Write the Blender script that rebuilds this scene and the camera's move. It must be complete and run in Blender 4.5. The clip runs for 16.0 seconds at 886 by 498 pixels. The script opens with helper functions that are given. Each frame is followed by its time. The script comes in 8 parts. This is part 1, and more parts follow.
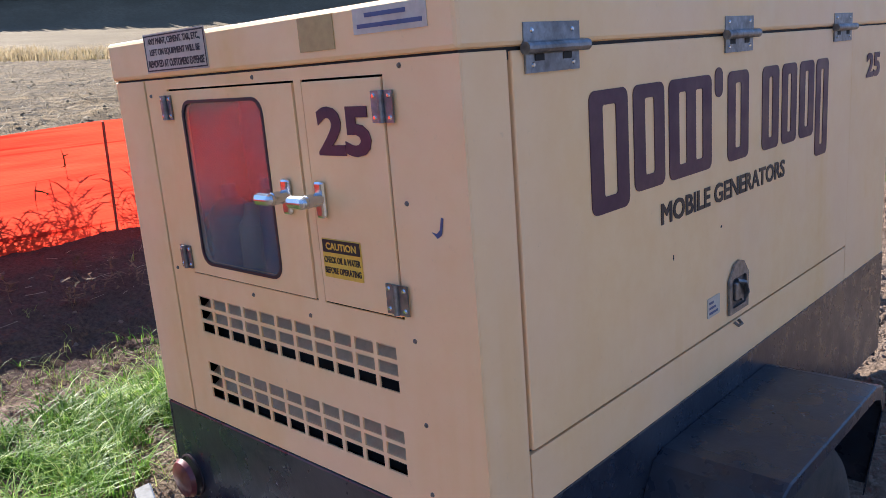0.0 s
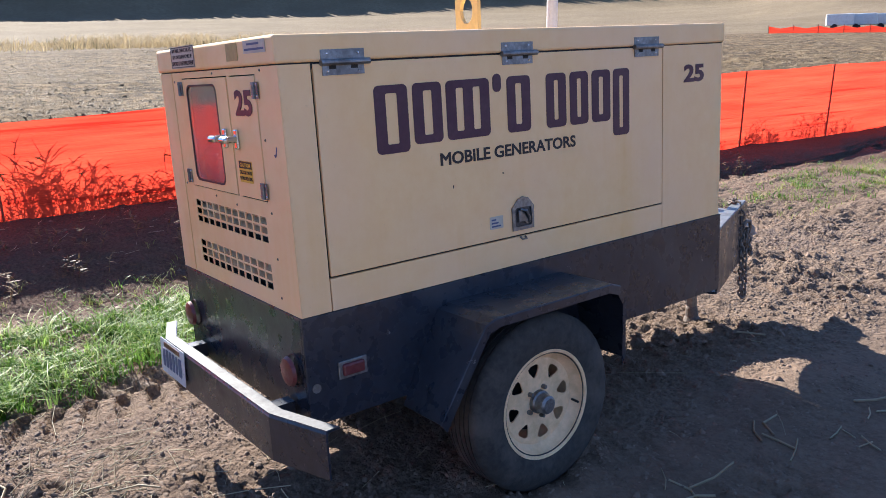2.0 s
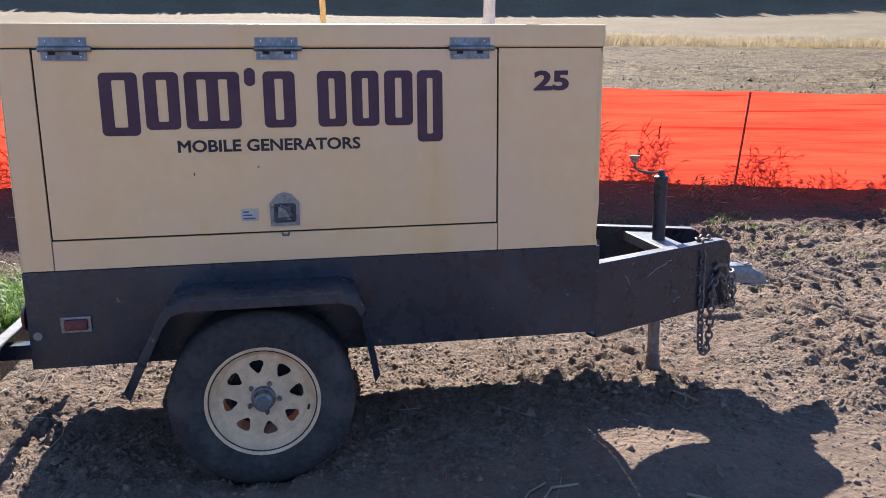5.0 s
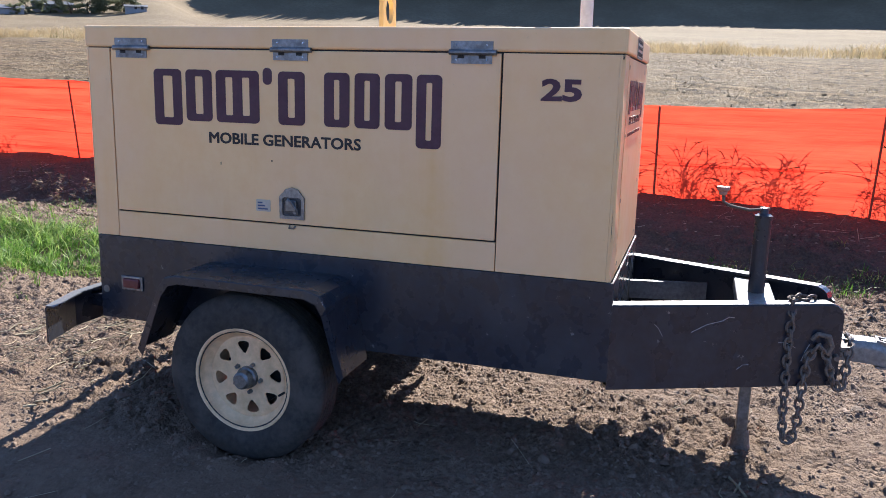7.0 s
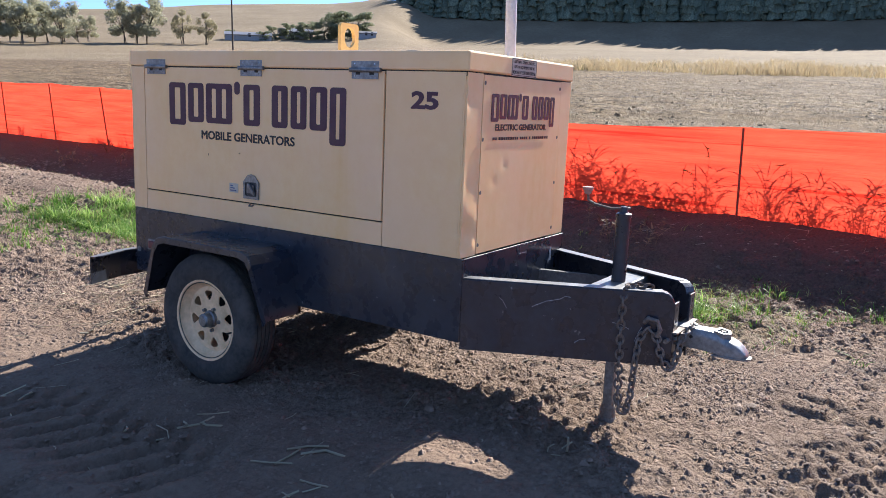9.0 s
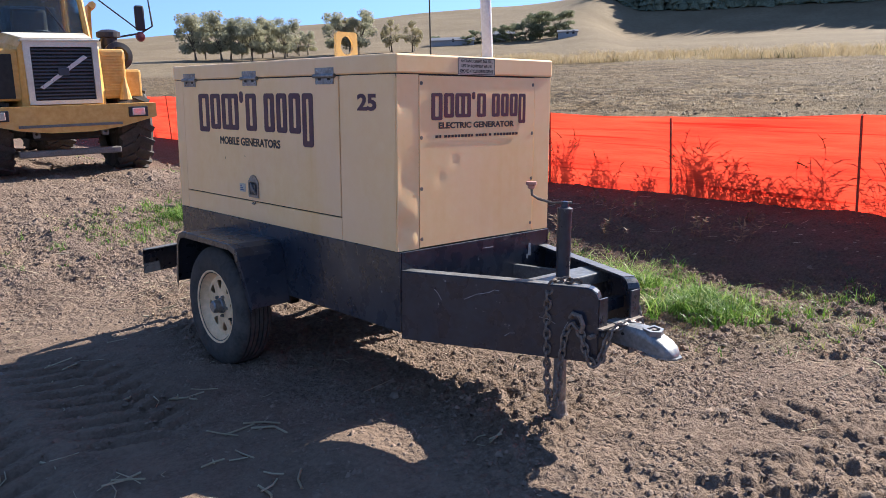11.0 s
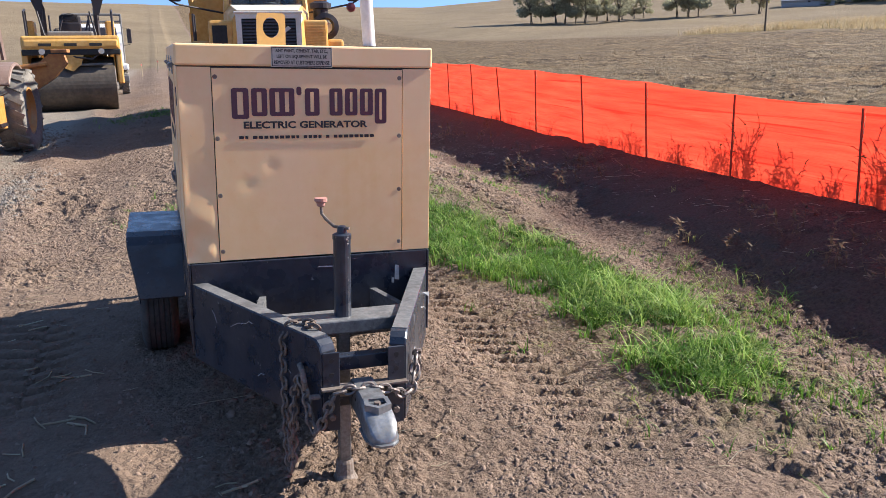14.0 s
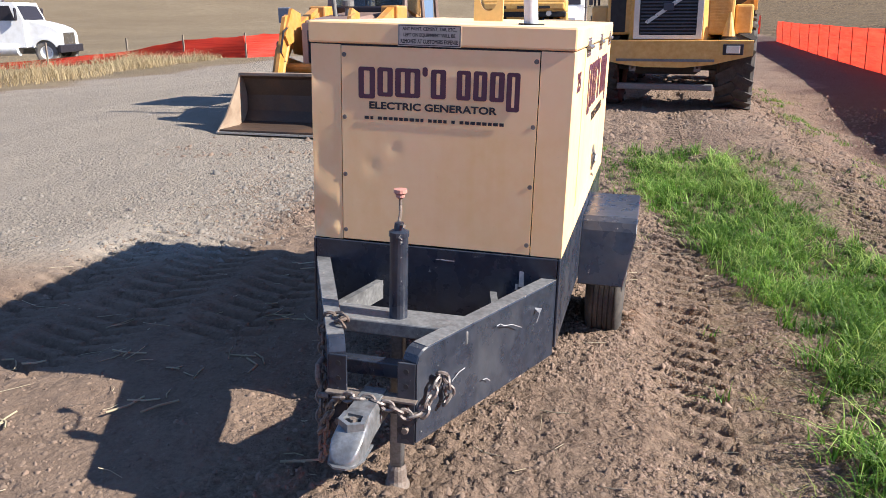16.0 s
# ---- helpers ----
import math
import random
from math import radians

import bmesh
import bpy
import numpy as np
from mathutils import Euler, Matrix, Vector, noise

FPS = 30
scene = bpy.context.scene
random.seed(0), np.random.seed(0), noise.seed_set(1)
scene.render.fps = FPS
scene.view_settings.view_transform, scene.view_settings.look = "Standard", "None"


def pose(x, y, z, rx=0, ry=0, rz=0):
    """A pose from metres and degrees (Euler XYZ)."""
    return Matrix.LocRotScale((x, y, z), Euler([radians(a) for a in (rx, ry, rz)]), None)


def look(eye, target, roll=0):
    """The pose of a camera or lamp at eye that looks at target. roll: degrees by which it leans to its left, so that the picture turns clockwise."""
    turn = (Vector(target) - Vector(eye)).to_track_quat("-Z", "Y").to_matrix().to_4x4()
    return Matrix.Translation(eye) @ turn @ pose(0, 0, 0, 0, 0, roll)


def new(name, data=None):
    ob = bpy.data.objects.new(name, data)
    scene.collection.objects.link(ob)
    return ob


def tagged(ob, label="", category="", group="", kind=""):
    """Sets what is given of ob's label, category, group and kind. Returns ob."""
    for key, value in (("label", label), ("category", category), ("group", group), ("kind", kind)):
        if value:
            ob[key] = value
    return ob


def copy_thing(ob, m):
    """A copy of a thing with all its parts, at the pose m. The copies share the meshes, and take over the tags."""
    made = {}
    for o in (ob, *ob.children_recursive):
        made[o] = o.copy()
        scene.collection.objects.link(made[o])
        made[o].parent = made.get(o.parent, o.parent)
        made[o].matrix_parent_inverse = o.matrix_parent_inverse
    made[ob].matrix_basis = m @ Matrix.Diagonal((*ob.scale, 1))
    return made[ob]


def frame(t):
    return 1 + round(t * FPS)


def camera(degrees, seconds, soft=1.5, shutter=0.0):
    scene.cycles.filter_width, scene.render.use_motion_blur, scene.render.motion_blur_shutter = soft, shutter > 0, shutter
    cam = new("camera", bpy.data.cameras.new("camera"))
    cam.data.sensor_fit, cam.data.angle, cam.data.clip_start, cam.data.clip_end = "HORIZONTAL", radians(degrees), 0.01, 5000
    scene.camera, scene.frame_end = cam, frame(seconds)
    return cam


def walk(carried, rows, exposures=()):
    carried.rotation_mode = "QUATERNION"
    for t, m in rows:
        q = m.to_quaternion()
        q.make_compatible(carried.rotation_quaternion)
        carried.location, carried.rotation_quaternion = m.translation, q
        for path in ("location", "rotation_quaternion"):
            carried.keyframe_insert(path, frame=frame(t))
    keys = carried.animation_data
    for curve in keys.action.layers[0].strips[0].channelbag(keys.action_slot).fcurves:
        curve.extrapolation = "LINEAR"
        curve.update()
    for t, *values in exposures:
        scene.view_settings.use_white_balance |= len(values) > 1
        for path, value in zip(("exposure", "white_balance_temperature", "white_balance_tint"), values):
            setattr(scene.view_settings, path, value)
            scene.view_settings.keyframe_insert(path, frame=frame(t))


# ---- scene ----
cam = camera(58.0, 16.0, soft=0.85)
PATH = [
    (0, (0.128, 0.023, 1.72), (-1.207, 1.429, 1.227), -3.2),
    (0.5, (0.528, -0.112, 1.709), (-0.843, 1.259, 1.216), -2.6),
    (1, (0.905, -0.175, 1.759), (-0.506, 1.157, 1.273), -2.4),
    (1.5, (1.308, -0.158, 1.766), (-0.209, 1.051, 1.278), -2.0),
    (2, (1.671, -0.168, 1.752), (0.11, 0.979, 1.256), -2.2),
    (2.5, (2.014, 0.028, 1.747), (0.393, 1.08, 1.23), -2.8),
    (3, (2.222, 0.377, 1.744), (0.552, 1.347, 1.221), -2.5),
    (3.5, (2.313, 0.791, 1.76), (0.574, 1.624, 1.231), -2.2),
    (4, (2.465, 1.199, 1.712), (0.629, 1.822, 1.222), -2.0),
    (4.5, (2.547, 1.599, 1.724), (0.678, 2.11, 1.23), -0.7),
    (4.7, (2.552, 1.765, 1.696), (0.667, 2.221, 1.21), -0.4),
    (6.8, (2.302, 3.415, 1.695), (0.423, 2.918, 1.222), 0.5),
    (7, (2.286, 3.57, 1.674), (0.43, 2.981, 1.217), 1.0),
    (7.5, (2.322, 3.934, 1.68), (0.503, 3.242, 1.219), 0.9),
    (8, (2.374, 4.316, 1.719), (0.581, 3.556, 1.261), 1.5),
    (8.5, (2.35, 4.757, 1.71), (0.658, 3.778, 1.286), 1.1),
    (9, (2.368, 5.158, 1.668), (0.722, 4.1, 1.256), 1.4),
    (9.2, (2.38, 5.294, 1.682), (0.758, 4.201, 1.263), 1.3),
    (11.3, (1.471, 6.359, 1.669), (0.233, 4.837, 1.279), -1.4),
    (11.5, (1.314, 6.463, 1.661), (0.138, 4.889, 1.288), -1.4),
    (12, (0.939, 6.616, 1.717), (-0.124, 4.962, 1.349), -1.9),
    (12.5, (0.574, 6.692, 1.735), (-0.404, 4.99, 1.351), -1.7),
    (13, (0.159, 6.812, 1.737), (-0.683, 5.053, 1.293), -2.0),
    (13.5, (-0.235, 6.864, 1.755), (-0.94, 5.058, 1.265), -1.8),
    (14, (-0.626, 6.829, 1.76), (-1.261, 4.996, 1.276), -0.8),
    (14.5, (-1.084, 6.797, 1.743), (-1.469, 4.896, 1.256), -2.1),
    (15, (-1.449, 6.727, 1.804), (-1.566, 4.804, 1.269), -1.8),
    (15.5, (-1.779, 6.593, 1.807), (-1.576, 4.679, 1.261), -1.4),
    (16, (-2.066, 6.505, 1.815), (-1.603, 4.642, 1.254), -0.4),
]
walk(cam, [(t, look(eye, target, roll)) for t, eye, target, roll in PATH], [(0, 1.72, 6220, 10), (9, 1.66, 6220, 10), (11.5, 1.44, 6360, 10), (16, 1.44, 6400, 10)])

# ---- light ----
SUN_TO = Vector((-0.82, 0.03, 0.553)).normalized()
world = bpy.data.worlds.new("sky")
scene.world = world
world.use_nodes = True
_nt = world.node_tree
_nt.nodes.clear()
_sky = _nt.nodes.new("ShaderNodeTexSky")
_sky.sky_type = "NISHITA"
_sky.sun_disc = False
_sky.sun_elevation = math.asin(SUN_TO.z)
_sky.sun_rotation = math.atan2(SUN_TO.x, SUN_TO.y)
_sky.altitude = 3200
_sky.air_density, _sky.dust_density, _sky.ozone_density = 1.0, 0.1, 3.0
_bg = _nt.nodes.new("ShaderNodeBackground")
_bg.inputs["Strength"].default_value = 0.125
_out = _nt.nodes.new("ShaderNodeOutputWorld")
_dir = _nt.nodes.new("ShaderNodeTexCoord")
_lift = _nt.nodes.new("ShaderNodeVectorMath")
_lift.operation = "ADD"
_lift.inputs[1].default_value = (0, 0, 0.25)
_unit = _nt.nodes.new("ShaderNodeVectorMath")
_unit.operation = "NORMALIZE"
_nt.links.new(_dir.outputs["Generated"], _lift.inputs[0])
_nt.links.new(_lift.outputs[0], _unit.inputs[0])
_nt.links.new(_unit.outputs[0], _sky.inputs["Vector"])
_nt.links.new(_sky.outputs[0], _bg.inputs[0])
_nt.links.new(_bg.outputs[0], _out.inputs[0])
sun_data = bpy.data.lights.new("sun", "SUN")
sun_data.energy, sun_data.angle, sun_data.color = 4.75, radians(0.53), (1.0, 0.935, 0.84)
sun_lamp = new("sun", sun_data)
sun_lamp.matrix_world = look(SUN_TO * 50, (0, 0, 0))

# ---- materials ----
def _mix(nt, fac, a, b):
    m = nt.nodes.new("ShaderNodeMix")
    m.data_type = "RGBA"
    for key, v in ((0, fac), (6, a), (7, b)):
        if hasattr(v, "is_linked"):
            nt.links.new(v, m.inputs[key])
        else:
            m.inputs[key].default_value = (*v, 1) if key else v
    return m.outputs[2]


def _noise(nt, vec, scale, detail=4.0, rough=0.55, lo=None, hi=None):
    n = nt.nodes.new("ShaderNodeTexNoise")
    n.inputs["Scale"].default_value, n.inputs["Detail"].default_value, n.inputs["Roughness"].default_value = scale, detail, rough
    nt.links.new(vec, n.inputs["Vector"])
    return n.outputs["Fac"] if lo is None else _ramp(nt, n.outputs["Fac"], lo, hi)


def _ramp(nt, fac, lo, hi, a=0.0, b=1.0):
    r = nt.nodes.new("ShaderNodeMapRange")
    r.inputs[1].default_value, r.inputs[2].default_value, r.inputs[3].default_value, r.inputs[4].default_value = lo, hi, a, b
    nt.links.new(fac, r.inputs[0])
    return r.outputs[0]


def _math(nt, op, a, b=0.0, clamp=False):
    m = nt.nodes.new("ShaderNodeMath")
    m.operation, m.use_clamp = op, clamp
    for n, v in enumerate((a, b)):
        if hasattr(v, "is_linked"):
            nt.links.new(v, m.inputs[n])
        else:
            m.inputs[n].default_value = v
    return m.outputs[0]


def _start(name):
    m = bpy.data.materials.new(name)
    m.use_nodes = True
    nt = m.node_tree
    b = nt.nodes["Principled BSDF"]
    pos = nt.nodes.new("ShaderNodeNewGeometry").outputs["Position"]
    return m, nt, b, pos


def surface(name, base, worn=None, stain=None, rough=0.5, metal=0.0, grain=60.0, patch=3.0, chips=0.0, chip_color=(0.3, 0.28, 0.25), bump=0.0, bump_scale=120.0, spread=0.12, coat=0.0, vary=0.0):
    """A painted, metal, rubber or plastic surface: base colour with grain, larger stains, chips and fine relief, at real size."""
    m, nt, b, pos = _start(name)
    dark = tuple(c * (1 - spread) for c in base)
    light = worn or tuple(min(1, c * (1 + spread)) for c in base)
    col = _mix(nt, _noise(nt, pos, grain, 5, 0.6, 0.3, 0.7), dark, light)
    if stain:
        col = _mix(nt, _noise(nt, pos, patch, 5, 0.6, 0.48, 0.78), col, stain)
    else:
        col = _mix(nt, _noise(nt, pos, patch, 3, 0.5, 0.35, 0.85), col, tuple(c * (1 - spread) for c in base))
    if vary:
        info = nt.nodes.new("ShaderNodeObjectInfo")
        hsv = nt.nodes.new("ShaderNodeHueSaturation")
        nt.links.new(_ramp(nt, info.outputs["Random"], 0, 1, 1 - vary, 1 + vary), hsv.inputs["Value"])
        nt.links.new(col, hsv.inputs["Color"])
        col = hsv.outputs[0]
    if chips:
        spots = _noise(nt, pos, 22, 8, 0.75, 0.72 - chips, 0.735 - chips)
        col = _mix(nt, spots, col, chip_color)
    nt.links.new(col, b.inputs["Base Color"])
    rn = _ramp(nt, _noise(nt, pos, patch * 4, 4), 0.3, 0.7, max(0.03, rough - 0.12), min(1, rough + 0.12))
    nt.links.new(rn, b.inputs["Roughness"])
    b.inputs["Metallic"].default_value = metal
    b.inputs["Coat Weight"].default_value = coat
    if bump:
        bp = nt.nodes.new("ShaderNodeBump")
        bp.inputs["Strength"].default_value, bp.inputs["Distance"].default_value = 1.0, bump
        nt.links.new(_noise(nt, pos, bump_scale, 5, 0.6), bp.inputs["Height"])
        nt.links.new(bp.outputs[0], b.inputs["Normal"])
    return m


def glass(name, tint=(0.9, 0.95, 0.95), rough=0.02):
    m, nt, b, pos = _start(name)
    b.inputs["Base Color"].default_value = (*tint, 1)
    b.inputs["Transmission Weight"].default_value = 1.0
    b.inputs["IOR"].default_value = 1.5
    nt.links.new(_ramp(nt, _noise(nt, pos, 9, 4), 0.3, 0.8, rough, rough + 0.08), b.inputs["Roughness"])
    return m


def leaf(name, a, b2, trans=0.35, rough=0.6):
    """Foliage: two greens mixed clump by clump, part of the light passing through."""
    m, nt, b, pos = _start(name)
    geo = nt.nodes.new("ShaderNodeNewGeometry")
    col = _mix(nt, geo.outputs["Random Per Island"], a, b2)
    col = _mix(nt, _noise(nt, pos, 1.3, 3, 0.5, 0.35, 0.75), col, tuple(0.7 * c for c in a))
    tr = nt.nodes.new("ShaderNodeBsdfTranslucent")
    mx = nt.nodes.new("ShaderNodeMixShader")
    mx.inputs[0].default_value = trans
    nt.links.new(col, b.inputs["Base Color"])
    nt.links.new(col, tr.inputs["Color"])
    b.inputs["Roughness"].default_value, b.inputs["Specular IOR Level"].default_value = rough, 0.15
    nt.links.new(b.outputs[0], mx.inputs[1])
    nt.links.new(tr.outputs[0], mx.inputs[2])
    nt.links.new(mx.outputs[0], nt.nodes["Material Output"].inputs["Surface"])
    return m


def cream_material():
    """Old cream enamel: faint mottling, yellow-brown run marks, pinhead chips."""
    m, nt, b, pos = _start("cream_paint")
    col = _mix(nt, _noise(nt, pos, 14, 5, 0.6, 0.3, 0.7), (0.90, 0.575, 0.275), (0.93, 0.63, 0.33))
    col = _mix(nt, _noise(nt, pos, 1.3, 4, 0.6, 0.42, 0.8), col, (0.90, 0.60, 0.37))
    runs = nt.nodes.new("ShaderNodeMapping")
    runs.inputs["Scale"].default_value = (5.0, 5.0, 0.45)
    nt.links.new(pos, runs.inputs["Vector"])
    marks = _math(nt, "MULTIPLY", _noise(nt, runs.outputs[0], 1.0, 4, 0.6, 0.50, 0.72), _noise(nt, pos, 2.1, 5, 0.65, 0.38, 0.6))
    col = _mix(nt, _math(nt, "MULTIPLY", marks, 0.4), col, (0.80, 0.43, 0.095))
    dust = _noise(nt, pos, 55, 6, 0.75, 0.62, 0.75)
    col = _mix(nt, _math(nt, "MULTIPLY", dust, 0.25), col, (0.45, 0.33, 0.22))
    col = _mix(nt, _noise(nt, pos, 26, 8, 0.75, 0.715, 0.73), col, (0.2, 0.11, 0.05))
    nt.links.new(col, b.inputs["Base Color"])
    nt.links.new(_ramp(nt, _noise(nt, pos, 6, 4), 0.3, 0.7, 0.36, 0.58), b.inputs["Roughness"])
    b.inputs["Specular IOR Level"].default_value = 0.4
    bp = nt.nodes.new("ShaderNodeBump")
    bp.inputs["Strength"].default_value, bp.inputs["Distance"].default_value = 1.0, 0.004
    h = _math(nt, "ADD", _math(nt, "MULTIPLY", _noise(nt, pos, 2.2, 1, 0.3), 0.22), _math(nt, "MULTIPLY", _noise(nt, pos, 60, 4), 0.03))
    nt.links.new(h, bp.inputs["Height"])
    nt.links.new(bp.outputs[0], b.inputs["Normal"])
    return m


CREAM = cream_material()
BLACK = surface("black_frame_paint", (0.014, 0.018, 0.029), worn=(0.026, 0.032, 0.048), stain=(0.056, 0.060, 0.070), rough=0.3, coat=0.05, grain=30, patch=2.6, chips=0.065, chip_color=(0.28, 0.27, 0.26), bump=0.0008, bump_scale=40)
MAROON = surface("maroon_lettering", (0.075, 0.022, 0.042), rough=0.5, spread=0.2)
INK = surface("black_lettering", (0.018, 0.014, 0.018), rough=0.5, spread=0.2)
STEEL = surface("galvanised_steel", (0.21, 0.215, 0.225), worn=(0.31, 0.32, 0.335), stain=(0.12, 0.11, 0.105), rough=0.45, metal=0.9, grain=70, patch=12, chips=0.03, chip_color=(0.2, 0.12, 0.07))
# steel darkened by colour to carry the shade of the latch recess
RECESS_STEEL = surface("recess_shade_steel", (0.05, 0.052, 0.058), worn=(0.11, 0.112, 0.118), stain=(0.03, 0.028, 0.026), rough=0.5, metal=0.5, grain=60, patch=25)
CHROME = surface("chrome", (0.62, 0.63, 0.65), rough=0.18, metal=1.0)
RUST = surface("rusty_chain", (0.15, 0.115, 0.095), worn=(0.26, 0.22, 0.19), stain=(0.09, 0.058, 0.042), rough=0.7, metal=0.4, grain=90, bump=0.001)
RUBBER = surface("tyre_rubber", (0.028, 0.027, 0.026), worn=(0.06, 0.055, 0.05), stain=(0.11, 0.095, 0.08), rough=0.85, grain=40, patch=5, bump=0.0012, bump_scale=90)
RIM = surface("cream_rim_paint", (0.86, 0.60, 0.36), stain=(0.62, 0.40, 0.2), rough=0.45, grain=30, patch=9, chips=0.04, chip_color=(0.25, 0.13, 0.06))
RED_LENS = surface("red_lens", (0.10, 0.010, 0.016), worn=(0.15, 0.022, 0.028), stain=(0.17, 0.05, 0.055), rough=0.4, coat=0.15, patch=25)
SCUFF = surface("scuffed_bare_paint", (0.30, 0.30, 0.31), worn=(0.42, 0.42, 0.43), stain=(0.16, 0.16, 0.17), rough=0.6, grain=50, patch=20)
PALE = surface("pale_sticker", (0.52, 0.475, 0.40), rough=0.5, stain=(0.42, 0.37, 0.29))
YELLOW_ST = surface("yellow_sticker", (0.72, 0.46, 0.06), rough=0.5, stain=(0.6, 0.42, 0.12))
TAN_ST = surface("old_tape", (0.48, 0.33, 0.13), rough=0.6)
PLATE = surface("licence_plate_enamel", (0.52, 0.55, 0.6), rough=0.35, stain=(0.4, 0.42, 0.46))
PLATE_INK = surface("plate_ink", (0.06, 0.09, 0.2), rough=0.4)
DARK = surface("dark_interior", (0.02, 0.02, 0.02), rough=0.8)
RED_IN = surface("red_interior_panel", (0.36, 0.075, 0.13), rough=0.6)
BLUE_IN = surface("blue_plastic", (0.05, 0.10, 0.26), rough=0.4)
WHITE_IN = surface("white_plastic", (0.6, 0.6, 0.58), rough=0.45)


def dusty_pane():
    """Old window glass under a film of pale dust, thicker in patches."""
    m, nt, b, pos = _start("window_pane")
    b.inputs["Base Color"].default_value = (0.72, 0.70, 0.68, 1)
    b.inputs["IOR"].default_value = 1.5
    nt.links.new(_ramp(nt, _noise(nt, pos, 5, 5), 0.3, 0.7, 0.95, 0.80), b.inputs["Transmission Weight"])
    nt.links.new(_ramp(nt, _noise(nt, pos, 9, 4), 0.3, 0.8, 0.03, 0.16), b.inputs["Roughness"])
    return m


PANE = dusty_pane()
ORANGE_BALL = surface("faded_red_knob", (0.45, 0.22, 0.18), rough=0.6)

# ---- geometry helpers ----
ORIGIN = {}


def thing(name, label, category, origin=(0, 0, 0), m=None, group="", kind=""):
    """An Empty that carries the parts of one thing; parts are drawn in coordinates whose origin lies at `origin`."""
    e = new(name)
    e.empty_display_size = 0.2
    e.matrix_world = m if m is not None else Matrix.Translation(origin)
    ORIGIN[e.name] = Vector(origin)
    return tagged(e, label, category, group, kind)


def part(name, bm, material, parent=None, label="", smooth=False):
    me = bpy.data.meshes.new(name)
    bmesh.ops.recalc_face_normals(bm, faces=bm.faces)
    bm.to_mesh(me)
    bm.free()
    return link_part(name, me, material, parent, label, smooth)


def link_part(name, me, material, parent=None, label="", smooth=False):
    if material:
        me.materials.append(material)
    ob = new(name, me)
    if parent is not None:
        ob.parent = parent
        ORIGIN[ob.name] = ORIGIN[parent.name]
        me.transform(Matrix.Translation(-ORIGIN[parent.name]))
    if smooth:
        me.polygons.foreach_set("use_smooth", np.ones(len(me.polygons), bool))
        me.set_sharp_from_angle(angle=0.7)
    return tagged(ob, label)


def box(bm, x0, x1, y0, y1, z0, z1, bevel=0.0, m=None):
    vs = [bm.verts.new((x, y, z)) for x in (x0, x1) for y in (y0, y1) for z in (z0, z1)]
    fs = [bm.faces.new([vs[i] for i in f]) for f in ((0, 1, 3, 2), (4, 6, 7, 5), (0, 4, 5, 1), (2, 3, 7, 6), (0, 2, 6, 4), (1, 5, 7, 3))]
    if bevel:
        r = bmesh.ops.bevel(bm, geom=list({e for f in fs for e in f.edges}), offset=bevel, segments=2, profile=0.5, affect="EDGES")
        vs = list({v for v in vs if v.is_valid} | {v for f in r["faces"] for v in f.verts})
    if m is not None:
        bmesh.ops.transform(bm, matrix=m, verts=[v for v in vs if v.is_valid])
    return bm


def boxed(*a, **k):
    return box(bmesh.new(), *a, **k)


def rod(bm, p0, p1, r0, r1=None, seg=14, caps=True):
    p0, p1 = Vector(p0), Vector(p1)
    r1 = r0 if r1 is None else r1
    axis = (p1 - p0).normalized()
    u = axis.orthogonal().normalized()
    w = axis.cross(u)
    rings = []
    for p, r in ((p0, r0), (p1, r1)):
        rings.append([bm.verts.new(p + (u * math.cos(2 * math.pi * k / seg) + w * math.sin(2 * math.pi * k / seg)) * r) for k in range(seg)])
    for k in range(seg):
        bm.faces.new((rings[0][k], rings[0][(k + 1) % seg], rings[1][(k + 1) % seg], rings[1][k]))
    if caps:
        bm.faces.new(rings[0][::-1])
        bm.faces.new(rings[1])
    return bm


def tube(bm, pts, r, seg=8):
    """A round bar bent through the points."""
    pts = [Vector(p) for p in pts]
    prev, u = None, None
    for n, p in enumerate(pts):
        a = (pts[min(n + 1, len(pts) - 1)] - pts[max(n - 1, 0)]).normalized()
        u = a.orthogonal().normalized() if u is None else (u - a * u.dot(a)).normalized()
        w = a.cross(u)
        ring = [bm.verts.new(p + (u * math.cos(2 * math.pi * k / seg) + w * math.sin(2 * math.pi * k / seg)) * r) for k in range(seg)]
        if prev:
            for k in range(seg):
                bm.faces.new((prev[k], prev[(k + 1) % seg], ring[(k + 1) % seg], ring[k]))
        else:
            bm.faces.new(ring[::-1])
        prev = ring
    bm.faces.new(prev)
    return bm


def lathe(bm, profile, center, axis="x", seg=40):
    """Turn (along, radius) pairs round an axis through center."""
    rings = []
    for a, r in profile:
        ring = []
        for k in range(seg):
            c, s = math.cos(2 * math.pi * k / seg) * r, math.sin(2 * math.pi * k / seg) * r
            v = {"x": (a, c, s), "y": (c, a, s), "z": (c, s, a)}[axis]
            ring.append(bm.verts.new(Vector(center) + Vector(v)))
        rings.append(ring)
    for p, q in zip(rings, rings[1:]):
        for k in range(seg):
            bm.faces.new((p[k], p[(k + 1) % seg], q[(k + 1) % seg], q[k]))
    return bm


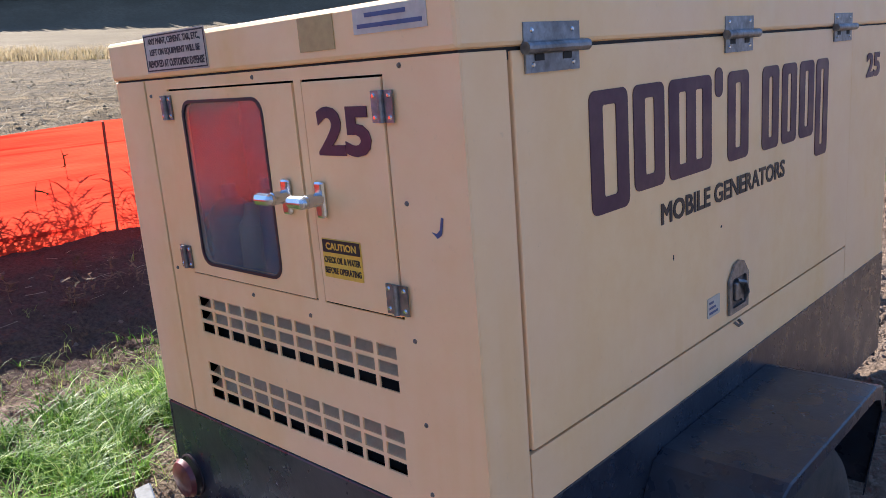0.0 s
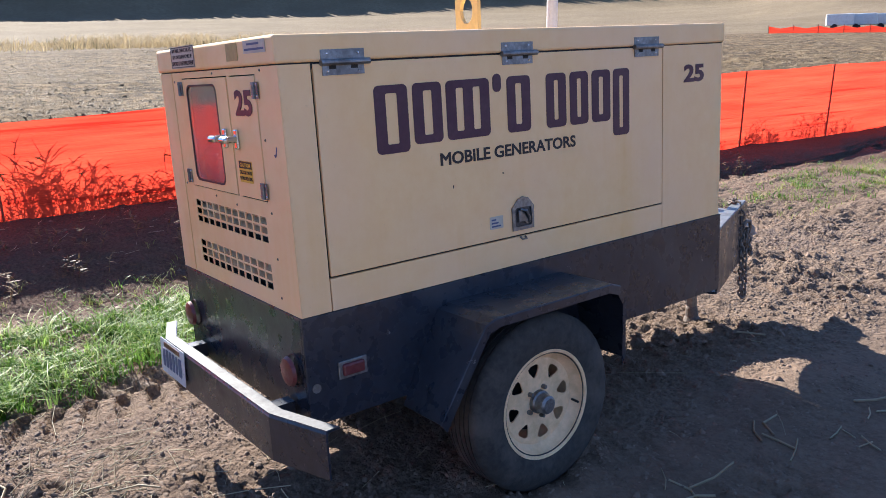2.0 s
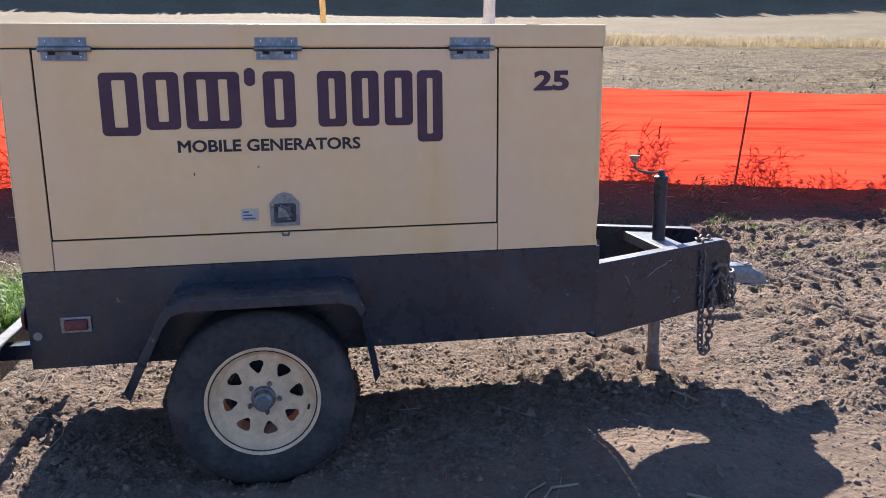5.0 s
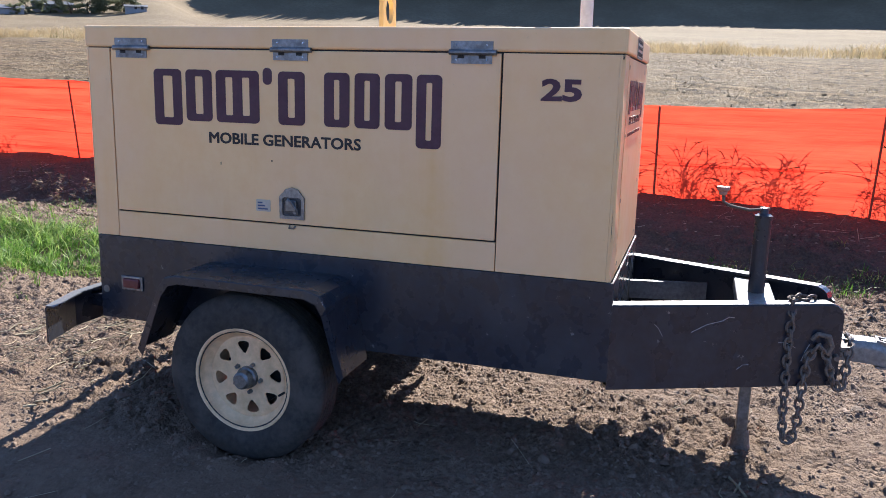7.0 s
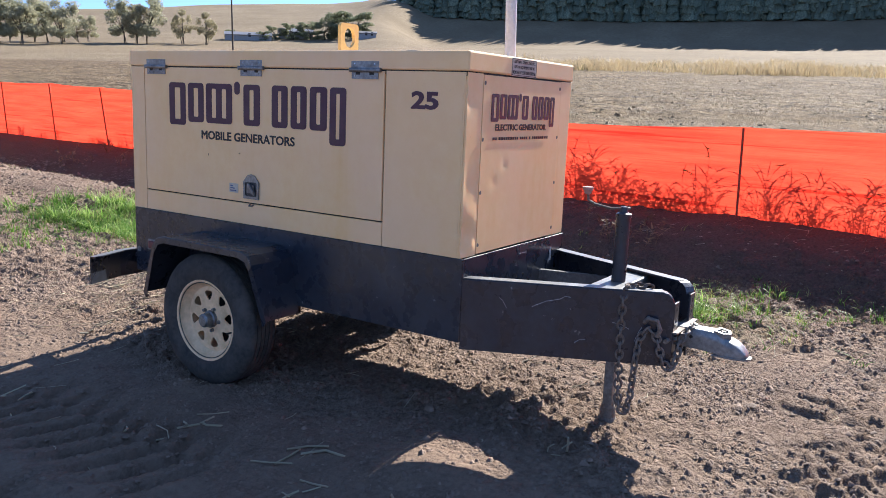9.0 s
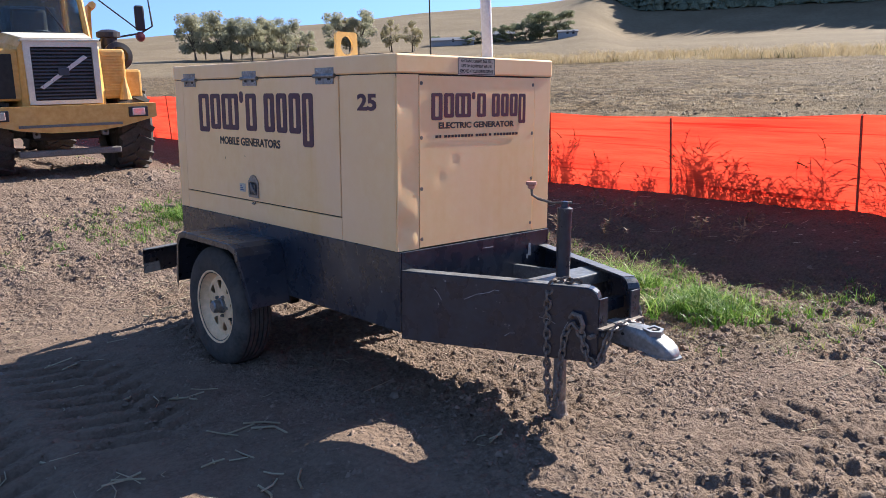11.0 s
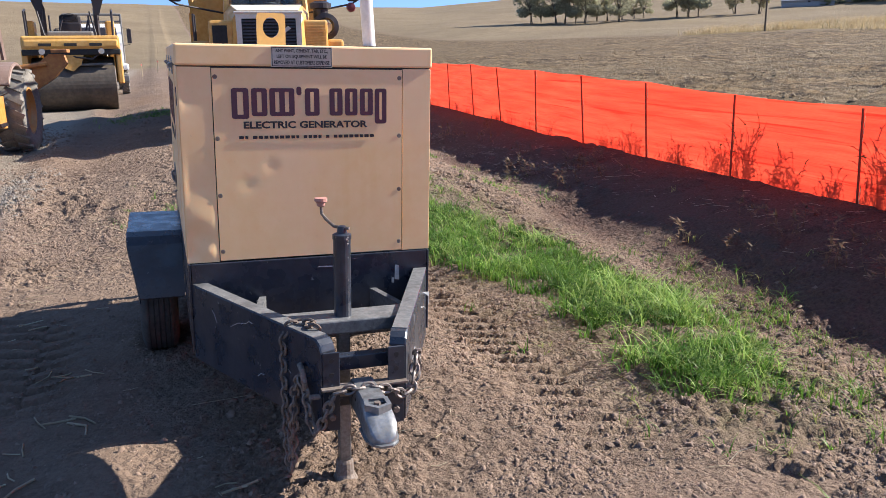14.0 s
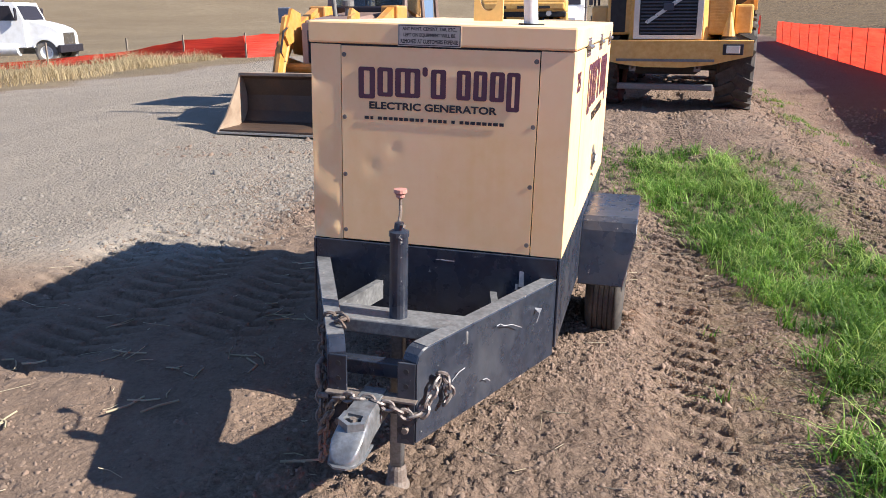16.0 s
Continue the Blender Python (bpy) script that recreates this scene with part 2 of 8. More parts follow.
def rrect(x0, x1, y0, y1, r=0.0, n=5):
    """A rectangle with rounded corners as a loop of points."""
    if r <= 0:
        return [(x0, y0), (x1, y0), (x1, y1), (x0, y1)]
    out = []
    for cx, cy, a in ((x1 - r, y0 + r, -90), (x1 - r, y1 - r, 0), (x0 + r, y1 - r, 90), (x0 + r, y0 + r, 180)):
        out += [(cx + r * math.cos(radians(a + 90 * k / n)), cy + r * math.sin(radians(a + 90 * k / n))) for k in range(n + 1)]
    return out


def plate(bm, loops, place, depth):
    """A sheet with holes: loops of flat points (outline first), laid into space by place(u, v), thick along depth."""
    edges = []
    for loop in loops:
        vs = [bm.verts.new(place(u, v)) for u, v in loop]
        edges += [bm.edges.new((vs[k], vs[(k + 1) % len(vs)])) for k in range(len(vs))]
    n = Vector(depth).normalized()
    res = bmesh.ops.triangle_fill(bm, use_beauty=True, use_dissolve=False, edges=edges, normal=n)
    faces = [g for g in res["geom"] if isinstance(g, bmesh.types.BMFace)]
    ext = bmesh.ops.extrude_face_region(bm, geom=faces, use_keep_orig=True)
    bmesh.ops.translate(bm, vec=Vector(depth), verts=[g for g in ext["geom"] if isinstance(g, bmesh.types.BMVert)])
    return bm


def on_x(x):
    return lambda u, v: (x, u, v)


def on_y(y):
    return lambda u, v: (u, y, v)


def lettering(name, text, material, parent, place, width, height, depth, label="", bold=0.14):
    """Built-in font, stretched to width x height, laid by place(u, v) with u, v from the lower left corner."""
    cu = bpy.data.curves.new(name, "FONT")
    cu.body, cu.resolution_u = text, 3
    ob = bpy.data.objects.new(name, cu)
    scene.collection.objects.link(ob)
    bpy.context.view_layer.update()
    me = bpy.data.meshes.new_from_object(ob.evaluated_get(bpy.context.evaluated_depsgraph_get()))
    bpy.data.objects.remove(ob)
    bm = bmesh.new()
    bm.from_mesh(me)
    bpy.data.meshes.remove(me)
    # heavier strokes: every outline moves outwards by the same amount
    bmesh.ops.remove_doubles(bm, verts=bm.verts, dist=1e-5)
    push = {}
    for e in bm.edges:
        if len(e.link_faces) == 1:
            a, c = e.verts
            d = (c.co - a.co).normalized()
            n = Vector((d.y, -d.x, 0))
            if n.dot(e.link_faces[0].calc_center_median() - a.co) > 0:
                n = -n
            for v in (a, c):
                push.setdefault(v, []).append(n)
    for v, ns in push.items():
        n = sum(ns, Vector())
        if n.length > 0.3:
            n.normalize()
            v.co += n * bold * 0.2 / max(0.6, n.dot(ns[0]))
    lo = [min(v.co[k] for v in bm.verts) for k in (0, 1)]
    hi = [max(v.co[k] for v in bm.verts) for k in (0, 1)]
    for v in bm.verts:
        v.co = Vector(place((v.co.x - lo[0]) / (hi[0] - lo[0]) * width, (v.co.y - lo[1]) / (hi[1] - lo[1]) * height))
    ext = bmesh.ops.extrude_face_region(bm, geom=bm.faces[:], use_keep_orig=True)
    bmesh.ops.translate(bm, vec=Vector(depth), verts=[g for g in ext["geom"] if isinstance(g, bmesh.types.BMVert)])
    return part(name, bm, material, parent, label)


def fractal(x, y, size, seed=0, octaves=4, gain=0.5):
    """Smooth value noise from -1 to 1 on arrays, largest waves `size` metres across."""
    total, amp, norm = np.zeros(np.broadcast(x, y).shape), 1.0, 0.0
    for o in range(octaves):
        u, v = np.asarray(x) / size * 2**o + 17.3 * o + seed * 3.1, np.asarray(y) / size * 2**o - 9.7 * o + seed * 7.7
        i, j = np.floor(u).astype(np.int64), np.floor(v).astype(np.int64)
        f, g = u - i, v - j
        f, g = f * f * (3 - 2 * f), g * g * (3 - 2 * g)

        def lat(a, b):
            h = (a * 374761393 + b * 668265263 + seed * 974711 + o * 1013) & 0xFFFFFFFF
            h = ((h ^ (h >> 13)) * 1274126177) & 0xFFFFFFFF
            return ((h ^ (h >> 16)) & 0xFFFF) / 32767.5 - 1

        total = total + amp * ((lat(i, j) * (1 - f) + lat(i + 1, j) * f) * (1 - g) + (lat(i, j + 1) * (1 - f) + lat(i + 1, j + 1) * f) * g)
        norm += amp
        amp *= gain
    return total / norm


def step(v, a, b):
    t = np.clip((np.asarray(v, float) - a) / (b - a), 0, 1)
    return t * t * (3 - 2 * t)

# ---- ground ----
FENCE_Y = (-60, -40, -25, -18, -12, -8, -4, 0, 3, 5.3, 7.2, 9, 11, 16, 24, 40, 70)
FENCE_X = (-10.5, -9.4, -8.7, -8.4, -7.9, -7.5, -7.2, -7.0, -6.85, -6.8, -6.4, -5.8, -5.5, -5.0, -4.6, -4.2, -4.0)
CREST_AZ = (0, 60, 100, 118, 126, 150, 180, 205, 214, 218, 224, 233, 242, 252, 262, 272, 285, 300, 320, 360)
CREST_EL = (2.0, 2.2, 2.6, 3.2, 3.7, 4.4, 4.7, 4.5, 4.3, 5.0, 4.6, 3.7, 3.3, 2.6, 2.7, 3.0, 3.1, 3.4, 3.0, 2.0)
CREST_R = (500, 500, 430, 410, 405, 405, 405, 405, 420, 560, 600, 600, 600, 600, 520, 480, 450, 420, 460, 500)


def fence_x(y):
    return np.interp(y, FENCE_Y, FENCE_X)


def crust(x, y, size, seed):
    """Torn crusty soil: tilted angular clods of random height with cracks between them, 0 to 1."""
    u = x / size + 0.45 * fractal(x, y, size * 1.3, seed, 2)
    v = y / size + 0.45 * fractal(x, y, size * 1.3, seed + 50, 2)
    i, j = np.floor(u).astype(np.int64), np.floor(v).astype(np.int64)

    def rnd(a, b, k):
        h = (a * 73856093 ^ b * 19349663 ^ (k + 7 * seed) * 83492791) & 0xFFFFFFFF
        h = ((h ^ (h >> 15)) * 2246822519) & 0xFFFFFFFF
        return ((h ^ (h >> 13)) & 0xFFFF) / 65535.0

    f1, f2, top = np.full(u.shape, 9.0), np.full(u.shape, 9.0), np.zeros(u.shape)
    for da in (-1, 0, 1):
        for db in (-1, 0, 1):
            a, b = i + da, j + db
            du, dv = a + rnd(a, b, 1) - u, b + rnd(a, b, 2) - v
            d = np.hypot(du, dv)
            t = rnd(a, b, 3) ** 1.3 + (rnd(a, b, 4) - 0.5) * du * 0.9 + (rnd(a, b, 5) - 0.5) * dv * 0.9
            closer = d < f1
            f2 = np.where(closer, f1, np.minimum(f2, d))
            top = np.where(closer, t, top)
            f1 = np.where(closer, d, f1)
    return np.clip(top, 0, 1.2) * step(f2 - f1, 0.02, 0.3)


def trodden_shade(x, y):
    """The smooth, dusty tracked ground beside the trailer, where its shade is painted too, 0 to 1."""
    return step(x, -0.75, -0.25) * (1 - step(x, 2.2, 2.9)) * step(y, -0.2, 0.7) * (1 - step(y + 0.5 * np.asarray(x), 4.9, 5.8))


def ground_z(x, y, fine=True):
    """The height of the ground: yard, berm under the fence, rising field, hills all round."""
    flat = np.ndim(x) == 0 and np.ndim(y) == 0
    x, y = np.broadcast_arrays(np.atleast_1d(np.asarray(x, float)), np.atleast_1d(np.asarray(y, float)))
    r = np.hypot(x + 1, y - 2)
    az = np.degrees(np.arctan2(y - 2, x + 1)) % 360
    fx = fence_x(y)
    z = 0.028 + (0.37 - 0.2 * step(x, -0.8, 0.8)) * step(-y, -1.0, 5.5) * step(x, -5.3, -3.2) - 0.05 * np.clip(x - 15, 0, 20)
    tall = np.interp(y, (-30, -8, 3, 5.3, 7.2, 10), (0.12, 0.18, 0.21, 0.13, 0.04, 0.0))
    berm = step(x, fx + 2.3, fx + 0.3) * tall
    swale = (0.10 + 0.08 * step(y, -2.5, -0.5)) * np.exp(-(((x - fx - 2.2) / 0.6) ** 2)) * step(y, -12, -6) * (1 - step(y, 4.5, 7.0))
    beyond = np.clip(fx - x, 0, 400)
    z = z - swale + berm * (1 - 0.35 * step(beyond, 0.3, 2.0)) + (0.047 - 0.00025 * np.clip(y, -60, 60)) * np.clip(beyond, 0, 70) * step(beyond, 0.2, 3)
    el, rc = np.interp(az, CREST_AZ, CREST_EL), np.interp(az, CREST_AZ, CREST_R)
    crest = 1.8 + rc * np.tan(np.radians(el)) * (1 + 0.05 * fractal(az / 9.0, 0 * az, 1.0, 5, 2))
    wood = step(az, 116, 124) * (1 - step(az, 214, 219))
    steep = 0.42 * step(r, 105, 380) + 0.58 * step(r, 330, 408)
    rise = wood * steep + (1 - wood) * step(r, np.minimum(105, rc * 0.4), rc) ** 1.15
    z = z * (1 - rise) + crest * rise
    z = z + fractal(x, y, 60, 3, 3) * 1.2 * step(r, 60, 200)
    if fine:
        near = 1 - step(r, 10, 24)
        lumpy = 0.4 + 0.6 * step(fractal(x, y, 2.6, 11, 2), -0.25, 0.35)
        road = step(x, 0.8, 1.5) * (1 - step(y, 0.5, 2.2)) * (1 - step(x, 11.5, 12.5))
        z = z + near * 0.03 * fractal(x, y, 1.7, 1, 3)
        soft = 1 - 0.85 * road
        z = z + near * soft * lumpy * (1 - 0.7 * trodden_shade(x, y)) * (1 - 0.8 * np.exp(-(((x + 0.33) / 0.32) ** 2 + ((y - 3.45) / 0.36) ** 2))) * (0.020 * fractal(x, y, 0.42, 2, 3) + 0.022 * step(fractal(x, y, 0.5, 7, 3), 0.02, 0.2))
        close = (np.abs(x + 1.5) < 6) & (np.abs(y - 1.5) < 9)
        if close.any():
            xs, ys = x[close], y[close]
            torn = 0.78 * (1 + 0.3 * step(ys, 2.8, 4.0) * (1 - step(xs, -0.9, -0.3))) * (1 - 0.7 * np.exp(-(((xs + 2.55) / 0.34) ** 4))) * (1 - 0.85 * np.exp(-(((xs + 0.33) / 0.32) ** 2 + ((ys - 3.45) / 0.36) ** 2))) * (0.4 + 0.6 * step(fractal(xs, ys, 0.9, 13, 2), -0.35, 0.3)) * soft[close] * (1 - 0.85 * trodden_shade(xs, ys))
            away = np.maximum.reduce([-4.6 - xs, xs - 1.9, -2.8 - ys, ys - 7.4, 0 * xs])
            z[close] += torn * (0.045 * crust(xs, ys, 0.17, 5) * (1 - step(away, 1.0, 4.0)) + 0.034 * crust(xs, ys, 0.062, 6) * (1 - step(away, 0.2, 1.4))) + 0.008 * (1 - 0.6 * trodden_shade(xs, ys)) * fractal(xs, ys, 0.05, 14, 2) * (1 - step(away, 0.1, 0.8))
        z = z + 0.055 * np.exp(-(((x + 0.28) / 0.26) ** 2 + ((y - 3.42) / 0.34) ** 2))
        # windrow of loose gravel along the road's edge
        z = z + 0.07 * np.exp(-(((x - 0.95 - 0.25 * fractal(y, 0 * y, 3, 8, 2)) / 0.28) ** 2)) * (1 - step(y, -1.2, 0.2)) * step(y, -22, -16)
        # ruts with lug prints along the trailer
        for cx, w, depth in ((-2.55, 0.27, 0.045), (-4.2, 0.27, 0.062), (0.2, 0.30, 0.046), (1.02, 0.32, 0.046), (1.75, 0.26, 0.04), (-0.55, 0.17, 0.02)):
            across = np.exp(-(((x - cx - 0.10 * fractal(y, 0 * y, 4, 9, 2)) / w) ** 4))
            z = z - across * depth * near * (0.5 + 1.1 * step(np.sin(2 * math.pi * (y + 0.3 * np.abs(x - cx) + 0.08 * (x > cx) + 0.05 * fractal(x, y, 0.8, 23, 2)) / 0.165), -0.1, 0.35)) * step(fractal(x, y, 1.5, 21, 2), -0.55 - (cx < -4), 0.1 - (cx < -4)) * (1 - 0.85 * (cx > 0) * (1 - step(y, 0.2, 1.2)))
        # plough furrows in the field
        field = step(beyond, 1.0, 2.5) * (1 - step(beyond, 48, 52))
        z = z + field * (1 - step(r, 70, 110)) * (0.06 * np.sin(2 * math.pi * (x + 0.5 * fractal(x, y, 6, 31, 2)) / 0.95) + 0.13 * fractal(x, y, 0.9, 12, 3))
        # soil pressed up round the wheels
        for wx, wy in ((-0.51, 1.845), (-1.93, 1.845)):
            d = np.hypot((x - wx) / 0.17, (y - wy) / 0.3)
            z = z + 0.03 * np.exp(-((d - 1.0) ** 2) * 5) - 0.012 * np.exp(-d * d)
    return z[0] if flat else z


def graded(lo, a, b, hi, fine, grow):
    pts = list(np.arange(a, b + 1e-6, fine))
    for side, end in ((0, lo), (1, hi)):
        s, p, out = fine, (a if side == 0 else b), []
        while (p > end) if side == 0 else (p < end):
            s = s * grow
            p = p - s if side == 0 else p + s
            out.append(p)
        pts = out[::-1] + pts if side == 0 else pts + out
    return np.array(pts)


def build_ground():
    gx, gy = graded(-900, -4.7, 1.9, 900, 0.018, 1.033), graded(-900, -4.3, 6.2, 900, 0.018, 1.033)
    X, Y = np.meshgrid(gx, gy, indexing="ij")
    Z = ground_z(X, Y)
    nx, ny = X.shape
    me = bpy.data.meshes.new("ground")
    idx = np.arange(nx * ny).reshape(nx, ny)
    quads = np.stack([idx[:-1, :-1], idx[1:, :-1], idx[1:, 1:], idx[:-1, 1:]], -1).reshape(-1, 4)
    me.vertices.add(nx * ny)
    me.vertices.foreach_set("co", np.stack([X, Y, Z], -1).ravel())
    me.loops.add(quads.size)
    me.loops.foreach_set("vertex_index", quads.ravel())
    me.polygons.add(len(quads))
    me.polygons.foreach_set("loop_start", np.arange(0, quads.size, 4))
    me.polygons.foreach_set("use_smooth", np.ones(len(quads), bool))
    me.update()
    r = np.hypot(X + 1, Y - 2)
    az = np.degrees(np.arctan2(Y - 2, X + 1)) % 360
    fx = fence_x(Y)
    wob = fractal(X, Y, 1.6, 41, 3)
    gravel = step(X + 0.35 * wob, 0.75, 1.45) * (1 - step(Y + 0.6 * wob - 0.4 * X, 0.0, 1.6)) * (1 - step(X + wob, 11.6, 12.6))
    beyond = fx - X + 0.3 * wob
    field = step(beyond, 0.2, 0.9) * (1 - step(beyond, 48, 53))
    dry = np.clip(step(beyond, 47, 53) + step(X + wob, 11.8, 12.6) + step(r, 60, 110) * (X > fx), 0, 1)
    # strip painted dark along the berm, widening the fence's cast shadow
    fence_shade = step(beyond + 0.35 * wob, -2.5, -1.9) * (1 - step(beyond, 0.2, 0.9)) * (Y > -60)
    green = np.clip(np.exp(-(((X + 3.5) / 0.8) ** 2)) * step(Y, -3.6, -2.5) * (1 - step(Y, 3.9, 4.6)), 0, 1)
    for name, v in (("gravel", gravel), ("field", field), ("dry", dry), ("fence_shade", fence_shade), ("green", green), ("trodden_shade", trodden_shade(X, Y))):
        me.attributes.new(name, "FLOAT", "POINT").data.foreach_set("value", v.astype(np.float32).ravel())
    me.materials.append(ground_material())
    ob = new("ground", me)
    return tagged(ob, "dry brown dirt yard beside gravel, ploughed field and tan hills", "ground", kind="structure")


def ground_material():
    m, nt, b, pos = _start("soil")

    def attr(name):
        a = nt.nodes.new("ShaderNodeAttribute")
        a.attribute_name = name
        return a.outputs["Fac"]

    fine = _noise(nt, pos, 38, 6, 0.7, 0.3, 0.72)
    mid = _noise(nt, pos, 5.5, 5, 0.6, 0.32, 0.7)
    big = _noise(nt, pos, 0.8, 4, 0.55, 0.35, 0.68)
    dirt = _mix(nt, fine, (0.040, 0.027, 0.021), (0.355, 0.254, 0.188))
    dirt = _mix(nt, _math(nt, "MULTIPLY", mid, 0.6), dirt, (0.245, 0.175, 0.129))
    dirt = _mix(nt, _math(nt, "MULTIPLY", big, 0.55), dirt, (0.118, 0.081, 0.061))
    # trodden soil, darkened so that the trailer's shade is partly in the colour
    dirt = _mix(nt, _math(nt, "MULTIPLY", attr("trodden_shade"), 0.6), dirt, _mix(nt, mid, (0.098, 0.069, 0.051), (0.165, 0.117, 0.086)))
    vor = nt.nodes.new("ShaderNodeTexVoronoi")
    vor.inputs["Scale"].default_value = 46
    nt.links.new(pos, vor.inputs["Vector"])
    bw = nt.nodes.new("ShaderNodeRGBToBW")
    nt.links.new(vor.outputs["Color"], bw.inputs[0])
    stones = _mix(nt, bw.outputs[0], (0.185, 0.155, 0.125), (0.285, 0.242, 0.197))
    grav = _mix(nt, _noise(nt, pos, 0.9, 5, 0.6, 0.4, 0.75), stones, (0.25, 0.212, 0.17))
    wheel_lines = nt.nodes.new("ShaderNodeMapping")
    wheel_lines.inputs["Scale"].default_value, wheel_lines.inputs["Rotation"].default_value = (1.0, 0.06, 1.0), (0, 0, radians(-14))
    nt.links.new(pos, wheel_lines.inputs["Vector"])
    grav = _mix(nt, _math(nt, "MULTIPLY", _noise(nt, wheel_lines.outputs[0], 1.3, 4, 0.6, 0.45, 0.7), 0.5), grav, (0.30, 0.257, 0.208))
    soil = _mix(nt, _noise(nt, pos, 3.4, 7, 0.78, 0.42, 0.60), (0.034, 0.022, 0.012), (0.235, 0.158, 0.083))
    rows = nt.nodes.new("ShaderNodeMapping")
    rows.inputs["Scale"].default_value, rows.inputs["Rotation"].default_value = (1.0, 0.16, 1.0), (0, 0, radians(4))
    nt.links.new(pos, rows.inputs["Vector"])
    soil = _mix(nt, _math(nt, "MULTIPLY", _noise(nt, rows.outputs[0], 1.5, 6, 0.75, 0.46, 0.58), 0.8), soil, (0.036, 0.025, 0.017))
    soil = _mix(nt, _math(nt, "MULTIPLY", _noise(nt, rows.outputs[0], 3.7, 5, 0.8, 0.50, 0.62), 0.7), soil, (0.29, 0.215, 0.13))
    soil = _mix(nt, _noise(nt, pos, 0.12, 4, 0.6, 0.45, 0.75), soil, (0.135, 0.097, 0.056))
    straw = _mix(nt, _noise(nt, pos, 0.05, 6, 0.6, 0.35, 0.65), (0.158, 0.118, 0.074), (0.215, 0.165, 0.106))
    straw = _mix(nt, _noise(nt, pos, 0.7, 5, 0.65, 0.4, 0.75), straw, (0.142, 0.107, 0.066))
    # dark reddish soil tone with the fence's shade in its colour
    shade_soil = _mix(nt, fine, (0.05, 0.030, 0.025), (0.125, 0.078, 0.062))
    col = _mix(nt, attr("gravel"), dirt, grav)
    col = _mix(nt, _math(nt, "MULTIPLY", attr("fence_shade"), 0.85), col, shade_soil)
    col = _mix(nt, attr("field"), col, soil)
    col = _mix(nt, attr("dry"), col, straw)
    col = _mix(nt, _math(nt, "MULTIPLY", attr("green"), mid), col, (0.09, 0.085, 0.04))
    nt.links.new(col, b.inputs["Base Color"])
    b.inputs["Roughness"].default_value = 0.95
    b.inputs["Specular IOR Level"].default_value = 0.15
    h = _math(nt, "ADD", _math(nt, "MULTIPLY", _noise(nt, pos, 20, 7, 0.65), 0.6), _math(nt, "MULTIPLY", _noise(nt, pos, 95, 4, 0.6), 0.25))
    h = _math(nt, "ADD", h, _math(nt, "MULTIPLY", vor.outputs["Distance"], _math(nt, "MULTIPLY", attr("gravel"), -0.22)))
    crumb = nt.nodes.new("ShaderNodeTexVoronoi")
    crumb.inputs["Scale"].default_value, crumb.inputs["Randomness"].default_value = 26, 1.0
    warp = nt.nodes.new("ShaderNodeVectorMath")
    warp.operation = "MULTIPLY_ADD"
    wob = nt.nodes.new("ShaderNodeTexNoise")
    wob.inputs["Scale"].default_value = 14
    nt.links.new(pos, wob.inputs["Vector"])
    nt.links.new(wob.outputs["Color"], warp.inputs[0])
    warp.inputs[1].default_value = (0.07, 0.07, 0.07)
    nt.links.new(pos, warp.inputs[2])
    nt.links.new(warp.outputs[0], crumb.inputs["Vector"])
    lumps_on = _noise(nt, pos, 3.0, 4, 0.6, 0.38, 0.6)
    h = _math(nt, "ADD", h, _math(nt, "MULTIPLY", _math(nt, "MULTIPLY", crumb.outputs["Distance"], lumps_on), -0.55))
    bp = nt.nodes.new("ShaderNodeBump")
    bp.inputs["Strength"].default_value, bp.inputs["Distance"].default_value = 1.0, 0.06
    h = _math(nt, "MULTIPLY", h, _ramp(nt, attr("trodden_shade"), 0, 1, 1.0, 0.3))
    nt.links.new(h, bp.inputs["Height"])
    nt.links.new(bp.outputs[0], b.inputs["Normal"])
    return m


GROUND = build_ground()


def floor_at(x, y):
    return float(ground_z(x, y))


def stuff_mesh(name, verts, faces, material, label, category, smooth=False):
    me = bpy.data.meshes.new(name)
    verts, faces = np.asarray(verts, float).reshape(-1, 3), np.asarray(faces, np.int64)
    k = faces.shape[1]
    me.vertices.add(len(verts))
    me.vertices.foreach_set("co", verts.ravel())
    me.loops.add(faces.size)
    me.loops.foreach_set("vertex_index", faces.ravel())
    me.polygons.add(len(faces))
    me.polygons.foreach_set("loop_start", np.arange(0, faces.size, k))
    if smooth:
        me.polygons.foreach_set("use_smooth", np.ones(len(faces), bool))
    me.update()
    me.validate()
    me.materials.append(material)
    return tagged(new(name, me), label, category, kind="stuff")


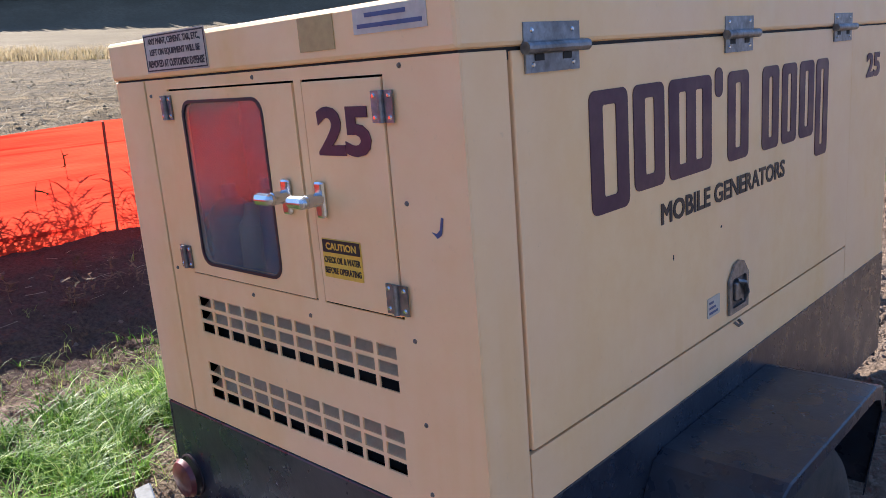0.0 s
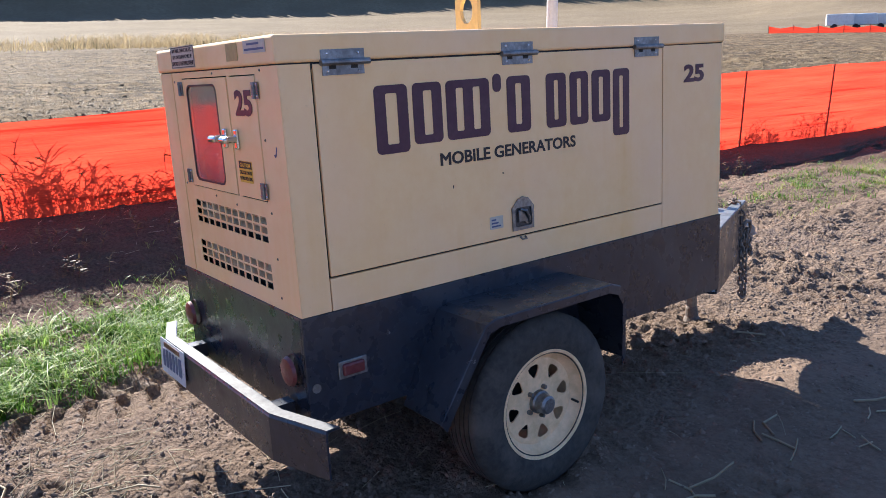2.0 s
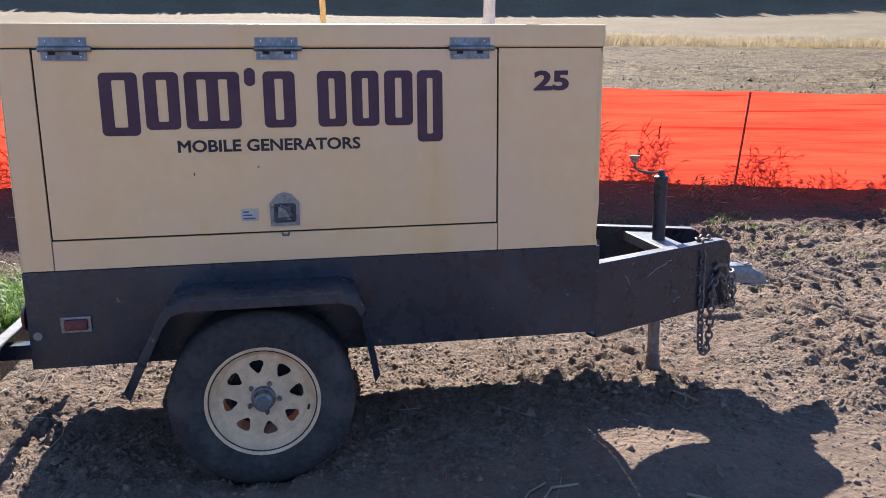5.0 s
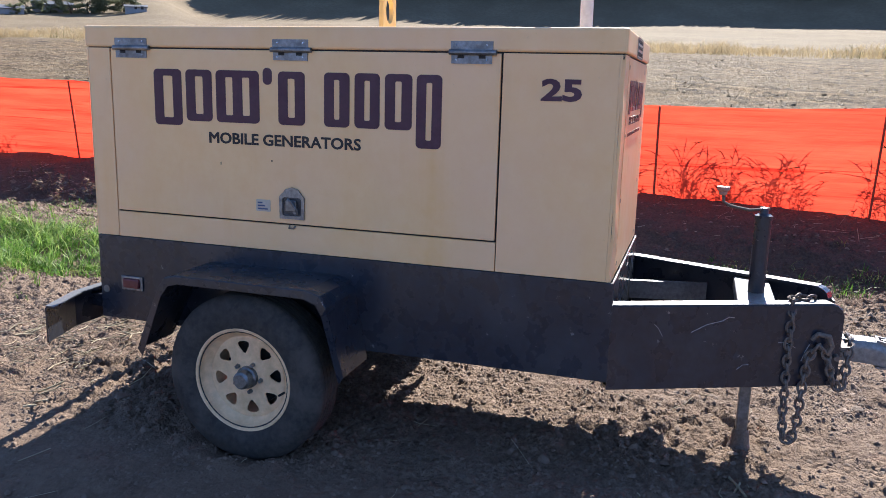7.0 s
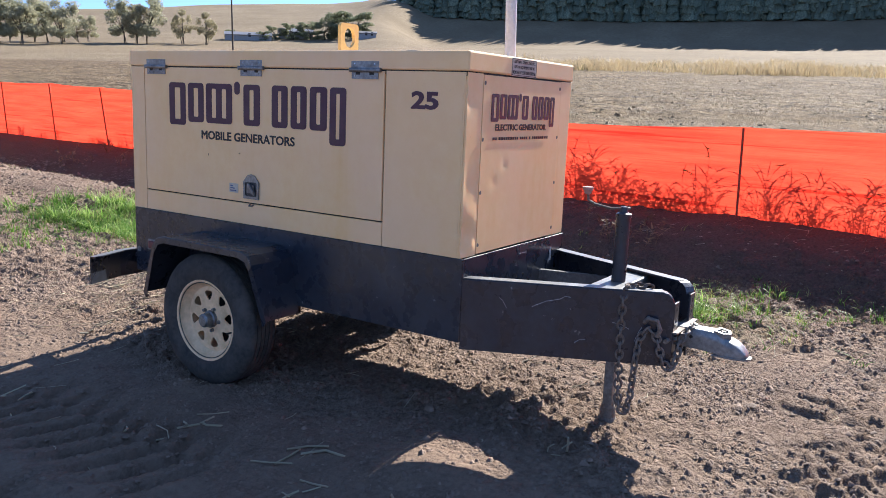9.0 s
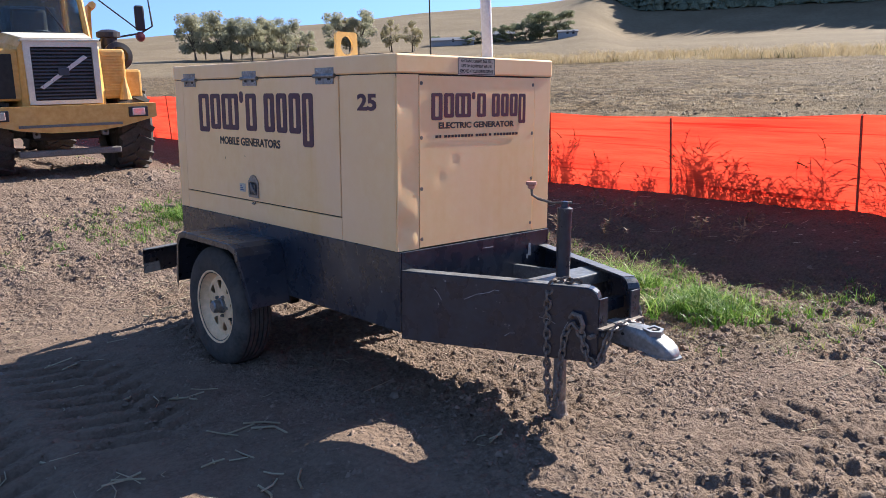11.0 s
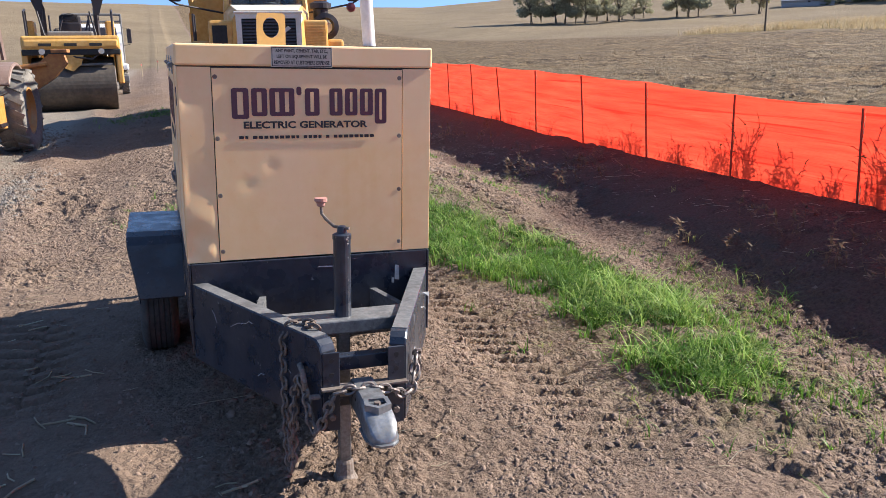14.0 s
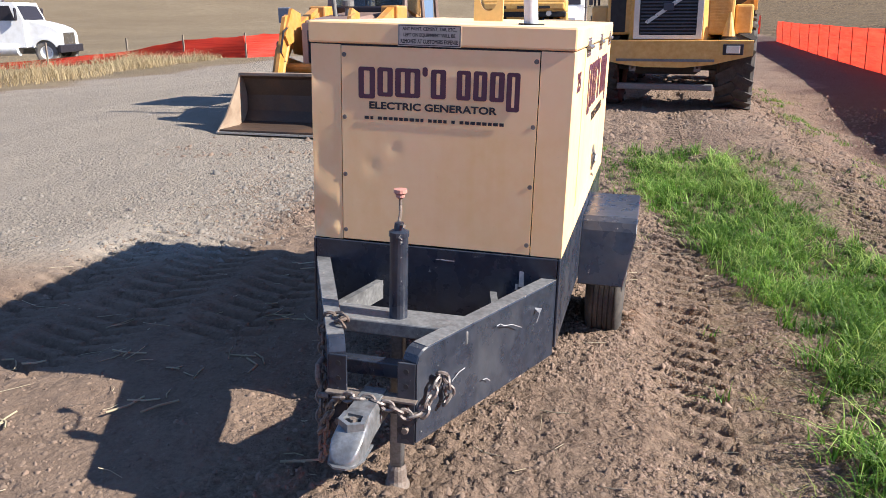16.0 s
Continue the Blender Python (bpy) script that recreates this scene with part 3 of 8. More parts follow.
def blades(px, py, height, lean, width, material, name, label, category, seed=1, segs=3, droop=0.5, base=None):
    """Thin tapering blades standing at the points px, py, each bent over in its own direction."""
    rs = np.random.RandomState(seed)
    n = len(px)
    pz = ground_z(px, py) if base is None else base
    az, h = rs.uniform(0, 2 * math.pi, n), height * rs.uniform(0.45, 1.1, n)
    ln = lean * rs.uniform(0.2, 1.3, n) * h
    side = np.stack([-np.sin(az), np.cos(az), 0 * az], -1)
    out = np.stack([np.cos(az), np.sin(az), 0 * az], -1)
    root = np.stack([px, py, pz - 0.01], -1)
    rows, faces = [], []
    for k in range(segs + 1):
        t = k / segs
        c = root + out * (ln * t**1.8)[:, None] + np.array([0, 0, 1]) * (h * (t - droop * 0.35 * t**3))[:, None]
        w = (width * (1 - 0.9 * t) * rs.uniform(0.8, 1.2, n))[:, None]
        rows += [c - side * w / 2, c + side * w / 2]
    V = np.stack(rows, 1)
    per = 2 * (segs + 1)
    base_i = (np.arange(n) * per)[:, None]
    quads = [np.stack([base_i[:, 0] + 2 * k, base_i[:, 0] + 2 * k + 1, base_i[:, 0] + 2 * k + 3, base_i[:, 0] + 2 * k + 2], -1) for k in range(segs)]
    return stuff_mesh(name, V.reshape(-1, 3), np.concatenate(quads), material, label, category)


# ---- orange fence ----
def fence_material():
    m, nt, b, pos = _start("orange_fence_mesh")
    sep = nt.nodes.new("ShaderNodeSeparateXYZ")
    nt.links.new(pos, sep.inputs[0])
    wrink = nt.nodes.new("ShaderNodeMapping")
    wrink.inputs["Scale"].default_value = (0.4, 0.4, 7)
    nt.links.new(pos, wrink.inputs["Vector"])
    folds = _noise(nt, wrink.outputs[0], 1.6, 5, 0.6)
    col = _mix(nt, _ramp(nt, folds, 0.35, 0.7), (0.70, 0.047, 0.024), (0.88, 0.09, 0.045))
    long = nt.nodes.new("ShaderNodeMapping")
    long.inputs["Scale"].default_value, long.inputs["Rotation"].default_value = (0.25, 0.25, 16), (0.02, 0, 0)
    nt.links.new(pos, long.inputs["Vector"])
    col = _mix(nt, _noise(nt, long.outputs[0], 1.5, 3, 0.5, 0.60, 0.70), col, (0.52, 0.024, 0.012))
    weave = nt.nodes.new("ShaderNodeTexWave")
    weave.wave_type, weave.bands_direction = "BANDS", "Z"
    weave.inputs["Scale"].default_value, weave.inputs["Distortion"].default_value = 28, 0.4
    nt.links.new(pos, weave.inputs["Vector"])
    col = _mix(nt, _ramp(nt, weave.outputs["Fac"], 0, 1, 0, 0.18), col, (0.68, 0.026, 0.013))
    tr = nt.nodes.new("ShaderNodeBsdfTranslucent")
    nt.links.new(col, tr.inputs["Color"])
    nt.links.new(col, b.inputs["Base Color"])
    b.inputs["Roughness"].default_value = 0.6
    bp = nt.nodes.new("ShaderNodeBump")
    bp.inputs["Strength"].default_value, bp.inputs["Distance"].default_value = 0.6, 0.03
    nt.links.new(folds, bp.inputs["Height"])
    nt.links.new(bp.outputs[0], b.inputs["Normal"])
    nt.links.new(bp.outputs[0], tr.inputs["Normal"])
    mx = nt.nodes.new("ShaderNodeMixShader")
    mx.inputs[0].default_value = 0.58
    nt.links.new(b.outputs[0], mx.inputs[1])
    nt.links.new(tr.outputs[0], mx.inputs[2])
    nt.links.new(mx.outputs[0], nt.nodes["Material Output"].inputs["Surface"])
    return m


FENCE_MAT = fence_material()
POST = surface("rusty_fence_post", (0.26, 0.04, 0.022), worn=(0.32, 0.06, 0.03), stain=(0.16, 0.035, 0.02), rough=0.7)


def build_fence():
    ys = [23.5, 21.4, 19.3, 17.2, 15.1, 13.0, 10.87, 9.1, 7.3, 5.3, 3.13, 0.92, -1.08, -3.02, -5.1, -7.25, -9.4, -11.6, -13.9, -16.1, -18.3, -20.5, -22.8, -25.2, -27.5, -30, -33, -36, -40, -44, -48]
    fence = thing("safety_fence", "bright orange plastic mesh fence on thin metal stakes along a berm", "fence", (fence_x(3.0), 3.0, floor_at(fence_x(3.0), 3.0)))
    rs = random.Random(4)
    tops = []
    for y in ys:
        x = float(fence_x(y))
        z = float(ground_z(x, y, False))
        lean = Vector((rs.uniform(0.03, 0.085), rs.uniform(-0.05, 0.06), 1))
        h = float(np.interp(y, (-20, -11.6, -7.25, -5.1, -3.0, -1.1, 0.9, 2.0, 3.1, 5.3, 7.3), (1.2, 1.22, 1.15, 1.1, 1.04, 0.98, 0.94, 0.95, 1.01, 1.12, 1.16))) + rs.uniform(-0.015, 0.02)
        bm = bmesh.new()
        base = Vector((x, y, z - 0.1))
        rod(bm, base, base + lean * (h + 0.09 + rs.uniform(-0.01, 0.02)), 0.013, seg=6)
        
        part("stake", bm, POST, fence)
        tops.append((x, y, z, lean, h))
    for n, (a, b) in enumerate(zip(tops, tops[1:])):
        bm = bmesh.new()
        nu, nv = 14, 9
        rows = []
        for i in range(nu + 1):
            u = i / nu
            row = []
            y = a[1] + (b[1] - a[1]) * u
            x = float(fence_x(y)) * 0.35 + (a[0] + (b[0] - a[0]) * u) * 0.65
            zb = float(ground_z(x, y, False)) - 0.03
            sag = -0.035 * math.sin(math.pi * u) * (0.5 + rs.random() * 0.1)
            ln = a[3] * (1 - u) + b[3] * u
            h = a[4] + (b[4] - a[4]) * u
            for j in range(nv + 1):
                v = j / nv
                p = Vector((x, y, zb)) + ln * (v * (h + 0.03 + sag * v)) + Vector((-0.024, 0, 0))
                p.x += 0.05 * math.sin(math.pi * u) * math.sin(math.pi * v) * math.sin(n * 2.1) + 0.012 * math.sin(9 * v + 3 * n + 4 * u)
                row.append(bm.verts.new(p))
            rows.append(row)
        for i in range(nu):
            for j in range(nv):
                bm.faces.new((rows[i][j], rows[i + 1][j], rows[i + 1][j + 1], rows[i][j + 1]))
        part("mesh_panel", bm, FENCE_MAT, fence, smooth=True)
    return fence


build_fence()

# ---- generator on its trailer ----
LEAN_OVER = -1.8
BARE = surface("bare_coupler_steel", (0.19, 0.2, 0.21), worn=(0.29, 0.3, 0.315), stain=(0.11, 0.105, 0.10), rough=0.42, metal=0.6, grain=50, patch=14)
PIVOT = (-1.21, 2.1, 0.0)
XN, XF, YR, YF = -0.648, -1.785, 0.955, 3.295
ZB, ZL, ZT = 0.855, 1.695, 1.785
CX = -1.2165


def shade_smooth(ob):
    ob.data.polygons.foreach_set("use_smooth", np.ones(len(ob.data.polygons), bool))
    return ob


def dented(bm, axis, at, u0, u1, v0, v1, dents, thick, nu=26, nv=34):
    """A sheet of metal with dents: (u, v, radius, depth) each, pushed in along the axis; at is the outer face."""
    sgn = 1 if thick > 0 else -1
    rows = []
    for i in range(nu + 1):
        row = []
        for j in range(nv + 1):
            u, v = u0 + (u1 - u0) * i / nu, v0 + (v1 - v0) * j / nv
            d = sum(k * math.exp(-(((u - a) ** 2 + (v - b) ** 2) / (r * r))) for a, b, r, k in dents)
            edge = min(i, nu - i, j, nv - j)
            d *= 1 if edge > 1 else 0.5
            row.append(bm.verts.new((at - sgn * d, u, v) if axis == "x" else (u, at - sgn * d, v)))
        rows.append(row)
    faces = [bm.faces.new((rows[i][j], rows[i + 1][j], rows[i + 1][j + 1], rows[i][j + 1])) for i in range(nu) for j in range(nv)]
    ext = bmesh.ops.extrude_face_region(bm, geom=faces, use_keep_orig=True)
    off = Vector((-thick, 0, 0)) if axis == "x" else Vector((0, -thick, 0))
    bmesh.ops.translate(bm, vec=off, verts=[g for g in ext["geom"] if isinstance(g, bmesh.types.BMVert)])
    return bm


def emblem(parent, place, width, height, depth):
    """The maker's mark as plain shapes: a row of maroon slotted blocks, the first and last reaching lower."""
    s, t = width / 13.1, height / 3.0

    def block(x0, x1, y0, y1, slots):
        loops = [rrect(x0, x1, y0, y1, 0.2)]
        for a, c, lo, hi in slots:
            loops.append(rrect(a, c, lo, hi, 0.06))
        return loops

    shapes = [
        block(0.0, 1.39, 0.5, 3.0, [(0.46, 0.94, 0.84, 2.7)]),
        block(1.6, 2.88, 0.72, 3.0, [(2.06, 2.44, 1.04, 2.7)]),
        block(3.08, 5.14, 0.72, 3.0, [(3.54, 3.88, 1.04, 2.7), (4.34, 4.68, 1.04, 2.7)]),
        block(5.32, 5.74, 2.42, 3.14, []),
        block(6.02, 7.24, 0.72, 3.0, [(6.46, 6.78, 1.04, 2.7)]),
        block(8.1, 9.22, 0.72, 3.0, [(8.54, 8.78, 1.04, 2.7)]),
        block(9.44, 10.52, 0.72, 3.0, [(9.86, 10.1, 1.04, 2.7)]),
        block(10.74, 11.88, 0.72, 3.0, [(11.17, 11.44, 1.04, 2.7)]),
        block(12.06, 13.1, 0.0, 3.0, [(12.46, 12.7, 0.34, 2.68)]),
    ]
    for loops in shapes:
        bm = bmesh.new()
        plate(bm, [[(x * s, y * t) for x, y in loop] for loop in loops], place, depth)
        part("emblem_shape", bm, MAROON, parent)


def hinge(parent, axis, at, u0, u1, v0, v1, out):
    """A butt hinge: two leaves, a knuckle barrel and screws; out is the side it faces."""
    mid = (v0 + v1) / 2
    upright = axis == "y"
    P = (lambda u, v, d: (at + out * d, u, v)) if axis == "x" else (lambda u, v, d: (u, at + out * d, v))
    bm = bmesh.new()

    def slab(a0, a1, b0, b1, d0, d1):
        p, q = P(a0, b0, d0), P(a1, b1, d1)
        box(bm, *sorted((p[0], q[0])), *sorted((p[1], q[1])), *sorted((p[2], q[2])))

    if upright:
        um = (u0 + u1) / 2
        slab(u0, um - 0.002, v0, v1, 0, 0.004)
        slab(um + 0.002, u1, v0, v1, 0, 0.004)
        rod(bm, P(um, v0, 0.006), P(um, v1, 0.006), 0.006, seg=10)
    else:
        slab(u0, u1, mid + 0.003, v1, 0, 0.004)
        w = u1 - u0
        slab(u0 + 0.02 * w, u1 - 0.02 * w, v0, mid - 0.008, 0, 0.004)
        for a0, a1 in ((0.0, 0.16), (0.34, 0.66), (0.84, 1.0)):
            slab(u0 + a0 * w, u0 + a1 * w, mid - 0.010, mid + 0.004, 0, 0.0045)
        rod(bm, P(u0 - 0.004, mid, 0.009), P(u1 + 0.016, mid, 0.009), 0.0105, seg=12)
        for k in (0.33, 0.66):
            uu = u0 + (u1 - u0) * k
            rod(bm, P(uu - 0.002, mid, 0.007), P(uu + 0.002, mid, 0.007), 0.0105, seg=12)
    h = part("hinge", bm, STEEL, parent, "worn steel butt hinge")
    if not upright:
        # dark slabs laid on the lower leaf, standing for shade below the barrel
        for a0, a1 in ((0.17, 0.33), (0.67, 0.83)):
            p, q = P(u0 + a0 * w, mid - 0.022, 0.0042), P(u0 + a1 * w, mid - 0.0085, 0.0052)
            part("slot", boxed(*sorted((p[0], q[0])), *sorted((p[1], q[1])), *sorted((p[2], q[2]))), DARK, h)
    for fu in (0.14, 0.86):
        for fv in (0.16, 0.84):
            b = bmesh.new()
            u, v = u0 + (u1 - u0) * fu, v0 + (v1 - v0) * fv
            rod(b, P(u, v, 0.003), P(u, v, 0.0065), 0.0055, 0.003, seg=8)
            part("screw", b, CHROME, h)


def chain_mesh(bm, pts, link=0.036, wire=0.0048):
    """Links strung along the points, each turned a quarter against the last."""
    pts = [Vector(p) for p in pts]
    dist = [0.0]
    for a, b in zip(pts, pts[1:]):
        dist.append(dist[-1] + (b - a).length)
    n = int(dist[-1] / (link * 0.74))
    for k in range(n):
        d = (k + 0.5) * dist[-1] / n
        i = max(j for j in range(len(dist)) if dist[j] <= d + 1e-9)
        i = min(i, len(pts) - 2)
        p = pts[i].lerp(pts[i + 1], (d - dist[i]) / max(1e-6, dist[i + 1] - dist[i]))
        a = (pts[i + 1] - pts[i]).normalized()
        u = a.orthogonal().normalized()
        u = Matrix.Rotation(radians(90 * k + 25), 3, a) @ u
        loop = []
        for s in range(12):
            ang = 2 * math.pi * s / 12
            loop.append(p + a * (math.cos(ang) * link * 0.5) + u * (math.sin(ang) * link * 0.33))
        w = a.cross(u)
        rings = []
        for s in range(12):
            tng = (loop[(s + 1) % 12] - loop[s - 1]).normalized()
            nrm = tng.cross(w)
            rings.append([bm.verts.new(loop[s] + (nrm * math.cos(2 * math.pi * q / 5) + w * math.sin(2 * math.pi * q / 5)) * wire) for q in range(5)])
        for s in range(12):
            for q in range(5):
                bm.faces.new((rings[s][q], rings[(s + 1) % 12][q], rings[(s + 1) % 12][(q + 1) % 5], rings[s][(q + 1) % 5]))
    return bm


def wheel(parent, cx, cy, cz, out):
    """A trailer wheel whose outer face lies towards out (+1 or -1 along x); cx is the tyre's middle."""
    w = thing_part("wheel", parent)
    R, half = 0.362, 0.103
    prof = [(-half * 0.86, 0.205), (-half, 0.25), (-half * 1.02, 0.30), (-half * 0.86, 0.343), (-half * 0.72, R - 0.004)]
    for k in range(-2, 3):
        g = k * half * 0.27
        prof += [(g - half * 0.09, R), (g - half * 0.03, R), (g - half * 0.025, R - 0.008), (g + half * 0.025, R - 0.008), (g + half * 0.03, R), (g + half * 0.09, R)]
    prof += [(half * 0.72, R - 0.004), (half * 0.86, 0.343), (half * 1.02, 0.30), (half, 0.25), (half * 0.86, 0.205)]
    prof = [(a * out, r) for a, r in prof]
    part("tyre", lathe(bmesh.new(), prof, (cx, cy, cz), "x", 56), RUBBER, w, "dusty black rubber trailer tyre", smooth=True)
    f = half * 0.88
    rim = [(f, 0.226), (f + 0.006, 0.222), (f + 0.004, 0.212), (f - 0.012, 0.205), (f - 0.03, 0.2), (f - 0.048, 0.178), (f - 0.045, 0.168), (f - 0.16, 0.165)]
    part("rim", lathe(bmesh.new(), [(a * out, r) for a, r in rim], (cx, cy, cz), "x", 56), RIM, w, smooth=True)
    # disc with eight windows
    loops = [[(0.172 * math.cos(2 * math.pi * k / 48), 0.172 * math.sin(2 * math.pi * k / 48)) for k in range(48)], [(0.045 * math.cos(2 * math.pi * k / 20), 0.045 * math.sin(2 * math.pi * k / 20)) for k in range(20)]]
    for k in range(8):
        a = 2 * math.pi * (k + 0.18) / 8
        loop = []
        for rr, da in ((0.150, -0.19), (0.157, -0.1), (0.157, 0.1), (0.150, 0.19), (0.135, 0.19), (0.106, 0.07), (0.102, 0.0), (0.106, -0.07), (0.135, -0.19)):
            loop.append((rr * math.cos(a + da), rr * math.sin(a + da)))
        loops.append(loop)
    xface = cx + out * (f - 0.044)
    bm = plate(bmesh.new(), loops, lambda u, v: (xface, cy + u, cz + v), (-out * 0.006, 0, 0))
    part("spoke_disc", bm, RIM, w)
    part("brake_drum", rod(bmesh.new(), (cx + out * (f - 0.10), cy, cz), (cx - out * 0.06, cy, cz), 0.135, seg=28), DARK, w)
    hub = [(f - 0.044, 0.048), (f - 0.028, 0.047), (f - 0.022, 0.04), (f + 0.012, 0.037), (f + 0.02, 0.028), (f + 0.02, 0.0)]
    part("hub_cap", lathe(bmesh.new(), [(a * out, r) for a, r in hub], (cx, cy, cz), "x", 24), STEEL, w, "dull steel hub cap")
    for k in range(5):
        a = 2 * math.pi * k / 5 - 0.12
        y, z = cy + 0.062 * math.cos(a), cz + 0.062 * math.sin(a)
        part("lug_nut", rod(bmesh.new(), (xface, y, z), (xface + out * 0.018, y, z), 0.0105, 0.008, seg=6), STEEL, w)
    part("valve", rod(bmesh.new(), (xface + out * 0.01, cy + 0.176, cz - 0.042), (xface + out * 0.05, cy + 0.172, cz - 0.041), 0.005, seg=6), DARK, w)
    return w


def thing_part(name, parent, label=""):
    """An Empty that groups the pieces of one part under its thing."""
    e = new(name)
    e.empty_display_size = 0.1
    e.parent = parent
    ORIGIN[e.name] = ORIGIN[parent.name]
    return tagged(e, label)


def build_generator():
    m = Matrix.Translation(PIVOT) @ Matrix.Rotation(radians(LEAN_OVER), 4, "Y")
    G = thing("generator_trailer", "cream steel generator enclosure on a black single-axle trailer", "generator", PIVOT, m)
    # inner liner, dark, behind the seams
    bm = bmesh.new()
    for a in ((XN - 0.03, XN - 0.012, YR + 0.03, YF - 0.03), (XF + 0.012, XF + 0.03, YR + 0.03, YF - 0.03)):
        box(bm, *a, ZB - 0.02, ZL + 0.02)
    box(bm, XF + 0.03, XN - 0.03, YR + 0.34, YR + 0.36, ZB, ZL)
    box(bm, XF + 0.03, XN - 0.03, YF - 0.09, YF - 0.075, ZB, ZL)
    box(bm, XF + 0.012, XN - 0.012, YR + 0.02, YF - 0.012, ZB - 0.04, ZB - 0.02)
    part("liner", bm, DARK, G, "dark inner liner")
    # near and far sides
    for side, x, out in (("near", XN, 1), ("far", XF, -1)):
        t = -0.012 * out
        sheet = lambda y0, y1, z0, z1: boxed(*sorted((x, x + t)), y0, y1, z0, z1, bevel=0.0015)
        part("side_panel", sheet(YR + 0.0045, 1.072, ZB, ZL - 0.004), CREAM, G)
        part("side_panel", sheet(2.846, YF - 0.02, ZB, ZL - 0.004), CREAM, G)
        part("side_panel", sheet(1.076, 2.842, ZB, 0.970), CREAM, G)
        door = part("side_door", boxed(*sorted((x + out * 0.003, x + t)), 1.08, 2.838, 0.977, ZL - 0.006, bevel=0.003), CREAM, G)
        for u0, u1 in ((1.108, 1.273), (1.880, 2.042), (2.641, 2.807)):
            hinge(door, "x", x + out * 0.004, u0, u1, 1.650, 1.733, out)
        # paddle latch in a recessed dish
        place = (lambda px: (lambda u, v: (px, u, v)))(x + out * 0.005)
        fr = plate(bmesh.new(), [[(1.905, 0.998), (2.018, 0.998), (2.02, 1.09), (1.99, 1.125), (1.962, 1.133), (1.935, 1.125), (1.903, 1.09)], rrect(1.918, 2.006, 1.012, 1.09, 0.012)], place, (out * 0.006, 0, 0))
        latch = part("latch", fr, STEEL, door, "weathered steel paddle latch")
        # nearly flat plate; its dark colour gives the dish its shaded depth
        part("latch_dish", boxed(*sorted((x + out * 0.0005, x + out * 0.0045)), 1.915, 2.009, 1.009, 1.093), RECESS_STEEL, latch)
        bm = box(bmesh.new(), *sorted((x + out * 0.003, x + out * 0.016)), 1.934, 1.985, 1.03, 1.078, bevel=0.004)
        rod(bm, (x + out * 0.005, 1.98, 1.035), (x + out * 0.014, 1.98, 1.035), 0.014, seg=12)
        part("latch_paddle", bm, STEEL, latch)
        part("latch_lever", tube(bmesh.new(), [(x + out * 0.010, 1.990, 1.022), (x + out * 0.022, 1.985, 1.045), (x + out * 0.024, 1.965, 1.075), (x + out * 0.012, 1.945, 1.082)], 0.006, 8), STEEL, latch)
        part("padlock_hasp", tube(bmesh.new(), [(x + out * 0.003, 1.948, 0.968), (x + out * 0.014, 1.95, 0.96), (x + out * 0.014, 1.972, 0.96), (x + out * 0.003, 1.974, 0.968)], 0.004), RUST, G)
        d = (out * 0.0015, 0, 0)
        flip = 1 if out > 0 else -1

        def spot(u0, v0, px=x + out * 0.0035, w=0.0):
            return (lambda u, v: (px, u0 + u, v0 + v)) if flip > 0 else (lambda u, v: (px, u0 + w - u, v0 + v))

        st = part("sticker", plate(bmesh.new(), [rrect(0, 0.068, 0, 0.05, 0.004)], spot(1.79, 1.022), d), PALE, door, "small white sticker")
        for k in range(3):
            part("print_bar", plate(bmesh.new(), [rrect(0.008, 0.055 - 0.012 * k, 0.008 + 0.013 * k, 0.014 + 0.013 * k)], spot(1.79, 1.022, x + out * 0.0055), (out * 0.0006, 0, 0)), PLATE_INK, st)
        emblem(door, spot(1.30, 1.322, w=1.31), 1.31, 0.284, d)
        lettering("lettering", "MOBILE GENERATORS", INK, door, spot(1.568, 1.300, w=0.705), 0.705, 0.048, d, "black painted capital lettering")
        lettering("number_mark", "25", MAROON, G, spot(2.994, 1.520, x + out * 0.001, 0.152), 0.152, 0.082, d, "maroon painted number", 0.2)
        if out > 0:
            for u, v, w, h in ((1.62, 1.21, 0.004, 0.012), (1.865, 1.235, 0.006, 0.006)):
                part("scratch", plate(bmesh.new(), [rrect(u, u + w, v, v + h)], on_x(x + 0.0035), (0.0006, 0, 0)), DARK, door)
    # lid
    part("lid", boxed(XF - 0.006, XN + 0.006, YR - 0.008, YF + 0.006, ZL + 0.0005, ZT, bevel=0.009), CREAM, G, "cream sheet-steel lid")
    # dark slab set back under the lid, so that its gap looks shaded
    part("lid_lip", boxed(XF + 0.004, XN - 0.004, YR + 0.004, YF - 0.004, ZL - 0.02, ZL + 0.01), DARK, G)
    # rear
    top, low = ZL - 0.004, ZB
    holes = []
    for z0, z1 in ((1.083, 1.183), (0.912, 1.014)):
        for i in range(11):
            for k in range(3):
                w, h = 0.700 / 11, (z1 - z0) / 3
                x0 = -1.548 + i * w
                holes.append(rrect(x0 + 0.005, x0 + w - 0.005, z0 + k * h + 0.004, z0 + (k + 1) * h - 0.004))
    frame_loop = rrect(-1.64, XN, low, top)
    openings = [rrect(-1.542, -1.068, 1.236, 1.668), rrect(-1.046, -0.822, 1.236, 1.668)]
    part("rear_panel", plate(bmesh.new(), [frame_loop] + openings + holes, on_y(YR), (0, 0.004, 0)), CREAM, G, "rear panel with punched square grille")
    part("rear_corner", boxed(XF, -1.646, YR - 0.002, YR + 0.012, low, top, bevel=0.0015), CREAM, G)
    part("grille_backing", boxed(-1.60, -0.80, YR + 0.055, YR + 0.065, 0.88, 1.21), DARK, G)
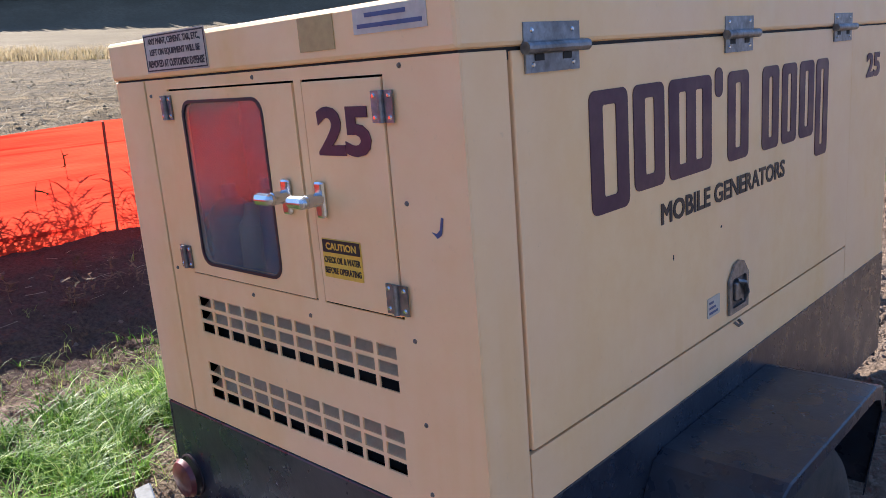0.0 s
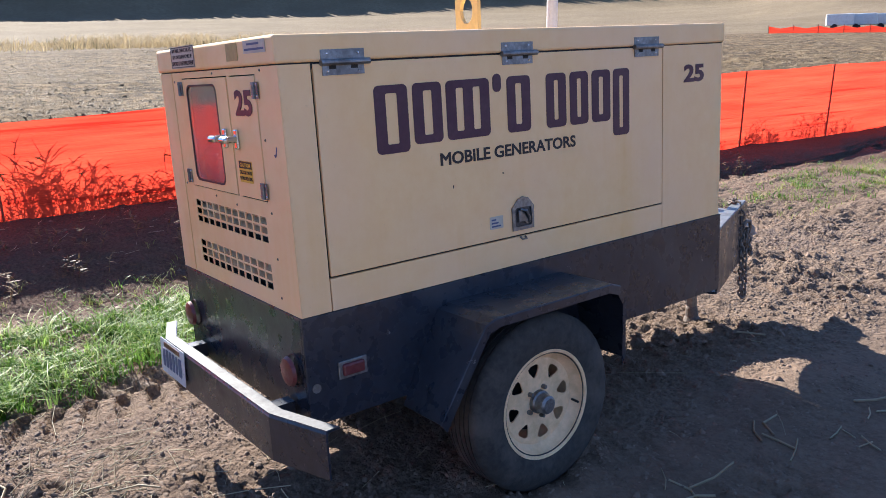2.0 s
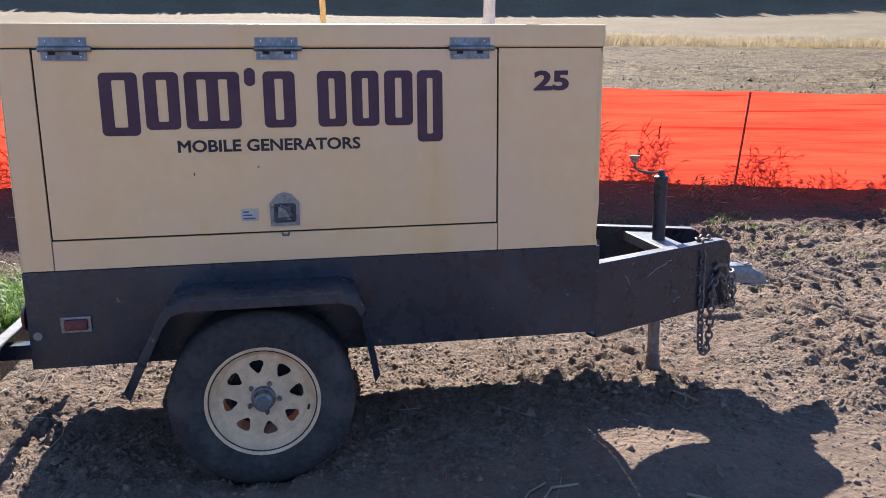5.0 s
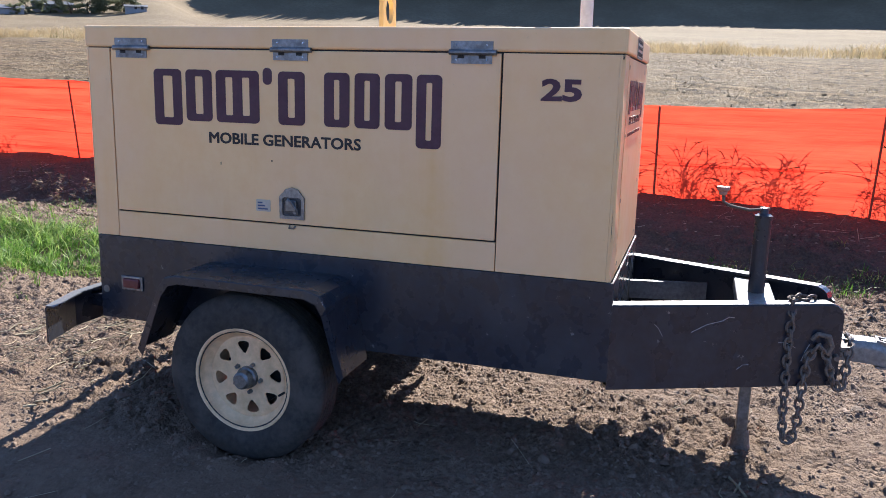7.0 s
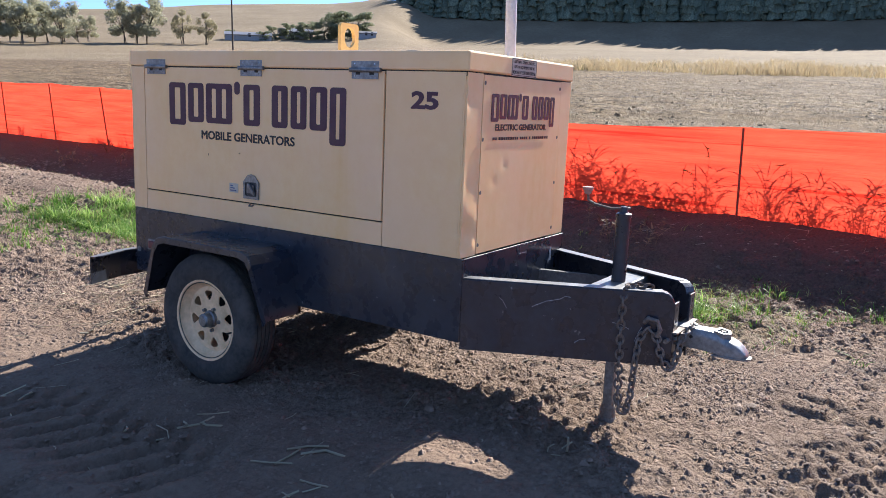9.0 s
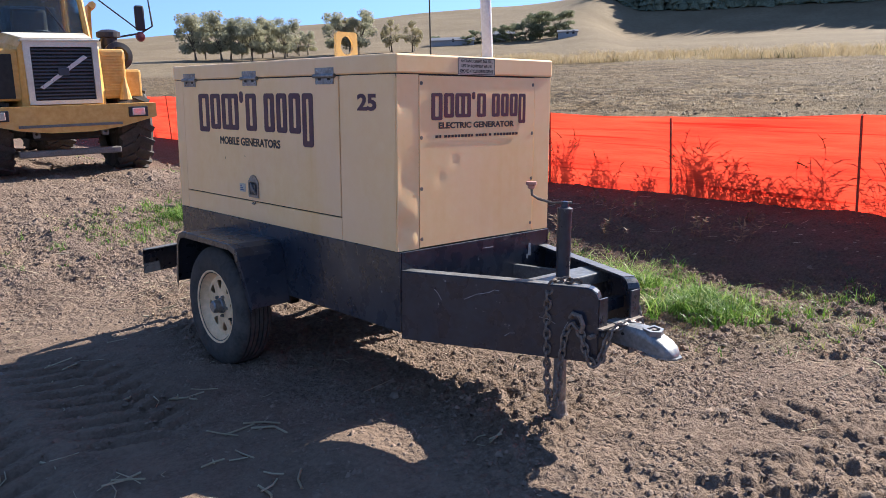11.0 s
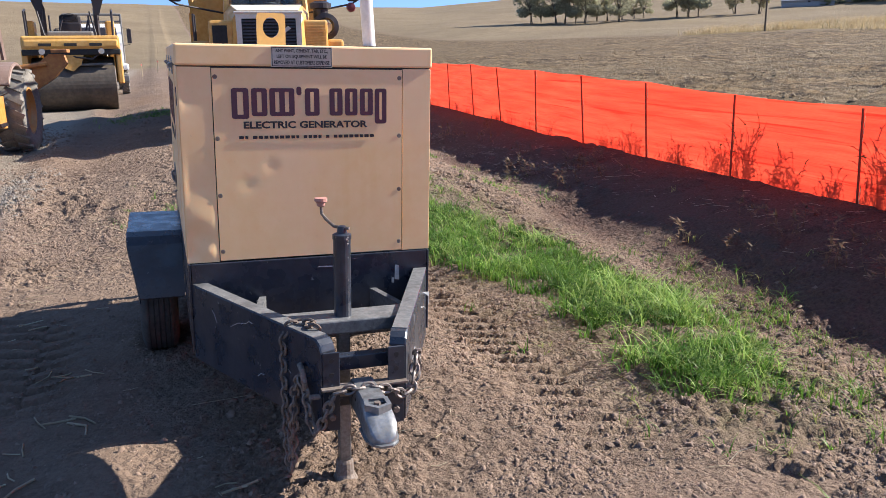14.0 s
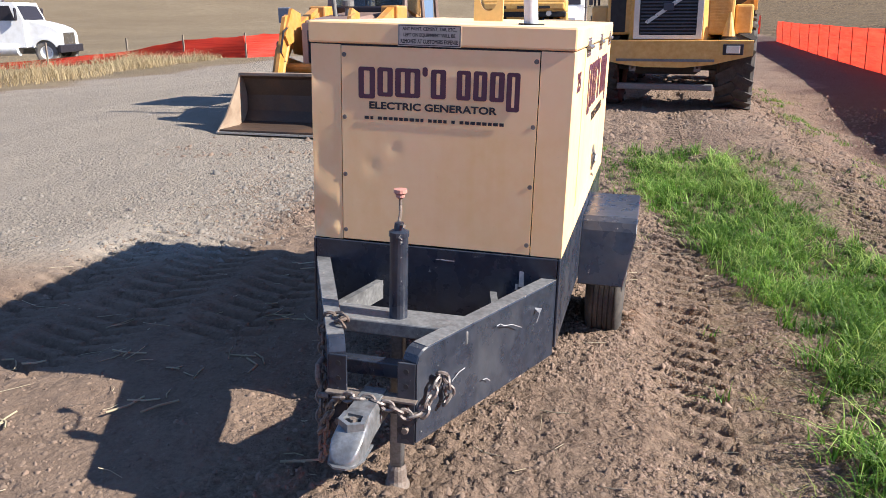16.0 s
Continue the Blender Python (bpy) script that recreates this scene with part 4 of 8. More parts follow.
    for z in (1.115, 0.945):
        for k in range(3):
            part("louvre", plate(bmesh.new(), [[(YR + 0.014, z + 0.033 * k - 0.012), (YR + 0.046, z + 0.033 * k + 0.012), (YR + 0.046, z + 0.033 * k + 0.014), (YR + 0.014, z + 0.033 * k - 0.010)]], lambda u, v: (-1.56, u, v), (0.73, 0, 0)), surf_cached("louvre"), G)
    left = part("rear_door", plate(bmesh.new(), [rrect(-1.538, -1.072, 1.240, 1.664), rrect(-1.480, -1.180, 1.270, 1.636, 0.03)], on_y(YR - 0.003), (0, 0.014, 0)), CREAM, G, "cream door with a rounded window")
    part("window_gasket", plate(bmesh.new(), [rrect(-1.486, -1.174, 1.264, 1.642, 0.034), rrect(-1.479, -1.181, 1.271, 1.635, 0.03)], on_y(YR - 0.0045), (0, 0.006, 0)), INK, left)
    pane = part("pane", boxed(-1.479, -1.181, YR - 0.0015, YR + 0.0015, 1.271, 1.635, bevel=0.0005), PANE, left, "clear window pane")
    pane.visible_shadow = False
    right = part("rear_door", boxed(-1.042, -0.826, YR - 0.003, YR + 0.011, 1.240, 1.664, bevel=0.002), CREAM, G, "narrow cream door with number and caution sign")
    for d, u0, u1, v0, v1 in ((right, -0.848, -0.796, 1.588, 1.642), (right, -0.856, -0.802, 1.247, 1.302), (left, -1.567, -1.522, 1.600, 1.655), (left, -1.580, -1.534, 1.249, 1.304)):
        hinge(d, "y", YR - 0.004, u0, u1, v0, v1, -1)
    for d, u, s in ((left, -1.118, -1), (right, -1.012, 1)):
        bm = box(bmesh.new(), u - 0.013, u + 0.013, YR - 0.016, YR - 0.003, 1.41, 1.482, bevel=0.006)
        rod(bm, (u, YR - 0.012, 1.447), (u, YR - 0.045, 1.447), 0.013, seg=14)
        hd = part("handle", bm, CHROME, d, "chrome T handle")
        b = box(bmesh.new(), u - 0.046, u + 0.015, YR - 0.064, YR - 0.04, 1.434, 1.459, bevel=0.011)
        part("handle_grip", b, CHROME, hd)
    number = lambda u, v: (-1.006 + u, YR - 0.004, 1.528 + v)
    lettering("number_mark", "25", MAROON, right, number, 0.147, 0.09, (0, -0.0015, 0), "maroon painted number", 0.2)
    sign = part("caution_sign", plate(bmesh.new(), [rrect(-1.030, -0.918, 1.293, 1.370, 0.002)], on_y(YR - 0.0036), (0, -0.0012, 0)), YELLOW_ST, right, "yellow and black caution sticker")
    part("sign_band", plate(bmesh.new(), [rrect(-1.028, -0.920, 1.343, 1.368)], on_y(YR - 0.0050), (0, -0.0006, 0)), INK, sign)
    lettering("lettering", "CAUTION", YELLOW_ST, sign, lambda u, v: (-1.018 + u, YR - 0.0058, 1.3485 + v), 0.088, 0.014, (0, -0.0006, 0))
    lettering("lettering", "CHECK OIL & WATER", INK, sign, lambda u, v: (-1.027 + u, YR - 0.0050, 1.322 + v), 0.105, 0.013, (0, -0.0006, 0))
    lettering("lettering", "BEFORE OPERATING", INK, sign, lambda u, v: (-1.027 + u, YR - 0.0050, 1.301 + v), 0.105, 0.013, (0, -0.0006, 0))

    def notice(y, out, x0, z0):
        w, h = 0.262, 0.085
        n = part("notice_plate", plate(bmesh.new(), [rrect(x0, x0 + w, z0, z0 + h)], on_y(y), (0, out * 0.0015, 0)), PALE, G, "white notice plate with black capitals")
        part("notice_border", plate(bmesh.new(), [rrect(x0 + 0.003, x0 + w - 0.003, z0 + 0.003, z0 + h - 0.003), rrect(x0 + 0.006, x0 + w - 0.006, z0 + 0.006, z0 + h - 0.006)], on_y(y + out * 0.0018), (0, out * 0.0006, 0)), INK, n)
        for k, (text, f) in enumerate((("REMOVED AT CUSTOMERS EXPENSE", 1.0), ("LEFT ON EQUIPMENT WILL BE", 0.9), ("ANY PAINT, CEMENT, TAR, ETC.,", 0.94))):
            ww = (w - 0.024) * f
            z = z0 + 0.011 + 0.024 * k
            xm = x0 + w / 2
            lettering("lettering", text, INK, n, (lambda u, v, a=xm - ww / 2, z=z: (a + u, y + out * 0.0018, z + v)) if out < 0 else (lambda u, v, a=xm + ww / 2, z=z: (a - u, y + out * 0.0018, z + v)), ww, 0.0165, (0, out * 0.0006, 0))

    notice(YR - 0.0085, -1, -1.598, 1.707)
    notice(YF + 0.0065, 1, -1.296, 1.694)
    part("tape_patch", plate(bmesh.new(), [rrect(-1.024, -0.925, 1.716, 1.776)], on_y(YR - 0.0085), (0, -0.0012, 0)), TAN_ST, G, "patch of old brown tape")
    st = part("sticker", plate(bmesh.new(), [rrect(-0.872, -0.70, 1.735, 1.777)], on_y(YR - 0.0085), (0, -0.0012, 0)), PALE, G, "faded white maker's sticker")
    for k in range(2):
        part("print_bar", plate(bmesh.new(), [rrect(-0.862 + 0.02 * k, -0.71 - 0.035 * k, 1.744 + 0.017 * k, 1.751 + 0.017 * k)], on_y(YR - 0.0098), (0, -0.0006, 0)), PLATE_INK, st)
    for k, (u, v) in enumerate(((-1.62, 1.655), (-1.62, 1.24), (-1.10, 1.20), (-1.30, 1.215), (-0.80, 1.20), (-0.79, 1.04), (-0.79, 0.9), (-0.78, 1.68), (-1.2, 1.68), (-0.79, 1.45))):
        part("screw", rod(bmesh.new(), (u, YR, v), (u, YR - 0.003, v), 0.005, 0.003, seg=8), RUST, G)
    part("paint_chip", plate(bmesh.new(), [[(-0.735, 1.405), (-0.722, 1.395), (-0.712, 1.402), (-0.706, 1.43), (-0.711, 1.432), (-0.716, 1.41), (-0.724, 1.403)]], on_y(YR - 0.001), (0, -0.0006, 0)), PLATE_INK, G)
    # front
    dents = [(-1.02, 1.27, 0.018, 0.003), (-0.92, 1.19, 0.026, 0.002), (-1.25, 1.0, 0.3, 0.001)]
    panel = part("front_panel", dented(bmesh.new(), "y", YF + 0.0015, -1.614, -0.788, ZB + 0.004, ZL - 0.008, dents, 0.006, 40, 40), CREAM, G, "dented cream front panel", smooth=True)
    strip = [(-0.69, 0.96, 0.045, 0.016), (-0.665, 0.90, 0.03, 0.018), (-0.71, 1.05, 0.07, -0.004), (-0.74, 0.90, 0.035, -0.006), (-0.67, 1.2, 0.09, 0.003), (-0.675, 1.58, 0.05, 0.005)]
    part("front_corner", dented(bmesh.new(), "y", YF, -0.784, XN - 0.004, ZB, ZL - 0.004, strip, 0.010, 14, 44), CREAM, G, "bent front corner post", smooth=True)
    part("front_corner", boxed(XF, -1.618, YF - 0.010, YF, ZB, ZL - 0.004, bevel=0.002), CREAM, G)
    bm = boxed(XN - 0.014, XN - 0.0005, YF - 0.0195, YF - 0.011, ZB, ZL - 0.004)
    part("corner_fold", bm, CREAM, G)
    for x in (-0.80, -1.601):
        for z in (0.90, 1.148, 1.394, 1.651):
            part("bolt", rod(bmesh.new(), (x, YF + 0.002, z), (x, YF + 0.0028, z), 0.010, 0.008, seg=10), RUST, panel)
    emblem(panel, lambda u, v: (-0.863 - u, YF + 0.0028, 1.450 + v), 0.678, 0.155, (0, 0.0015, 0))
    lettering("lettering", "ELECTRIC GENERATOR", INK, panel, lambda u, v: (-0.910 - u, YF + 0.0028, 1.434 + v), 0.542, 0.031, (0, 0.0015, 0), "black painted capital lettering", 0.17)
    rs = random.Random(2)
    u = 0.0
    while u < 0.575:
        w = rs.uniform(0.012, 0.02)
        part("print_bar", plate(bmesh.new(), [rrect(-0.889 - u - w, -0.889 - u, 1.390, 1.403)], on_y(YF + 0.0028), (0, 0.0012, 0)), INK, panel)
        u += w + (0.02 if rs.random() < 0.15 else 0.006)
    # top fittings
    eye = plate(bmesh.new(), [rrect(-1.266, -1.110, ZT - 0.02, 1.970, 0.02), [(-1.188 + 0.045 * math.cos(2 * math.pi * k / 24), 1.892 + 0.055 * math.sin(2 * math.pi * k / 24)) for k in range(24)]], on_y(2.155), (0, 0.02, 0))
    part("lifting_eye", eye, surface("lifting_eye_yellow", (0.68, 0.47, 0.17), rough=0.5, chips=0.04), G, "yellow steel lifting eye")
    tip = Vector((-1.535, 3.02, ZT)) + Vector((0.07, 0.0, 1.0)) * 0.95
    pipe = part("exhaust_pipe", rod(bmesh.new(), (-1.535, 3.02, ZT - 0.02), tip, 0.030, seg=24), surface("grey_exhaust_pipe", (0.55, 0.56, 0.58), rough=0.5, metal=0.2), G, "pale grey exhaust stack", smooth=True)
    part("flange", lathe(bmesh.new(), [(0.0, 0.055), (0.006, 0.055), (0.006, 0.031)], (-1.535, 3.02, ZT), "z", 24), DARK, pipe)
    # black skirt
    part("skirt", boxed(XN - 0.012, XN - 0.002, YR - 0.003, YF + 0.012, 0.458, ZB - 0.003, bevel=0.003), BLACK, G, "scuffed black side skirt")
    part("skirt", boxed(XF + 0.002, XF + 0.012, YR - 0.003, YF + 0.012, 0.458, ZB - 0.003, bevel=0.003), BLACK, G, "scuffed black side skirt")
    part("skirt", boxed(XF + 0.014, XN - 0.014, YR - 0.003, YR + 0.007, 0.458, ZB - 0.003, bevel=0.003), BLACK, G, "black rear skirt")
    part("skirt", boxed(XF + 0.014, XN - 0.014, YF + 0.002, YF + 0.012, 0.458, ZB - 0.003, bevel=0.003), BLACK, G, "black front skirt with bare scrapes")
    for u, v, w, h in ((-1.60, 0.715, 0.022, 0.075), (-1.575, 0.70, 0.012, 0.03), (-0.98, 0.66, 0.05, 0.008), (-1.30, 0.80, 0.09, 0.006)):
        part("scrape", plate(bmesh.new(), [[(u, v), (u + w, v + 0.004), (u + w * 0.9, v + h), (u + 0.1 * w, v + h * 0.94)]], on_y(YF + 0.0125), (0, 0.0008, 0)), SCUFF, G)
    part("sill", boxed(XF + 0.02, XN - 0.02, YR + 0.01, YF - 0.01, ZB - 0.018, ZB - 0.004), BLACK, G)
    part("underframe", boxed(XF + 0.02, XN - 0.02, YR + 0.02, YF - 0.02, 0.47, 0.50), DARK, G)
    part("axle", rod(bmesh.new(), (-1.9, 1.845, 0.345), (-0.53, 1.845, 0.345), 0.03, seg=14), DARK, G)
    for x in (-0.75, -1.68):
        part("leaf_spring", box(bmesh.new(), x - 0.03, x + 0.03, 1.5, 2.2, 0.375, 0.405, bevel=0.006), DARK, G)
        part("spring_hanger", boxed(x - 0.03, x + 0.03, 2.14, 2.2, 0.38, 0.47), DARK, G)
        part("spring_hanger", boxed(x - 0.03, x + 0.03, 1.5, 1.56, 0.38, 0.47), DARK, G)
    # lights on the rear
    for u in (-0.735, -1.71):
        t = part("tail_light", lathe(bmesh.new(), [(0.012, 0.060), (-0.004, 0.060), (-0.006, 0.055)], (u, YR - 0.003, 0.65), "y", 28), INK, G, "round tail light with rubber ring")
        part("lens", lathe(bmesh.new(), [(-0.010, 0.055), (-0.022, 0.048), (-0.027, 0.03), (-0.028, 0.0)], (u, YR - 0.015, 0.65), "y", 28), RED_LENS, t, "red plastic lens", smooth=True)
    for x, out in ((XN, 1), (XF, -1)):
        px = x - out * 0.002
        mk = part("side_marker", boxed(*sorted((px, px + out * 0.008)), 1.073, 1.190, 0.602, 0.668, bevel=0.003), STEEL, G, "red side marker in a scraped steel frame")
        part("lens", boxed(*sorted((px, px + out * 0.02)), 1.088, 1.176, 0.613, 0.658, bevel=0.008), RED_LENS, mk)
        part("hole_plug", rod(bmesh.new(), (px, 0.985, 0.595), (px + out * 0.004, 0.985, 0.595), 0.017, seg=14), STEEL, G)
    # bumper
    line = [(-1.93, 0.875), (-1.70, 0.795), (-0.64, 0.795), (-0.385, 0.872)]
    bm = bmesh.new()
    zt, zb, lip = 0.565, 0.395, 0.052
    sect = []
    for n, (x, y) in enumerate(line):
        sect.append([bm.verts.new(p) for p in ((x, y, zb), (x, y, zt - 0.012), (x, y + 0.006, zt - 0.003), (x, y + 0.014, zt), (x, y + lip, zt), (x, y + lip, zt - 0.006), (x, y + 0.014, zt - 0.008), (x, y + 0.007, zt - 0.014), (x, y + 0.007, zb))])
    for a, b in zip(sect, sect[1:]):
        for k in range(9):
            bm.faces.new((a[k], a[(k + 1) % 9], b[(k + 1) % 9], b[k]))
    bm.faces.new(sect[0])
    bm.faces.new(sect[-1][::-1])
    bump = part("bumper", bm, BLACK, G, "bent black rear bumper with worn bright top edge")
    bm = bmesh.new()
    for (x0, y0), (x1, y1) in zip(line, line[1:]):
        v = [bm.verts.new(p) for p in ((x0, y0 + 0.003, zt + 0.0015), (x0, y0 + lip - 0.004, zt + 0.0015), (x1, y1 + lip - 0.004, zt + 0.0015), (x1, y1 + 0.003, zt + 0.0015), (x0, y0 + 0.003, zt - 0.002), (x0, y0 + lip - 0.004, zt - 0.002), (x1, y1 + lip - 0.004, zt - 0.002), (x1, y1 + 0.003, zt - 0.002))]
        for f in ((0, 1, 2, 3), (4, 7, 6, 5), (0, 3, 7, 4), (1, 5, 6, 2), (0, 4, 5, 1), (3, 2, 6, 7)):
            bm.faces.new([v[i] for i in f])
    part("worn_edge", bm, surface("bare_bumper_top", (0.075, 0.077, 0.082), worn=(0.12, 0.123, 0.13), stain=(0.018, 0.019, 0.024), rough=0.62, metal=0.1, patch=3.2, chips=0.06, chip_color=(0.02, 0.02, 0.024)), bump, "bare worn steel top")
    for x in (-0.78, -1.64):
        part("bumper_bracket", boxed(x - 0.03, x + 0.03, 0.80, YR - 0.01, 0.47, 0.53), BLACK, bump)
    pl = part("licence_plate", plate(bmesh.new(), [rrect(-1.75, -1.447, 0.415, 0.567, 0.012)], lambda u, v: (u, 0.792 - 0.06 * (0.567 - v), v), (0, -0.0025, 0)), PLATE, G, "bent pale blue registration plate with dark bars")
    for u0, u1 in ((-1.72, -1.69), (-1.68, -1.65), (-1.64, -1.61), (-1.60, -1.57), (-1.555, -1.535), (-1.52, -1.485)):
        part("plate_bar", plate(bmesh.new(), [rrect(u0, u1, 0.445, 0.525, 0.006)], lambda u, v: (u, 0.789 - 0.06 * (0.567 - v), v), (0, -0.0012, 0)), PLATE_INK, pl)
    part("plate_band", plate(bmesh.new(), [rrect(-1.70, -1.50, 0.535, 0.556, 0.003)], lambda u, v: (u, 0.789 - 0.06 * (0.567 - v), v), (0, -0.0012, 0)), RED_LENS, pl)
    # fenders
    arch = [(1.335, 0.425), (1.485, 0.715), (1.52, 0.762), (1.57, 0.776), (2.17, 0.776), (2.225, 0.758), (2.252, 0.715), (2.305, 0.425)]
    for x, out in ((XN, 1), (XF, -1)):
        bm = bmesh.new()
        xo = x + out * 0.285
        secs = []
        for n, (y, z) in enumerate(arch):
            xe = xo if 0 < n < len(arch) - 1 else x + out * 0.235
            secs.append([bm.verts.new(p) for p in ((x, y, z), (xe, y, z), (xe + out * 0.004, y, z - 0.004), (xe + out * 0.004, 1.84 + (y - 1.84) * 0.955, z - 0.035), (xe, 1.84 + (y - 1.84) * 0.955, z - 0.035), (xe - out * 0.002, 1.84 + (y - 1.84) * 0.99, z - 0.006), (x, 1.84 + (y - 1.84) * 0.99, z - 0.006))])
        for a, b in zip(secs, secs[1:]):
            for k in range(7):
                bm.faces.new((a[k], a[(k + 1) % 7], b[(k + 1) % 7], b[k]))
        bm.faces.new(secs[0])
        bm.faces.new(secs[-1][::-1])
        part("fender", bm, BLACK, G, "scuffed black sheet-steel fender")
    wheel(G, -0.505, 1.845, 0.345, 1)
    wheel(G, 2 * CX + 0.505, 1.845, 0.345, -1)
    # tongue
    for s in (1, -1):
        x0, x1 = CX + s * 0.556, CX + s * 0.158
        d = Vector((x1 - x0, 4.175 - 3.305, 0)).normalized()
        inn = Vector((-d.y * s, d.x * s, 0)) if s > 0 else Vector((d.y, -d.x, 0))
        a, b = Vector((x0, 3.305, 0)), Vector((x1, 4.175, 0))
        bm = bmesh.new()
        prof = [(0, 0.425), (0, 0.758), (0.006, 0.764), (0.062, 0.764), (0.062, 0.754), (0.008, 0.754), (0.008, 0.437), (0.062, 0.437), (0.062, 0.425)]
        ends = []
        for back, drop in ((None, 0.0), (0.055, 0.0), (0.030, 0.006), (0.010, 0.022), (0.0, 0.045)):
            p = a if back is None else b - d * back
            ends.append([bm.verts.new(p + inn * w + Vector((0, 0, z - (drop if z > 0.7 else 0.0)))) for w, z in prof])
        for e0, e1 in zip(ends, ends[1:]):
            for k in range(len(prof)):
                bm.faces.new((e0[k], e0[(k + 1) % len(prof)], e1[(k + 1) % len(prof)], e1[k]))
        bm.faces.new(ends[0])
        bm.faces.new(ends[-1][::-1])
        rail = part("tongue_rail", bm, BLACK, G, "black channel tongue rail with worn top")
        p0, p1 = a + inn * 0.002, b - d * 0.05 + inn * 0.002
        bm = bmesh.new()
        q = [p0 + Vector((0, 0, 0.7655)), p0 + inn * 0.058 + Vector((0, 0, 0.7655)), p1 + inn * 0.058 + Vector((0, 0, 0.7655)), p1 + Vector((0, 0, 0.7655))]
        vs = [bm.verts.new(p) for p in q] + [bm.verts.new(p - Vector((0, 0, 0.003))) for p in q]
        for f in ((0, 1, 2, 3), (4, 7, 6, 5), (0, 4, 5, 1), (1, 5, 6, 2), (2, 6, 7, 3), (3, 7, 4, 0)):
            bm.faces.new([vs[i] for i in f])
        part("worn_edge", bm, surf_cached("worn_rail"), rail, "scuffed grey top flange")
        for t0, t1, z0, z1 in ((0.18, 0.22, 0.690, 0.640), (0.34, 0.47, 0.655, 0.700), (0.47, 0.52, 0.700, 0.712), (0.55, 0.60, 0.500, 0.520), (0.72, 0.80, 0.610, 0.585), (0.83, 0.86, 0.53, 0.60)):
            q0, q1 = a.lerp(b, t0), a.lerp(b, t1)
            mid_p = (q0 + q1) / 2 + Vector((0, 0, (z0 + z1) / 2 + 0.008))
            part("scratch", tube(bmesh.new(), [q0 + Vector((0, 0, z0)), mid_p, q1 + Vector((0, 0, z1))], 0.0018, 4), SCUFF, rail)
        # end angle with bolts
        e = part("end_angle", boxed(*sorted((CX + s * 0.152, CX + s * 0.090)), 4.166, 4.176, 0.415, 0.715, bevel=0.002), BLACK, G)
        for z, solid in ((0.685, False), (0.63, False), (0.548, True), (0.47, True)):
            if solid:
                part("bolt", rod(bmesh.new(), (CX + s * 0.120, 4.175, z), (CX + s * 0.120, 4.190, z), 0.014, 0.012, seg=6), RUST, e)
            else:
                part("hole", rod(bmesh.new(), (CX + s * 0.120, 4.170, z), (CX + s * 0.120, 4.1775, z), 0.009, seg=10), DARK, e)
        # short braces behind the cross member
        part("brace", plate(bmesh.new(), [[(CX + s * 0.24, 3.31), (CX + s * 0.27, 3.31), (CX + s * 0.35, 3.66), (CX + s * 0.32, 3.66)]], lambda u, v: (u, v, 0.60), (0, 0, 0.085)), surf_cached("worn_rail"), G)
    part("cross_member", boxed(CX - 0.272, CX + 0.272, 3.77, 3.92, 0.690, 0.745, bevel=0.006), surf_cached("worn_rail"), G, "scuffed jack cross member")
    part("cross_member", boxed(CX - 0.19, CX + 0.19, 4.02, 4.07, 0.60, 0.655, bevel=0.004), BLACK, G)
    part("cross_member", boxed(CX - 0.21, CX + 0.21, 3.98, 4.03, 0.44, 0.50, bevel=0.004), BLACK, G)
    part("hitch_plate", boxed(CX - 0.16, CX + 0.16, 4.15, 4.20, 0.578, 0.586, bevel=0.001), RUST, G, "thin rusty hitch plate")
    # coupler: folded channel neck, raised square collar round the latch, dome over the ball and a flat lip
    bm = bmesh.new()
    secs = []
    for y, w, zt2, zb2 in ((4.13, 0.046, 0.590, 0.500), (4.20, 0.046, 0.590, 0.500), (4.29, 0.047, 0.590, 0.498), (4.335, 0.049, 0.588, 0.494), (4.365, 0.051, 0.572, 0.490), (4.395, 0.053, 0.560, 0.488), (4.425, 0.052, 0.548, 0.487), (4.450, 0.047, 0.530, 0.487), (4.468, 0.036, 0.510, 0.488), (4.476, 0.018, 0.497, 0.489)):
        secs.append([bm.verts.new((CX + a * w, y, zb2 + (zt2 - zb2) * k)) for a, k in ((-1.02, 0), (-1, 0.6), (-0.96, 0.90), (-0.84, 0.99), (-0.4, 1), (0.4, 1), (0.84, 0.99), (0.96, 0.90), (1, 0.6), (1.02, 0))])
    for a, b in zip(secs, secs[1:]):
        for k in range(10):
            bm.faces.new((a[k], a[(k + 1) % 10], b[(k + 1) % 10], b[k]))
    bm.faces.new(secs[0])
    bm.faces.new(secs[-1][::-1])
    coup = part("coupler", bm, BARE, G, "worn galvanised ball coupler", smooth=True)
    lip = [(CX - 0.058, 4.33), (CX + 0.058, 4.33), (CX + 0.060, 4.42), (CX + 0.046, 4.466), (CX + 0.020, 4.490), (CX - 0.020, 4.490), (CX - 0.046, 4.466), (CX - 0.060, 4.42)]
    part("lip", plate(bmesh.new(), [lip], lambda u, v: (u, v, 0.483), (0, 0, 0.007)), BARE, coup)
    ring = [(CX - 0.043, 4.332), (CX + 0.040, 4.326), (CX + 0.047, 4.370), (CX + 0.005, 4.398), (CX - 0.045, 4.380)]
    well = [(CX - 0.028, 4.342), (CX + 0.026, 4.338), (CX + 0.031, 4.366), (CX + 0.002, 4.384), (CX - 0.030, 4.373)]
    part("latch_collar", plate(bmesh.new(), [ring, well], lambda u, v: (u, v, 0.552 - 0.15 * (v - 4.36)), (0, 0, 0.040)), BARE, coup, "raised square steel collar")
    part("latch_well", plate(bmesh.new(), [well], lambda u, v: (u, v, 0.552), (0, 0, 0.030)), DARK, coup)
